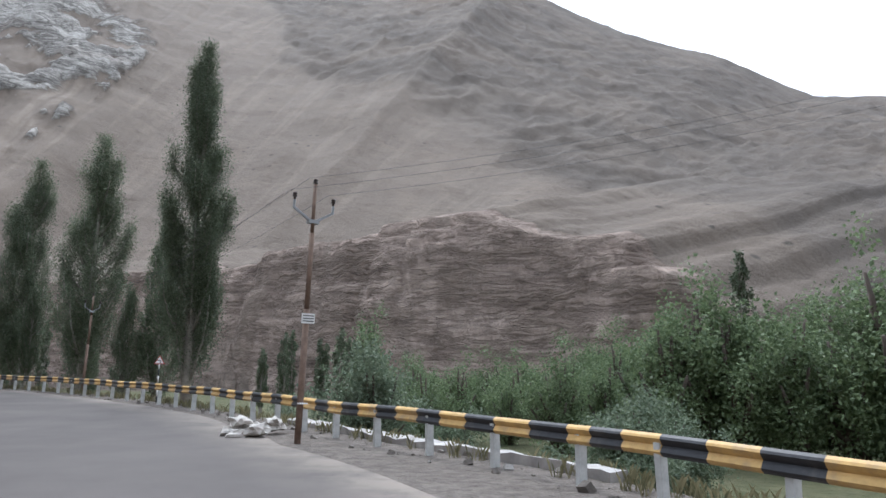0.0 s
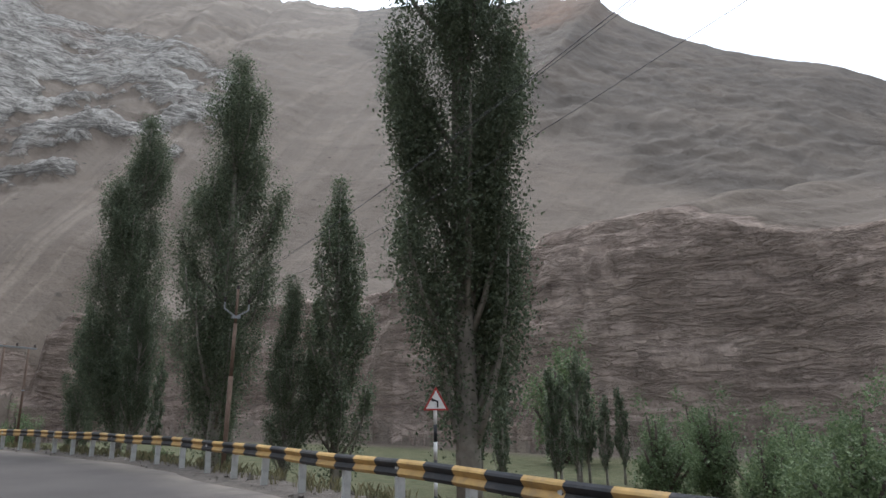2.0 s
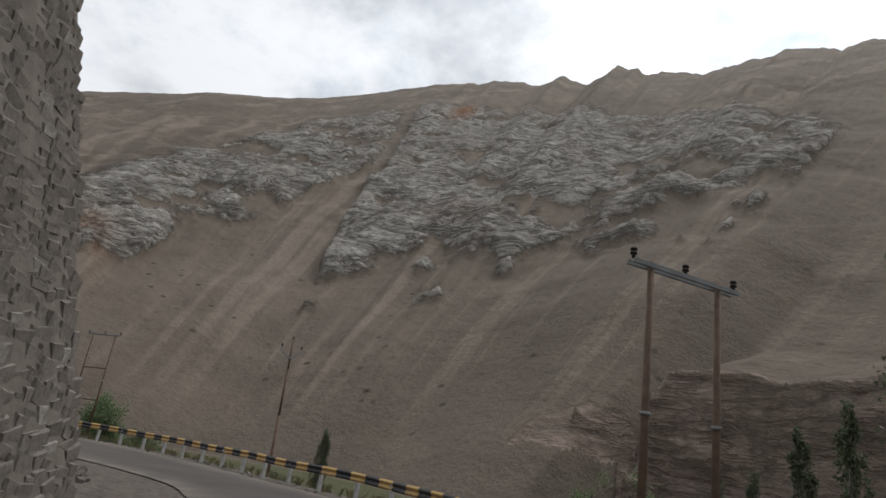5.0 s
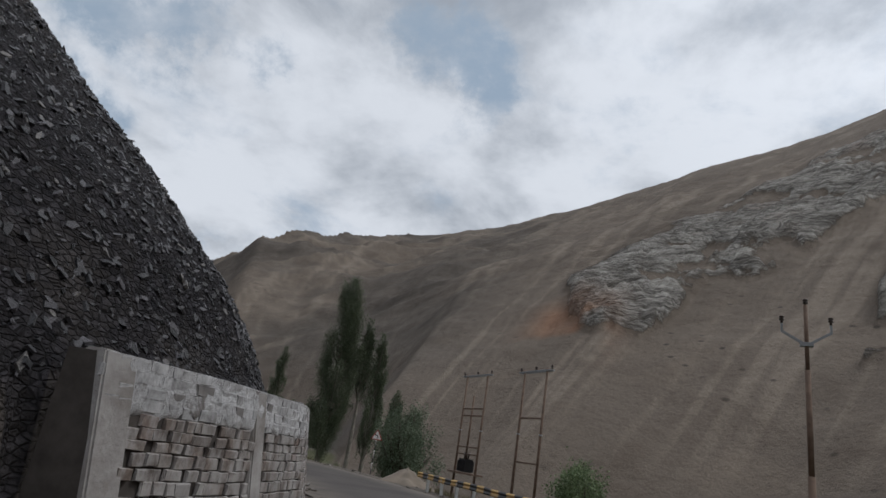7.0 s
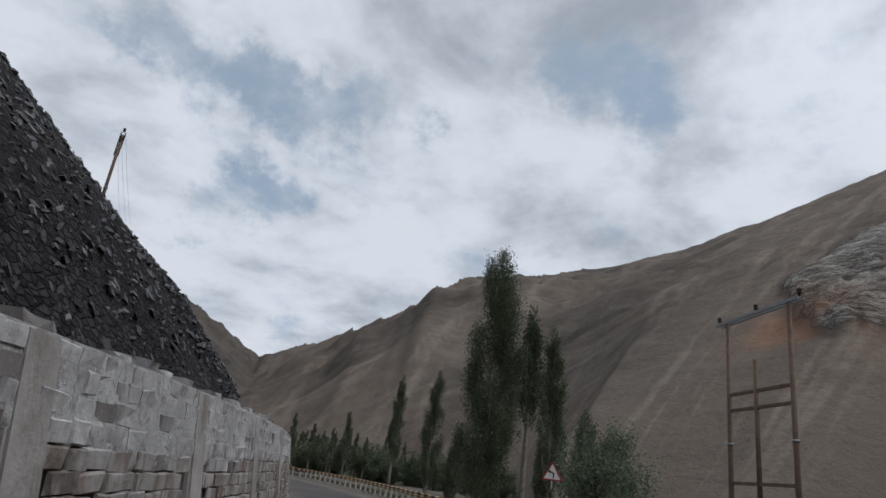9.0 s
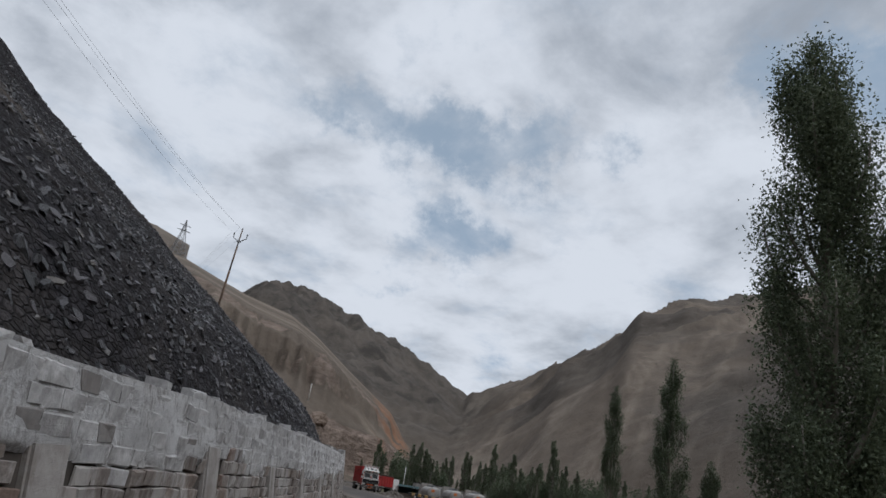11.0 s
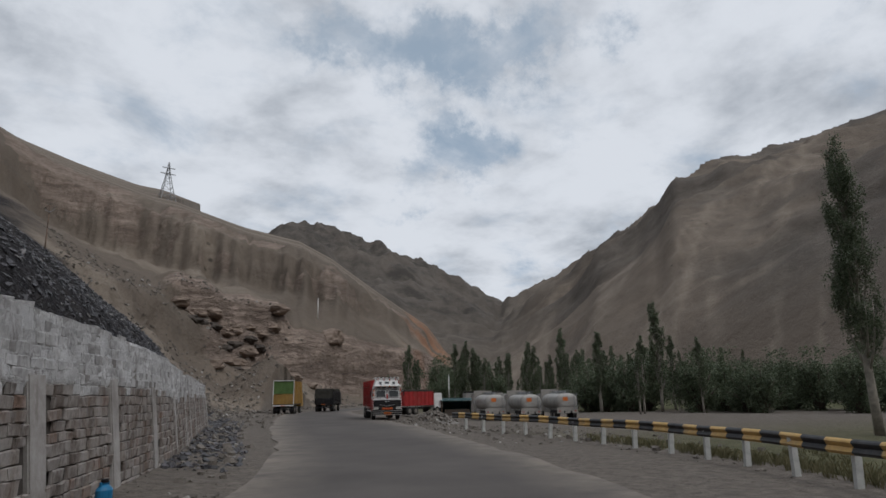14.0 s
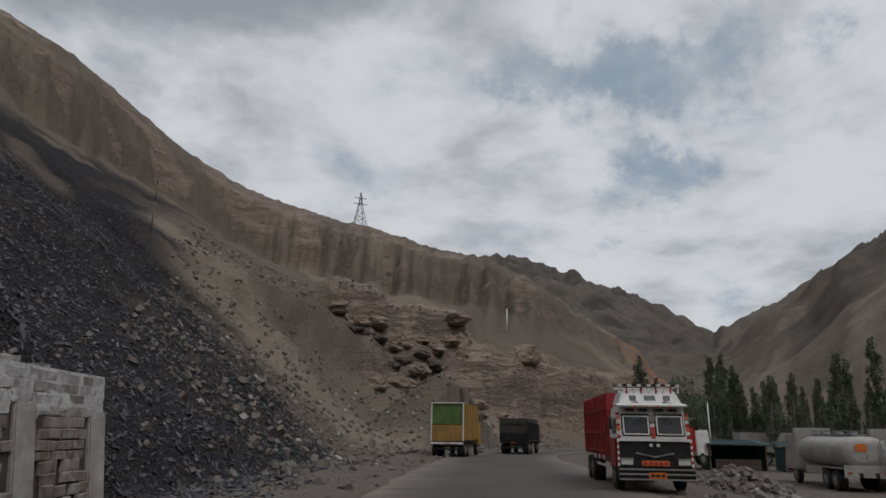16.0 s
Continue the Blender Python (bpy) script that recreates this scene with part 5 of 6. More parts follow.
fork_pole(-3.68, 17.05, 6.82, 0.6, 0.03, plate=True)
fork_pole(-23.42, 43.1, 6.3, 0.75, 0.02, span=0.45)
fork_pole(-71.3, 59.3, 7.2, 1.4, -0.02)
fork_pole(-117.4, -13.8, 19.3, 2.3, 0.04, "rusty steel power pole standing on the slate slope")
fork_pole(-142.5, -104, height(-142.5, -104) + 7.0, 2.6, 0, "rusty steel power pole high on the tan slope")
double_pole(-42.4, 54.8, 5.65, math.radians(82), 1.6, ())
double_pole(-86.8, 51.4, 6.95, math.radians(35), 2.1, ((0.66, 1), (0.36, 1)))
double_pole(-93.8, 47.4, 7.25, math.radians(37), 2.6, ((0.72, 2), (0.42, 2)), True, "double-pole transformer stand with rusty braces")
double_pole(-90.4, 22.8, 14.0, math.radians(60), 1.8, ((0.6, 1),), False, "double-pole power line support on the slate slope")


def wire(a, b, sag=0.5, r=0.0045):
    a, b = Vector(a), Vector(b)
    path = [a.lerp(b, u) - Vector((0, 0, sag * 4 * u * (1 - u))) for u in np.linspace(0, 1, 13)]
    v, f = tube(path, [r] * 13, 5)
    return v, f


def wires(label, *runs):
    t = thing("power_line")
    for q in runs:
        part("wire", mesh_of("wire", *wire(*q)), M["wire"], t)
    tagged(t, label, "cable")


def trio(x, y, z, turn, w=0.56, dz=-0.42):
    c, s = math.cos(turn), math.sin(turn)
    return [(x - c * w, y - s * w, z + dz), (x + c * w, y + s * w, z + dz), (x, y, z)]


P1, P2 = trio(-3.65, 17.05, 6.97, 0.6), trio(-23.4, 43.1, 6.45, 0.75, 0.45)
P0 = trio(21, 14.9, 11.6, 1.3)
P6, P7 = trio(-117.4, -13.8, 19.5, 2.3), trio(-90.4, 22.8, 14.2, math.radians(60), 1.3, 0)
wires("thin dark power lines along the road", *[(p, q, 0.6) for A, B in ((P0, P1), (P1, P2)) for p, q in zip(A, B)])
wires("thin dark power lines over the slate slope", *[(p, q, 0.7) for p, q in zip(P7, P6)], *[(p, (-142.5, -104, height(-142.5, -104) + 7), 1.0) for p in P6])


def lattice_tower(x, y, h, w):
    z0 = height(x, y) - 0.5
    t = thing("pylon", Matrix.Translation((x, y, z0)))
    bm = bmesh.new()
    levels = np.linspace(0, 1, 9)

    def bar(a, b, r=0.28):
        a, b = Vector(a), Vector(b)
        m = (b - a).to_track_quat("Z", "Y").to_matrix().to_4x4()
        bmesh.ops.create_cone(bm, cap_ends=True, segments=5, radius1=r, radius2=r, depth=(b - a).length, matrix=Matrix.Translation((a + b) / 2) @ m)

    wd = lambda u: w * (1 - u) ** 1.3 + 0.05 * w
    cor = lambda u: [(sx * wd(u) / 2, sy * wd(u) / 2, u * h) for sx, sy in ((-1, -1), (1, -1), (1, 1), (-1, 1))]
    for u, v in zip(levels[:-1], levels[1:]):
        A, B = cor(u), cor(v)
        for k in range(4):
            bar(A[k], B[k], 0.2)
            bar(A[k], B[(k + 1) % 4], 0.12)
            bar(B[k], B[(k + 1) % 4], 0.12)
    part("mast", bm, M["steel"], t)
    for zf, l in ((0.72, 0.5), (0.86, 0.42)):
        bm = bmesh.new()
        box(bm, w * l * 2, 0.5, 0.5, 0, 0, h * zf)
        box(bm, 0.3, w * l * 2, 0.3, 0, 0, h * zf)
        part("crossarm", bm, M["steel"], t)
    return tagged(t, "grey steel lattice pylon on the skyline", "pylon")


lattice_tower(-259, -448, 30, 10)


# ---- slate and loose stones ----
def chip(r, size, flat, long=1.0):
    n = r.randint(4, 6)
    a0 = r.random() * 6
    ring = [(math.cos(a0 + 6.283 * k / n) * size * r.uniform(0.6, 1.1), math.sin(a0 + 6.283 * k / n) * size * r.uniform(0.45, 0.9) / long) for k in range(n)]
    top = [(x * 0.85, y * 0.85, size * flat * r.uniform(0.8, 1.2)) for x, y in ring]
    bot = [(x, y, -size * flat * 0.6) for x, y in ring]
    faces = [tuple(range(n)), tuple(range(2 * n - 1, n - 1, -1))] + [(k, n + k, n + (k + 1) % n, (k + 1) % n) for k in range(n)]
    return np.array(top + bot), faces


def scatter(name, places, sizes, flat, mat, seed, tilt, label, category="stones", long=1.0):
    """One joined mass of loose stones lying on the ground."""
    r = random.Random(seed)
    xs, ys = places[:, 0], places[:, 1]
    z = ground(xs, ys)[0]
    e = 0.5
    nx = (ground(xs + e, ys)[0] - ground(xs - e, ys)[0]) / (2 * e)
    ny = (ground(xs, ys + e)[0] - ground(xs, ys - e)[0]) / (2 * e)
    lib = [chip(r, 1.0, flat * r.uniform(0.6, 1.5), long) for _ in range(40)]
    g = np.random.RandomState(seed)
    nrm = np.stack([-nx, -ny, np.ones_like(nx)], 1)
    nrm /= np.linalg.norm(nrm, axis=1, keepdims=True)
    nrm[:, :2] += g.uniform(-tilt, tilt, (len(xs), 2))
    nrm /= np.linalg.norm(nrm, axis=1, keepdims=True)
    u = np.cross(nrm, g.normal(size=(len(xs), 3)))
    u /= np.linalg.norm(u, axis=1, keepdims=True)
    R = np.stack([u, np.cross(nrm, u), nrm], 2)
    ok = np.abs(nx) + np.abs(ny) < 3
    av, af, b = [], [], 0
    for k, (v, f) in enumerate(lib):
        i = np.nonzero(ok & (np.arange(len(xs)) % 40 == k))[0]
        w = np.einsum("nij,vj->nvi", R[i], v) * sizes[i][:, None, None] + np.stack([xs[i], ys[i], z[i] + 0.1 * sizes[i]], 1)[:, None, :]
        av.append(w.reshape(-1, 3))
        start = b + np.arange(len(i)) * len(v)
        for q in f:
            af += (start[:, None] + np.array(q)[None, :]).tolist()
        b += len(i) * len(v)
    ob = part(name, mesh_of(name, np.vstack(av), af), mat)
    return tagged(ob, label, category, kind="stuff")


rs = np.random.RandomState(41)


def by_road(n, s0, s1, f):
    """Places beside the road: f gives the distance to the right from s and a random number."""
    ss = rs.uniform(s0, s1, n)
    u = rs.rand(n)
    out = []
    for s, q in zip(ss, u):
        out.append(road_at(s, f(s, q))[:2])
    return np.array(out)


pl = by_road(52000, 204, 345, lambda s, q: wall_offset(s) - 0.5 - 27 * q**1.6)
scatter("slate_debris", pl, 0.05 + 0.15 * rs.rand(len(pl)) ** 2.5, 0.16, M["slate"], 1, 0.7, "dark slate slabs and chips covering the steep slope", long=1.7)
pl = by_road(9000, 192, 226, lambda s, q: wall_offset(s) - 0.5 - 24 * q**1.3)
scatter("slate_debris", pl, 0.06 + 0.17 * rs.rand(len(pl)) ** 2.5, 0.16, M["slate"], 9, 0.7, "dark slate slabs on the slope where the wall begins", long=1.7)
ss, dd = rs.uniform(336, 395, 40000), 34 * rs.rand(40000) ** 1.3
keep = ss - 0.55 * dd + rs.normal(size=40000) * 4 < 372
pl = np.array([road_at(a, wall_offset(a) + 1.2 - b)[:2] for a, b in zip(ss[keep], dd[keep])])
scatter("slate_debris", pl, 0.06 + 0.18 * rs.rand(len(pl)) ** 2.5, 0.14, M["slate"], 2, 0.8, "dark slate debris spilling down past the wall's end", long=1.9)
pl = by_road(900, 200, 345, lambda s, q: wall_offset(s) + 0.25 + (2.6 if s > 300 else 1.0) * q**2)
scatter("roadside_rubble", pl, 0.05 + 0.2 * rs.rand(len(pl)) ** 3, 0.4, M["gravelstone"], 3, 0.6, "broken stones lying along the foot of the wall")
pl = by_road(1300, 312, 352, lambda s, q: wall_offset(s) + 0.2 + 2.4 * q**1.6)
scatter("slate_debris", pl, 0.05 + 0.18 * rs.rand(len(pl)) ** 2.5, 0.25, M["slate"], 12, 0.6, "dark slate pieces lying along the foot of the wall")
pl = by_road(900, 160, 203, lambda s, q: wall_offset(s) + 0.2 + 2.2 * q**2)
scatter("roadside_rubble", pl, 0.04 + 0.2 * rs.rand(len(pl)) ** 3, 0.4, M["gravelstone"], 4, 0.6, "broken stones lying along the foot of the wall")
pl = by_road(900, S0 - 5, 345, lambda s, q: rail_offset(s) - 0.8 + 2.2 * q)
scatter("roadside_rubble", pl, 0.03 + 0.16 * rs.rand(len(pl)) ** 3, 0.5, M["gravelstone"], 5, 0.6, "grey gravel and stones under the crash barrier")
ta, tr = np.radians(rs.uniform(147, 178, 9000)), 42 + 82 * rs.rand(9000)
pl = np.stack([CLX - np.sin(ta) * tr, CLY + np.cos(ta) * tr], 1)
pl = pl[on_road(pl[:, 0], pl[:, 1])[1] < -6.5]
scatter("slope_stones", pl, 0.05 + 0.4 * rs.rand(len(pl)) ** 5, 0.5, M["gravelstone"], 8, 0.6, "brown stones and grit lying on the scree slope")
pl = by_road(1300, 340, 430, lambda s, q: -3.2 - 14 * q)
scatter("slope_stones", pl, 0.05 + 0.3 * rs.rand(len(pl)) ** 4, 0.5, M["gravelstone"], 6, 0.6, "brown stones scattered over the bare slope")
pl = by_road(700, 318, 352, lambda s, q: 6 + 14 * q)
scatter("roadside_rubble", pl, 0.04 + 0.2 * rs.rand(len(pl)) ** 3, 0.45, M["gravelstone"], 7, 0.6, "grey stones on the dusty roadside")


def grass(name, places, label, seed, tall=0.3):
    """Tufts of thin bent blades on the ground."""
    r = np.random.RandomState(seed)
    z = ground(places[:, 0], places[:, 1])[0]
    verts, faces = [], []
    for (x, y), h in zip(places, z):
        for k in range(9):
            a, t, w = r.uniform(0, 6.28), tall * r.uniform(0.5, 1.3), 0.012
            dx, dy = math.cos(a) * t * 0.45, math.sin(a) * t * 0.45
            ox, oy = r.normal(size=2) * 0.07
            b = len(verts)
            verts += [(x + ox - w * math.sin(a), y + oy + w * math.cos(a), h - 0.02), (x + ox + w * math.sin(a), y + oy - w * math.cos(a), h - 0.02), (x + ox + dx * 0.4, y + oy + dy * 0.4, h + t * 0.7), (x + ox + dx, y + oy + dy, h + t)]
            faces += [(b, b + 1, b + 2), (b + 1, b + 3, b + 2)]
    return tagged(part(name, mesh_of(name, verts, faces), M["drygrass"]), label, "grass", kind="stuff")


M["drygrass"] = leaf_mat("dry_grass", (0.10, 0.10, 0.05), (0.24, 0.21, 0.12))
grass("roadside_grass", by_road(2200, 262, 320, lambda s, q: rail_offset(s) + 0.5 + 12 * q**1.5), "thin dry green and straw grass behind the barrier", 3)
grass("roadside_grass", by_road(1500, S0 - 4, 240, lambda s, q: rail_offset(s) + 0.3 + 6 * q**1.5), "thin dry green and straw grass below the barrier", 4)


def heap(name, x, y, rx, ry, h, turn, label, seed, mat, rough=0.25, sink=0.15):
    """A heap of loose material with an uneven outline."""
    n, m = 16, 40
    z0 = height(x, y) - sink
    verts, faces = [(0, 0, h)], []
    for i in range(1, n + 1):
        u = i / n
        for k in range(m):
            a = 2 * math.pi * k / m
            w = 1 + 0.35 * (vnoise(np.array([3 + 2 * math.cos(a) + seed]), np.array([3 + 2 * math.sin(a)]))[0] - 0.5)
            px, py = math.cos(a) * rx * u * w, math.sin(a) * ry * u * w
            q = vnoise(np.array([px * 2.2 + 9 + seed]), np.array([py * 2.2 + 9]))[0] - 0.5
            verts.append((px, py, h * (1 - u) ** 1.05 + rough * q * (1 - u) ** 0.3))
    for k in range(m):
        faces.append((0, 1 + k, 1 + (k + 1) % m))
    for i in range(n - 1):
        for k in range(m):
            a, b = 1 + i * m + k, 1 + i * m + (k + 1) % m
            faces.append((a, a + m, b + m, b))
    ob = part(name, mesh_of(name, verts, faces, True), mat)
    ob.matrix_world = Matrix.Translation((x, y, z0)) @ Matrix.Rotation(turn, 4, "Z")
    return tagged(ob, label, "heap")


M["dirt"] = plain("loose_dirt", (0.20, 0.165, 0.13), 0.97, 0.3, 0.8, bump=0.5)
M["greyrubble"] = plain("grey_rubble", (0.20, 0.185, 0.17), 0.97, 0.4, 2.0, bump=0.6)
heap("rubble_heap", -172.0, -53.5, 4.6, 2.6, 1.3, 0.7, "grey heap of rubble beside the standing truck", 1, M["greyrubble"])
heap("earth_mound", -99.5, 42.6, 3.2, 2.0, 1.3, 0.3, "brown earth mound between road and bushes", 4, M["dirt"])
ang = rs.uniform(0, 6.28, 420)
rad = np.sqrt(rs.rand(420))
pl = np.stack([-172.0 + np.cos(ang) * 4.4 * rad * 0.76 - np.sin(ang) * 2.7 * rad * 0.64, -53.5 + np.cos(ang) * 4.4 * rad * 0.64 + np.sin(ang) * 2.7 * rad * 0.76], 1)


def heap_stones():
    """Stones on the rubble heap."""
    r = random.Random(9)
    av, af, b = [], [], 0
    for i in range(420):
        v, f = chip(r, 0.08 + 0.32 * r.random() ** 3, 0.5)
        q = Euler((r.uniform(-.6, .6), r.uniform(-.6, .6), r.uniform(0, 6))).to_matrix()
        av.append(v @ np.array(q).T + np.array([pl[i, 0], pl[i, 1], height(-172.0, -53.5) + 1.2 * (1 - rad[i]) + 0.02]))
        af += [tuple(k + b for k in g) for g in f]
        b += len(v)
    tagged(part("heap_stones", mesh_of("heap_stones", np.vstack(av), af), M["gravelstone"]), "broken stones strewn over the rubble heap", "stones", kind="stuff")


heap_stones()

# white sacks and the low parapet below the first barrier
r9 = random.Random(19)
M["sackcloth"] = plain("dirty_sackcloth", (0.46, 0.43, 0.39), 0.9, 0.3, 5.0, dirt=(0.24, 0.20, 0.17))
M["concrete"] = plain("weathered_concrete", (0.36, 0.34, 0.32), 0.9, 0.35, 2.0, dirt=(0.20, 0.175, 0.15))
for i in range(9):
    x, y = -5.2 + r9.uniform(-0.8, 0.9), 18.6 + r9.uniform(-0.9, 1.1)
    bm = bmesh.new()
    bmesh.ops.create_icosphere(bm, subdivisions=2, radius=0.24)
    for v in bm.verts:
        n = noise.noise(v.co * 5 + Vector((i, 0, 0)))
        v.co = Vector((v.co.x * (1.25 + n), v.co.y * (0.9 + n * 0.8), v.co.z * (0.62 + n * 0.6)))
    ob = part("sack", bm, M["sackcloth"])
    ob.matrix_world = Matrix.Translation((x, y, 0.14 + 0.2 * (i % 3 == 0) + 0.1 * (i % 2))) @ Matrix.Rotation(r9.uniform(0, 3), 4, "Z")
    tagged(ob, "dirty white sack dumped by the crash barrier", "sack", "dumped sacks")


def parapet():
    verts, faces = [], []
    ss = np.linspace(S0 + 9, S0 + 22, 34)
    for i, s in enumerate(ss):
        w = r9.uniform(-0.05, 0.05)
        for l, z in ((0.75, -0.9), (0.72 + w, 0.16 + w), (1.15 + w, 0.16 - w), (1.2, -0.9)):
            x, y, _ = road_at(s, rail_offset(s) + l)
            verts.append((x, y, z))
    for i in range(len(ss) - 1):
        for k in range(3):
            a = i * 4 + k
            faces.append((a, a + 4, a + 5, a + 1))
    faces += [(0, 1, 2, 3), tuple((len(ss) - 1) * 4 + k for k in (3, 2, 1, 0))]
    tagged(part("parapet", mesh_of("parapet", verts, faces), M["concrete"]), "low pale concrete parapet below the crash barrier", "parapet")


parapet()


M["blueplastic"] = plain("blue_plastic", (0.02, 0.16, 0.32), 0.45, 0.2, 6.0, dirt=(0.05, 0.12, 0.18))
M["blackplastic"] = plain("black_plastic", (0.02, 0.02, 0.025), 0.5, 0.2, 6.0)


def water_can(x, y):
    """A blue plastic can with a shoulder, neck, cap and grip."""
    t = thing("water_can", Matrix.Translation((x, y, height(x, y) - 0.02)) @ Matrix.Rotation(0.7, 4, "Z"))
    bm = bmesh.new()
    prof = [(0.0, 0.15), (0.02, 0.17), (0.16, 0.165), (0.18, 0.172), (0.34, 0.165), (0.40, 0.12), (0.43, 0.06), (0.47, 0.055)]
    rings = [[bm.verts.new((math.cos(a) * q, math.sin(a) * q * 0.8, z)) for a in np.linspace(0, 2 * math.pi, 18, endpoint=False)] for z, q in prof]
    for u, v in zip(rings[:-1], rings[1:]):
        for k in range(18):
            bm.faces.new((u[k], u[(k + 1) % 18], v[(k + 1) % 18], v[k]))
    bm.faces.new(rings[0][::-1])
    bm.faces.new(rings[-1])
    part("body", bm, M["blueplastic"], t)
    bm = bmesh.new()
    cyl(bm, 0.065, 0.06, 0, 0, 0.5, n=16)
    part("cap", bm, M["blackplastic"], t, "dark screw cap")
    boxes("grip", M["blueplastic"], t, (0.03, 0.03, 0.1, 0.11, 0, 0.43), (0.03, 0.03, 0.1, -0.1, 0, 0.43))
    return tagged(t, "blue plastic water can with a dark cap by the wall", "water can")


water_can(-130.95, -12.2)

# ---- road signs ----
def curve_sign(x, y, top, turn, size=1.0):
    z0 = height(x, y)
    h = (top - z0) / size
    t = thing("road_sign", Matrix.Translation((x, y, z0)) @ Matrix.Rotation(turn, 4, "Z") @ Matrix.Diagonal((size, size, size, 1)))
    n = 6
    hp = h - 0.62
    for k in range(n):
        cyls("post_band", M["whitepaint"] if k % 2 else M["rail_black"], t, (0.035 / size, hp / n, 0, 0.05 / size, hp / n * (k + 0.5)))
    cyls("post_foot", M["rail_black"], t, (0.035 / size, 0.5, 0, 0.05 / size, -0.25))
    bm = bmesh.new()
    pts = [(-0.45, -0.0), (0.45, -0.0), (0, 0.78)]
    for dy in (0.0, 0.012):
        for px, pz in pts:
            bm.verts.new((px, dy, hp - 0.1 + pz))
    v = list(bm.verts)
    bm.faces.new(v[:3])
    bm.faces.new(v[5:2:-1])
    for k in range(3):
        bm.faces.new((v[k], v[k + 3], v[(k + 1) % 3 + 3], v[(k + 1) % 3]))
    part("board", bm, M["whitepaint"], t)
    for a, b in ((0, 1), (1, 2), (2, 0)):
        (x0, q0), (x1, q1) = pts[a], pts[b]
        ln = math.hypot(x1 - x0, q1 - q0)
        boxes("border", M["redpaint"], t, (ln, 0.006, 0.06, (x0 + x1) / 2 * 0.93, -0.005, hp - 0.1 + ((q0 + q1) / 2 - 0.26) * 0.93 + 0.26, 0, -math.degrees(math.atan2(q1 - q0, x1 - x0)), 0))
    bm = bmesh.new()
    box(bm, 0.06, 0.006, 0.22, 0.06, -0.005, hp + 0.1)
    box(bm, 0.2, 0.006, 0.06, -0.02, -0.005, hp + 0.22, 0, 20, 0)
    box(bm, 0.11, 0.006, 0.09, -0.12, -0.005, hp + 0.25, 0, 45, 0)
    part("arrow", bm, M["blackpaint"], t)
    return tagged(t, "triangular bend warning sign on a striped post", "road sign", "bend signs")


curve_sign(-14.33, 33.3, 2.3, math.radians(25), 0.55)
curve_sign(-104.5, 38.5, 3.3, math.radians(115))

# ---- vehicles and the truck yard ----
M["tyre"] = plain("tyre_rubber", (0.025, 0.024, 0.024), 0.85, 0.3, 8.0, dirt=(0.10, 0.088, 0.075))
M["rim"] = plain("wheel_rim", (0.20, 0.18, 0.16), 0.7, 0.3, 8.0)
M["truckred"] = plain("truck_red", (0.34, 0.035, 0.035), 0.5, 0.25, 1.5, dirt=(0.22, 0.06, 0.05))
M["truckwhite"] = plain("truck_white", (0.70, 0.69, 0.68), 0.45, 0.12, 3.0, dirt=(0.45, 0.42, 0.38))
M["truckblack"] = plain("truck_black", (0.022, 0.022, 0.025), 0.35, 0.3, 3.0, dirt=(0.06, 0.055, 0.05))
M["chrome"] = plain("dull_chrome", (0.55, 0.55, 0.55), 0.35, 0.15, 4.0, metal=0.8)
M["glass"] = plain("cab_glass", (0.07, 0.075, 0.08), 0.08, 0.1, 2.0, spec=0.6, bump=0)
M["orange"] = plain("orange_paint", (0.62, 0.17, 0.04), 0.5, 0.2, 4.0)
M["bodyyellow"] = plain("truck_yellow", (0.35, 0.21, 0.06), 0.6, 0.3, 1.2, dirt=(0.24, 0.17, 0.09))
M["tarpgreen"] = plain("green_tarpaulin", (0.10, 0.17, 0.055), 0.7, 0.3, 1.5)
M["tarpdark"] = plain("dark_tarpaulin", (0.055, 0.052, 0.045), 0.85, 0.35, 1.5)
M["tankgrey"] = plain("tank_silver", (0.36, 0.345, 0.325), 0.5, 0.25, 1.2, metal=0.1, dirt=(0.25, 0.22, 0.19))
M["dustywhite"] = plain("dusty_white", (0.34, 0.32, 0.295), 0.6, 0.25, 1.5, dirt=(0.2, 0.175, 0.15))
M["shedteal"] = plain("teal_sheet", (0.035, 0.08, 0.085), 0.7, 0.3, 1.5, dirt=(0.05, 0.07, 0.07))
M["lamp"] = plain("lamp_glass", (0.55, 0.55, 0.52), 0.2, 0.1, 4.0)


def wheel(parent, x, y, r=0.5, w=0.28, dual=False):
    wob = part("wheel", bmesh_wheel(r, w), M["tyre"], parent)
    wob.matrix_local = Matrix.Translation((x, y, r))
    bm = bmesh.new()
    side = 1 if x > 0 else -1
    cyl(bm, r * 0.55, 0.04, side * w * 0.48, 0, 0, 0, 90, 0, 18)
    cyl(bm, r * 0.2, 0.12, side * w * 0.5, 0, 0, 0, 90, 0, 12)
    part("rim", bm, M["rim"], wob)


def bmesh_wheel(r, w):
    bm = bmesh.new()
    prof = [(-w / 2, r * 0.55), (-w / 2, r * 0.9), (-w * 0.38, r), (w * 0.38, r), (w / 2, r * 0.9), (w / 2, r * 0.55)]
    rings = [[bm.verts.new((x, math.cos(a) * q, math.sin(a) * q)) for x, q in prof] for a in np.linspace(0, 2 * math.pi, 24, endpoint=False)]
    for i in range(24):
        for k in range(len(prof) - 1):
            bm.faces.new((rings[i][k], rings[i][k + 1], rings[(i + 1) % 24][k + 1], rings[(i + 1) % 24][k]))
    for k, rev in ((0, False), (-1, True)):
        loop = [g[k] for g in rings]
        bm.faces.new(loop[::-1] if rev else loop)
    bmesh.ops.recalc_face_normals(bm, faces=bm.faces)
    return bm


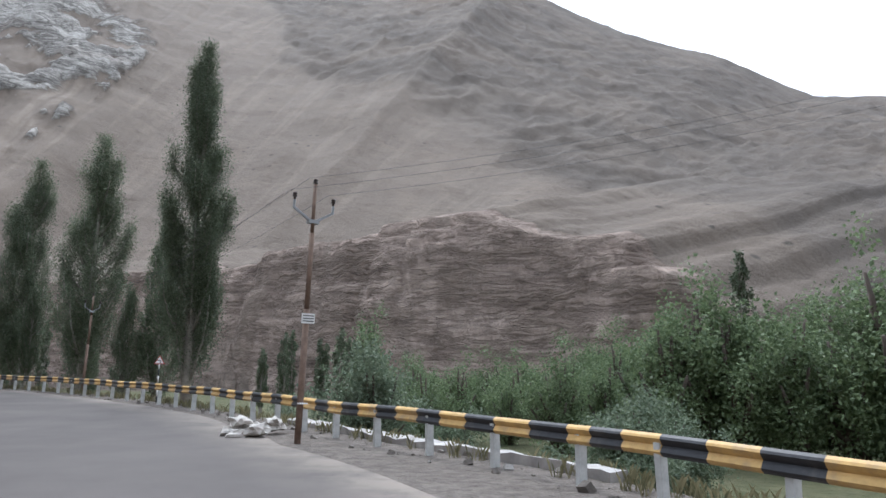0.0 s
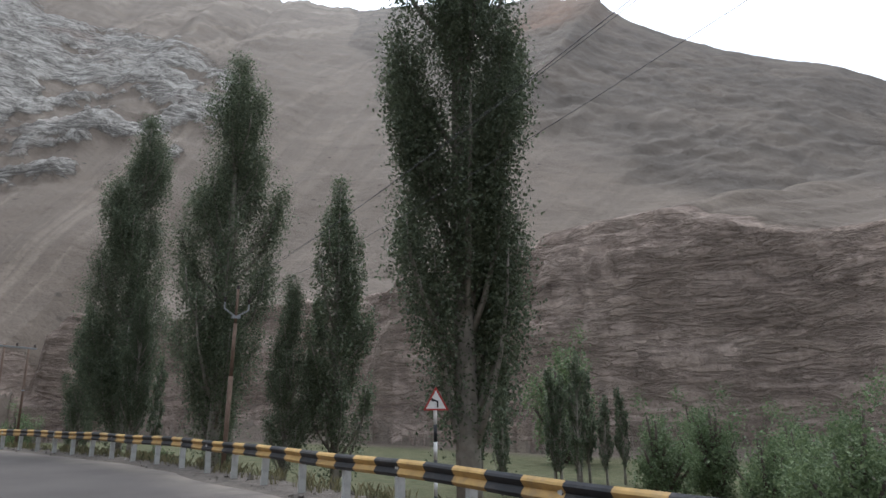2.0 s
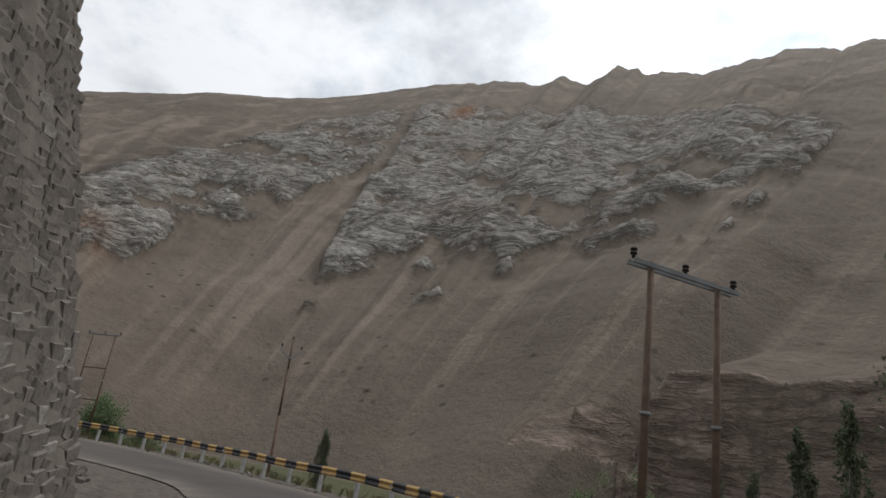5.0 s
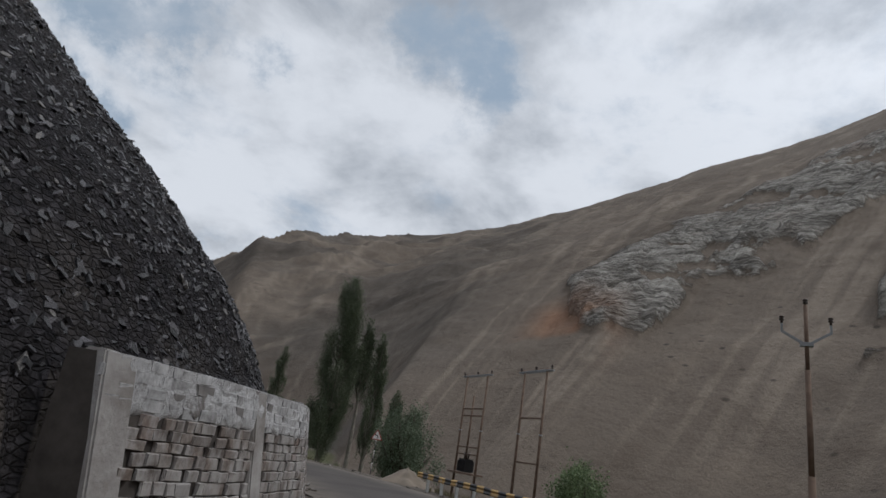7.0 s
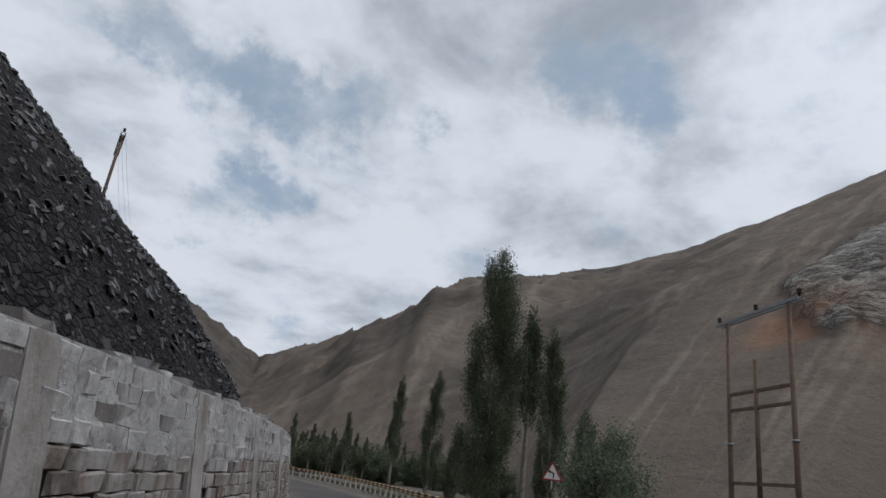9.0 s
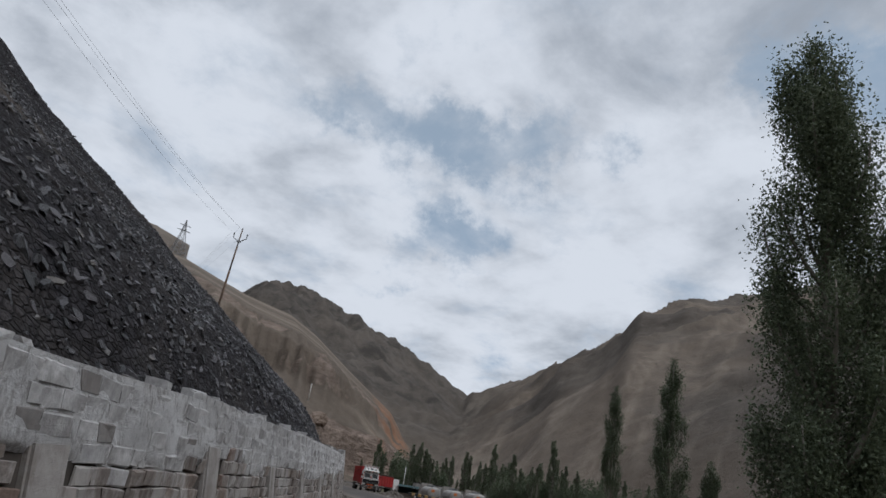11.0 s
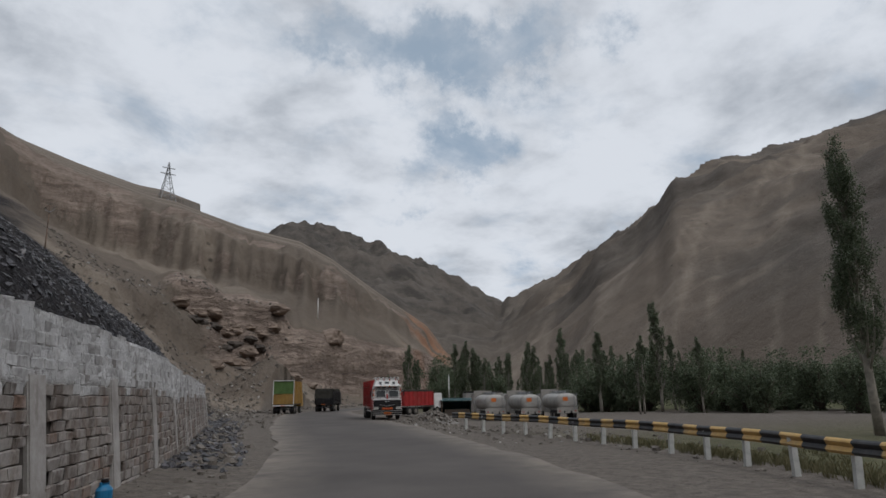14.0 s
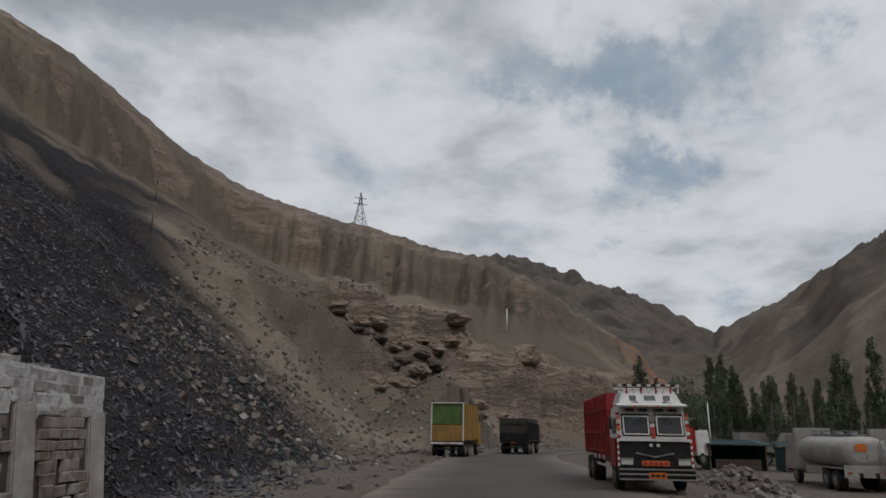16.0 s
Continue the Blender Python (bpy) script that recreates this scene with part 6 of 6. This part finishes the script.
def chassis(t, length, width, front=0.0):
    boxes("frame", M["truckblack"], t, (0.12, length, 0.25, -0.4, front - length / 2, 0.85), (0.12, length, 0.25, 0.4, front - length / 2, 0.85))


def facing(x, y, az):
    """A pose whose +y looks towards az degrees, on the ground."""
    return Matrix.Translation((x, y, height(x, y) + 0.03)) @ Matrix.Rotation(radians(az), 4, "Z")


def cab_shell(name, mat, parent, w, y0, y1, z0, z1, rake=0.12, top_in=0.1, bevel=0.06):
    bm = bmesh.new()
    zb, zt = z0, z1
    pts = [(-w / 2, y0, zb), (w / 2, y0, zb), (w / 2, y1, zb), (-w / 2, y1, zb),
           (-w / 2 + top_in, y0, zt), (w / 2 - top_in, y0, zt), (w / 2 - top_in, y1 - rake, zt), (-w / 2 + top_in, y1 - rake, zt)]
    v = [bm.verts.new(p) for p in pts]
    for f in ((3, 2, 1, 0), (4, 5, 6, 7), (0, 1, 5, 4), (1, 2, 6, 5), (2, 3, 7, 6), (3, 0, 4, 7)):
        bm.faces.new([v[k] for k in f])
    bmesh.ops.bevel(bm, geom=bm.edges[:], offset=bevel, segments=2, affect="EDGES")
    return part(name, bm, mat, parent)


def decorated_truck(x, y, az):
    """The red cargo truck with a white, ornamented cab over a black front."""
    t = thing("cargo_truck", facing(x, y, az))
    W = 2.55
    chassis(t, 8.6, W, -0.2)
    for wy in (-1.25, -6.3, -7.5):
        for wx in (-1.08, 1.08):
            wheel(t, wx, wy, 0.52, 0.30 if wy > -2 else 0.5)
    front = cab_shell("cab_front", M["truckblack"], t, W, -1.9, 0.0, 0.75, 1.75, 0.02, 0.02)
    cab = cab_shell("cab_upper", M["truckwhite"], t, W - 0.06, -1.9, -0.02, 1.75, 2.95, 0.22, 0.12)
    boxes("bumper", M["truckblack"], t, (W + 0.05, 0.2, 0.3, 0, 0.08, 0.62), bevel=0.03)
    for z in (0.45, 0.62, 0.78):
        boxes("bumper_bar", M["chrome"], t, (W + 0.02, 0.04, 0.05, 0, 0.2, z))
    for sx in (-1, 1):
        # windscreen halves with white surrounds
        boxes("screen_surround", M["truckblack"], t, (1.0, 0.03, 0.78, sx * 0.58, -0.10, 2.27, 10, 0, 0), bevel=0.012)
        boxes("windscreen", M["glass"], t, (0.78, 0.03, 0.56, sx * 0.58, -0.075, 2.26, 10, 0, 0), bevel=0.01)
        for d in ((0.88, 0.05, 0.045, sx * 0.58, -0.02, 1.95), (0.88, 0.05, 0.045, sx * 0.58, -0.12, 2.56), (0.045, 0.05, 0.62, sx * 0.58 - 0.43, -0.07, 2.26, 10, 0, 0), (0.045, 0.05, 0.62, sx * 0.58 + 0.43, -0.07, 2.26, 10, 0, 0)):
            boxes("screen_frame", M["truckwhite"], t, d)
        for k in range(9):
            boxes("chequer", (M["truckwhite"], M["redpaint"])[k % 2], t, (0.07, 0.03, 0.1, sx * (W / 2 - 0.02), 0.02, 0.92 + k * 0.1))
        boxes("wiper", M["blackpaint"], t, (0.42, 0.02, 0.025, sx * 0.5, -0.02, 2.42, 0, sx * 25, 0))
        boxes("headlamp", M["lamp"], t, (0.42, 0.06, 0.18, sx * 0.98, 0.02, 1.0), bevel=0.02)
        boxes("headlamp_bezel", M["chrome"], t, (0.46, 0.04, 0.04, sx * 0.98, 0.03, 1.12))
        boxes("side_window", M["glass"], t, (0.03, 0.75, 0.55, sx * (W / 2 - 0.075), -0.85, 2.25, 0, -sx * 5, 0))
        boxes("mirror", M["truckblack"], t, (0.1, 0.08, 0.4, sx * (W / 2 + 0.2), -0.05, 2.3))
        boxes("mirror_arm", M["chrome"], t, (0.3, 0.03, 0.03, sx * (W / 2 + 0.08), -0.08, 2.5))
        for k in range(7):
            boxes("ornament", (M["redpaint"], M["truckwhite"], M["orange"])[k % 3], t, (0.12, 0.03, 0.1, sx * (W / 2 - 0.08), -0.02 - 0.02 * k, 1.86 + k * 0.13))
        boxes("door", M["redpaint"], t, (0.03, 1.2, 1.0, sx * (W / 2 + 0.012), -0.95, 1.3), bevel=0.01)
    boxes("screen_pillar", M["redpaint"], t, (0.13, 0.05, 0.4, 0, -0.05, 2.0, 10, 0, 0))
    bm = bmesh.new()
    cyl(bm, 0.14, 0.05, 0, -0.08, 2.5, 80, 0, 0, 20)
    part("emblem", bm, M["chrome"], t)
    boxes("belt", M["truckwhite"], t, (W, 0.06, 0.09, 0, 0.01, 1.75), bevel=0.01)
    bm = bmesh.new()
    for k in range(5):
        box(bm, 0.34 - 0.05 * k, 0.03, 0.05, -0.17 - 0.1 * k, 0.02, 1.22 + 0.02 * k, 0, 12, 0)
        box(bm, 0.34 - 0.05 * k, 0.03, 0.05, 0.17 + 0.1 * k, 0.02, 1.22 + 0.02 * k, 0, -12, 0)
    part("wing_badge", bm, M["chrome"], t)
    for sx in (-0.12, 0.12):
        boxes("badge", M["truckwhite"], t, (0.1, 0.02, 0.09, sx, 0.02, 1.58))
    boxes("name_board", M["orange"], t, (0.95, 0.04, 0.18, 0, 0.03, 0.97), bevel=0.01)
    for k in range(5):
        boxes("name_bar", M["redpaint"], t, (0.12, 0.02, 0.1, -0.36 + 0.18 * k, 0.055, 0.97))
    boxes("lower_plate", M["orange"], t, (0.6, 0.03, 0.2, 0, 0.23, 0.58))
    for k in range(3):
        boxes("plate_bar", M["blackpaint"], t, (0.13, 0.012, 0.08, -0.17 + 0.17 * k, 0.25, 0.58))
    # the raised, rounded crown over the screen with its small openings and railing
    crown = cab_shell("crown", M["truckwhite"], t, W - 0.3, -1.7, -0.15, 2.95, 3.5, 0.25, 0.2)
    for sx in (-0.68, 0, 0.68):
        boxes("crown_light", M["glass"], t, (0.4, 0.04, 0.2, sx, -0.28, 3.2, 24, 0, -sx * 12))
        boxes("crown_trim", M["blackpaint"], t, (0.5, 0.03, 0.03, sx, -0.22, 3.06, 0, 0, -sx * 12))
    boxes("visor", M["truckwhite"], t, (W - 0.1, 0.3, 0.06, 0, -0.08, 2.95, -12, 0, 0), bevel=0.01)
    for sx in (-0.62, -0.2, 0.2, 0.62):
        boxes("marker_lamp", M["orange"], t, (0.09, 0.06, 0.06, sx, 0.06, 2.9))
    for k in range(13):
        boxes("roof_stud", (M["truckwhite"], M["blackpaint"])[k % 2], t, (0.13, 0.07, 0.07, -1.02 + 0.17 * k, -0.30, 3.66))
    for sx in (-0.75, -0.28, 0.28, 0.75):
        boxes("visor_window", M["blackpaint"], t, (0.3, 0.03, 0.1, sx, -0.13, 2.78, 14, 0, 0), bevel=0.01)
        boxes("visor_rosette", M["redpaint"], t, (0.07, 0.03, 0.07, sx + 0.2, -0.12, 2.78, 14, 45, 0))
    for d in ((W - 0.4, 0.04, 0.04, 0, -0.35, 3.62), (0.04, 1.3, 0.04, -1.05, -1.0, 3.62), (0.04, 1.3, 0.04, 1.05, -1.0, 3.62), (W - 0.4, 0.04, 0.04, 0, -1.65, 3.62)):
        boxes("roof_rail", M["truckwhite"], t, d)
    for k in range(9):
        boxes("rail_post", M["redpaint"] if k % 2 else M["truckwhite"], t, (0.05, 0.05, 0.26, -1.04 + 0.26 * k, -0.35, 3.5))
    # cargo body with ribs and side boards
    body = boxes("cargo_body", M["truckred"], t, (2.6, 6.6, 2.35, 0, -5.4, 2.3), bevel=0.03)
    for sx in (-1, 1):
        for k in range(9):
            boxes("rib", M["truckred"], t, (0.07, 0.09, 2.3, sx * 1.33, -2.3 - 0.76 * k, 2.3))
        for z in (1.3, 2.0, 2.9):
            boxes("side_rail", M["truckred"], t, (0.06, 6.55, 0.07, sx * 1.325, -5.4, z))
        boxes("underrun_rail", M["truckwhite"], t, (0.05, 3.6, 0.1, sx * 1.2, -3.8, 0.75))
        for k in range(6):
            boxes("side_stripe", M["truckwhite"] if k % 2 else M["redpaint"], t, (0.02, 0.35, 0.16, sx * 1.32, -2.4 - 0.6 * k, 1.05))
    return tagged(t, "red cargo truck with white ornamented cab standing on the road", "truck", "trucks at the road")


decorated_truck(-161.8, -47.0, 332)


def rear_truck(x, y, az, bodym, tail, W, H, L, label, tarp=None, dz=0.0):
    """A truck seen from behind: a high body with a frame, tailboard, mudguards and lamps."""
    t = thing("dump_truck", facing(x, y, az))
    chassis(t, L + 1.5, W, L + 1.6)
    for wy in (0.9, 2.1, L + 0.6):
        for wx in (-W / 2 + 0.3, W / 2 - 0.3):
            wheel(t, wx, wy, 0.55, 0.55 if wy < 3 else 0.3)
    z0 = 1.25
    boxes("floor_beam", M["truckblack"], t, (W, L, 0.18, 0, L / 2, z0))
    for sx in (-1, 1):
        boxes("side_board", bodym, t, (0.08, L, H - z0 - 0.1, sx * (W / 2 - 0.04), L / 2, (H + z0) / 2))
        for k in range(6):
            boxes("rib", bodym, t, (0.08, 0.1, H - z0 - 0.1, sx * (W / 2 + 0.03), 0.3 + k * (L - 0.5) / 5, (H + z0) / 2))
        boxes("corner_post", M["truckwhite"] if tarp else bodym, t, (0.09, 0.09, H - z0, sx * (W / 2 - 0.05), -0.02, (H + z0) / 2))
        boxes("tail_lamp", M["redpaint"], t, (0.18, 0.05, 0.1, sx * (W / 2 - 0.35), -0.08, 1.02))
        boxes("mud_flap", M["blackpaint"], t, (0.5, 0.02, 0.45, sx * (W / 2 - 0.35), 0.15, 0.55))
    mid = z0 + (H - z0) * 0.42
    boxes("tailboard", tail, t, (W - 0.15, 0.08, mid - z0, 0, -0.02, (mid + z0) / 2), bevel=0.01)
    for k in range(7):
        boxes("tail_rib", tail, t, (0.07, 0.05, mid - z0 - 0.06, -W / 2 + 0.25 + k * (W - 0.5) / 6, -0.08, (mid + z0) / 2))
    if tarp:
        boxes("tarpaulin", tarp, t, (W - 0.2, 0.04, H - mid - 0.12, 0, 0.05, (H + mid) / 2))
        boxes("top_bar", M["truckwhite"], t, (W, 0.09, 0.09, 0, -0.02, H))
        boxes("load_cover", bodym, t, (W - 0.15, L - 0.1, 0.06, 0, L / 2, H - 0.12))
    else:
        bm = bmesh.new()
        box(bm, W + 0.04, L, 0.5, 0, L / 2, H + 0.12)
        box(bm, W - 0.1, 0.06, H - mid, 0, 0.02, (H + mid) / 2)
        bmesh.ops.bevel(bm, geom=bm.edges[:], offset=0.12, segments=2, affect="EDGES")
        part("tarpaulin", bm, M["tarpdark"], t, "sagging dark tarpaulin")
    boxes("rear_beam", M["truckwhite"] if tarp else M["truckblack"], t, (W - 0.05, 0.1, 0.16, 0, -0.08, 1.08), bevel=0.01)
    for k in range(3):
        boxes("plate_bar", M["orange"], t, (0.14, 0.02, 0.08, -0.18 + 0.18 * k, -0.14, 1.08))
    boxes("underrun_bar", M["truckblack"], t, (W - 0.2, 0.08, 0.12, 0, 0.0, 0.62))
    cab_shell("cab", bodym if tarp else M["truckblack"], t, W - 0.1, L + 0.2, L + 2.0, 0.9, 2.9)
    return tagged(t, label, "truck", "trucks at the road")


rear_truck(-167.4, -78.2, 143, M["bodyyellow"], M["bodyyellow"], 2.75, 4.25, 6.0, "yellow dump truck with green tarpaulin seen from behind", M["tarpgreen"])
rear_truck(-177.3, -85.0, 139, M["truckblack"], M["truckblack"], 2.75, 2.95, 5.5, "dark truck with a sagging tarpaulin over its load")


def tanker(label):
    """A fuel tanker seen from behind: a long oval tank with a catwalk, a dished end and a cab."""
    t = thing("tanker_truck")
    chassis(t, 9.0, 2.5, 8.6)
    for wy in (1.0, 2.25, 7.2):
        for wx in (-0.98, 0.98):
            wheel(t, wx, wy, 0.52, 0.5 if wy < 3 else 0.3)
    bm = bmesh.new()
    n, ys = 28, [(-0.22, 0.55), (-0.12, 0.86), (0.0, 1.0), (0.35, 1.0), (2.0, 1.0), (4.0, 1.0), (6.0, 1.0), (6.1, 0.9)]
    rings = []
    for y, f in ys:
        rings.append([bm.verts.new((math.copysign(abs(math.cos(a)) ** 0.8, math.cos(a)) * 1.22 * f, y, 2.0 + math.copysign(abs(math.sin(a)) ** 0.85, math.sin(a)) * 0.86 * f)) for a in np.linspace(0, 2 * math.pi, n, endpoint=False)])
    for a, b in zip(rings[:-1], rings[1:]):
        for k in range(n):
            bm.faces.new((a[k], a[(k + 1) % n], b[(k + 1) % n], b[k]))
    bm.faces.new(rings[0][::-1])
    bm.faces.new(rings[-1])
    bmesh.ops.recalc_face_normals(bm, faces=bm.faces)
    for f in bm.faces:
        f.smooth = len(f.verts) == 4
    part("tank", bm, M["tankgrey"], t)
    for y in (0.3, 2.0, 4.0, 5.8):
        bm = bmesh.new()
        cyl(bm, 1.0, 0.08, 0, 0, 0, 90, 0, 0, 28)
        for v in bm.verts:
            v.co = Vector((v.co.x * 1.245, v.co.y + y, v.co.z * 0.885 + 2.0))
        part("tank_band", bm, M["steel"], t)
    boxes("hazard_panel", M["orange"], t, (0.55, 0.02, 0.4, -0.2, -0.235, 2.25))
    boxes("rear_plate", M["dustywhite"], t, (0.42, 0.02, 0.3, 0.25, -0.235, 1.75))
    boxes("catwalk", M["steel"], t, (0.8, 5.6, 0.06, 0, 2.9, 2.93))
    for sx in (-0.4, 0.4):
        boxes("catwalk_rail", M["steel"], t, (0.04, 5.6, 0.04, sx, 2.9, 3.15))
        boxes("mud_guard", M["dustywhite"], t, (0.5, 2.6, 0.06, sx * 2.4, 1.6, 1.15), bevel=0.01)
        boxes("tail_lamp", M["redpaint"], t, (0.2, 0.05, 0.1, sx * 2.2, -0.2, 0.95))
        boxes("hose_box", M["tankgrey"], t, (0.3, 2.4, 0.4, sx * 2.6, 4.0, 0.95))
    for y in (1.0, 2.9, 4.8):
        bm = bmesh.new()
        cyl(bm, 0.28, 0.2, 0, y, 3.0)
        part("hatch", bm, M["steel"], t)
    boxes("rear_bumper", M["dustywhite"], t, (2.4, 0.1, 0.15, 0, -0.25, 0.8), (2.3, 0.06, 0.5, 0, -0.15, 1.1))
    boxes("ladder", M["steel"], t, (0.04, 0.04, 1.9, 0.75, -0.3, 2.0), (0.04, 0.04, 1.9, 1.05, -0.3, 2.0), *[(0.3, 0.03, 0.03, 0.9, -0.3, 1.2 + 0.3 * k) for k in range(6)])
    cab_shell("cab", M["dustywhite"], t, 2.4, 6.7, 8.7, 0.8, 2.9)
    boxes("roof_board", M["dustywhite"], t, (2.2, 0.3, 0.5, 0, 6.9, 3.1), bevel=0.02)
    return tagged(t, label, "tanker truck", "parked tankers")


tk = tanker("grey fuel tanker truck parked in the dusty yard")
for i, (x, y, az) in enumerate(((-180.8, -52.8, 148), (-183.2, -49.6, 147), (-185.6, -46.4, 146))):
    m = facing(x, y, az)
    if i == 0:
        tk.matrix_basis = m
    else:
        copy_thing(tk, m)


def box_truck(x, y, az, mats, label):
    t = thing("cargo_truck", facing(x, y, az))
    chassis(t, 8, 2.5, 8)
    for wy in (1.2, 2.4, 7.0):
        for wx in (-1.0, 1.0):
            wheel(t, wx, wy, 0.52, 0.45)
    boxes("cargo_body", mats[0], t, (2.5, 6.2, 1.9, 0, 3.1, 2.15), bevel=0.03)
    for k in range(8):
        for sx in (-1, 1):
            boxes("rib", mats[0], t, (0.07, 0.09, 1.9, sx * 1.28, 0.2 + k * 0.82, 2.15))
    boxes("load_cover", mats[1], t, (2.4, 6.0, 0.35, 0, 3.1, 3.2), bevel=0.1)
    cab_shell("cab", mats[2], t, 2.4, 6.4, 8.3, 0.8, 2.9)
    return tagged(t, label, "truck", "trucks at the road")


box_truck(-181.5, -72.5, 100, (M["truckred"], M["tarpdark"], M["truckwhite"]), "red cargo truck parked at the edge of the yard")
box_truck(-200.5, -80.0, 60, (M["tankgrey"], M["tarpdark"], M["truckwhite"]), "dusty grey cargo truck parked near the sheds")


def shed(x, y, az, w, d, h, mat, label):
    t = thing("roadside_shed", facing(x, y, az))
    for sx in (-1, 1):
        for sy in (0, 1):
            boxes("post", M["poleiron"], t, (0.1, 0.1, h, sx * w / 2, sy * d, h / 2))
    boxes("wall", mat, t, (w, 0.05, h * 0.92, 0, d, h * 0.46), (0.05, d, h * 0.92, -w / 2, d / 2, h * 0.46), (0.05, d, h * 0.92, w / 2, d / 2, h * 0.46))
    boxes("counter", M["darkbark"], t, (w * 0.8, 0.4, 0.9, 0, 0.2, 0.45))
    bm = bmesh.new()
    box(bm, w + 0.6, d + 0.8, 0.05, 0, d / 2 - 0.2, h + 0.08, 5, 0, 0)
    roof = part("roof", bm, mat, t)
    for k in range(int(w / 0.25)):
        boxes("roof_rib", mat, roof, (0.05, d + 0.8, 0.04, -w / 2 + k * 0.25, d / 2 - 0.2, h + 0.12, 5, 0, 0))
    return tagged(t, label, "shed", "yard sheds")


shed(-191.5, -71.5, 150, 4.6, 3.0, 2.2, M["shedteal"], "teal sheet-metal roadside stall with an open front")
shed(-196.5, -68.5, 145, 4.0, 3.0, 2.1, M["shedteal"], "teal sheet-metal roadside stall with an open front")
t = thing("white_pole", Matrix.Translation((-198.7, -81.7, height(-198.7, -81.7))))
cyls("shaft", M["whitepaint"], t, (0.06, 6.2, 0, 0, 3.0))
cyls("pole_cap", M["steel"], t, (0.09, 0.12, 0, 0, 6.1))
tagged(t, "thin white pole beside the sheds", "pole")
t = thing("white_pole", Matrix.Translation((-210, -146, height(-210, -146) - 0.3)))
cyls("shaft", M["whitepaint"], t, (0.12, 5.4, 0, 0, 2.7))
cyls("pole_cap", M["steel"], t, (0.16, 0.15, 0, 0, 5.4))
tagged(t, "white marker pole standing on the slope", "pole")


# ---- boulders and dark rock ledges on the slopes ----
def boulder(x, y, r, seed, mat, squash=0.6, label="brown layered boulder lying on the slope", dz=0.0):
    bm = bmesh.new()
    bmesh.ops.create_icosphere(bm, subdivisions=3, radius=1)
    for v in bm.verts:
        n = noise.noise(v.co * 1.3 + Vector((seed * 3.1, 0, 0))) * 0.45 + noise.noise(v.co * 3.5 + Vector((0, seed, 0))) * 0.18
        lay = round((v.co.z) * 4) / 4
        q = v.co * (1 + n)
        v.co = Vector((q.x * r, q.y * r * 0.8, (q.z * 0.4 + lay * 0.6) * r * squash))
    ob = part("boulder", bm, mat)
    ob.matrix_world = Matrix.Translation((x, y, height(x, y) + r * squash * 0.15 + dz)) @ Matrix.Rotation(seed * 1.3, 4, "Z")
    return tagged(ob, label, "boulder", "boulders on the slope")


k = Mat("layered_rock", 0.95, 0.15)
c_ = k.mix(k.ramp(k.noise(1.2, 6, 0.65, (0.2, 0.2, 1.6)), 0.35, 0.65), (0.13, 0.099, 0.08), (0.30, 0.235, 0.19))
k.colour(c_).bump(k.noise(2.0, 6, 0.7, (0.3, 0.3, 1.5)), 0.8, 0.2)
M["ledge"] = k.m
# stained rock, coloured near black so it carries the overhang's shade
k = Mat("hollow_shade_rock", 0.9, 0.2)
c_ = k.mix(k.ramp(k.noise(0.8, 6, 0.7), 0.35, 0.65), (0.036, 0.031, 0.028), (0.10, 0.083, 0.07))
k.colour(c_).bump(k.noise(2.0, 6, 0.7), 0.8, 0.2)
M["shaderock"] = k.m
boulder(-207.9, -135.5, 3.8, 1, M["ledge"], dz=-1.0)
boulder(-182.5, -123.8, 1.6, 2, M["ledge"])
boulder(-173.6, -118.0, 1.8, 3, M["ledge"])

rb = random.Random(23)
for k in range(10):      # a ledge of broken blocks over dark stained rock that gives the hollow its shade
    a, u = radians(155.4 + 1.15 * k + rb.uniform(-0.3, 0.3)), k / 9
    q = 122 - 8 * u + rb.uniform(-0.6, 0.6)
    boulder(CLX - math.sin(a) * q, CLY + math.cos(a) * q, rb.uniform(1.5, 2.5), 10 + k, M["ledge"], 0.5, "brown layered block of the broken rock ledge", -0.3)
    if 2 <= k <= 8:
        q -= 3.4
        boulder(CLX - math.sin(a) * q, CLY + math.cos(a) * q, rb.uniform(1.5, 2.1), 30 + k, M["shaderock"], 0.5, "dark stained rock, blackened for the shade under the ledge", -0.5)
for k in range(9):       # the same over the scree cones
    a, u = radians(152.6 + 1.0 * k + rb.uniform(-0.3, 0.3)), k / 8
    q = 116.5 - 6 * u + rb.uniform(-0.6, 0.6)
    boulder(CLX - math.sin(a) * q, CLY + math.cos(a) * q, rb.uniform(1.3, 2.3), 50 + k, M["ledge"], 0.5, "brown layered block of the broken rock ledge", -0.2)
    # black blocks put in as the shadow below this lower ledge
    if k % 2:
        boulder(CLX - math.sin(a) * (q - 2.6), CLY + math.cos(a) * (q - 2.6), rb.uniform(1.0, 1.5), 70 + k, M["shaderock"], 0.45, "dark stained rock, blackened for the shade under the ledge", -0.4)
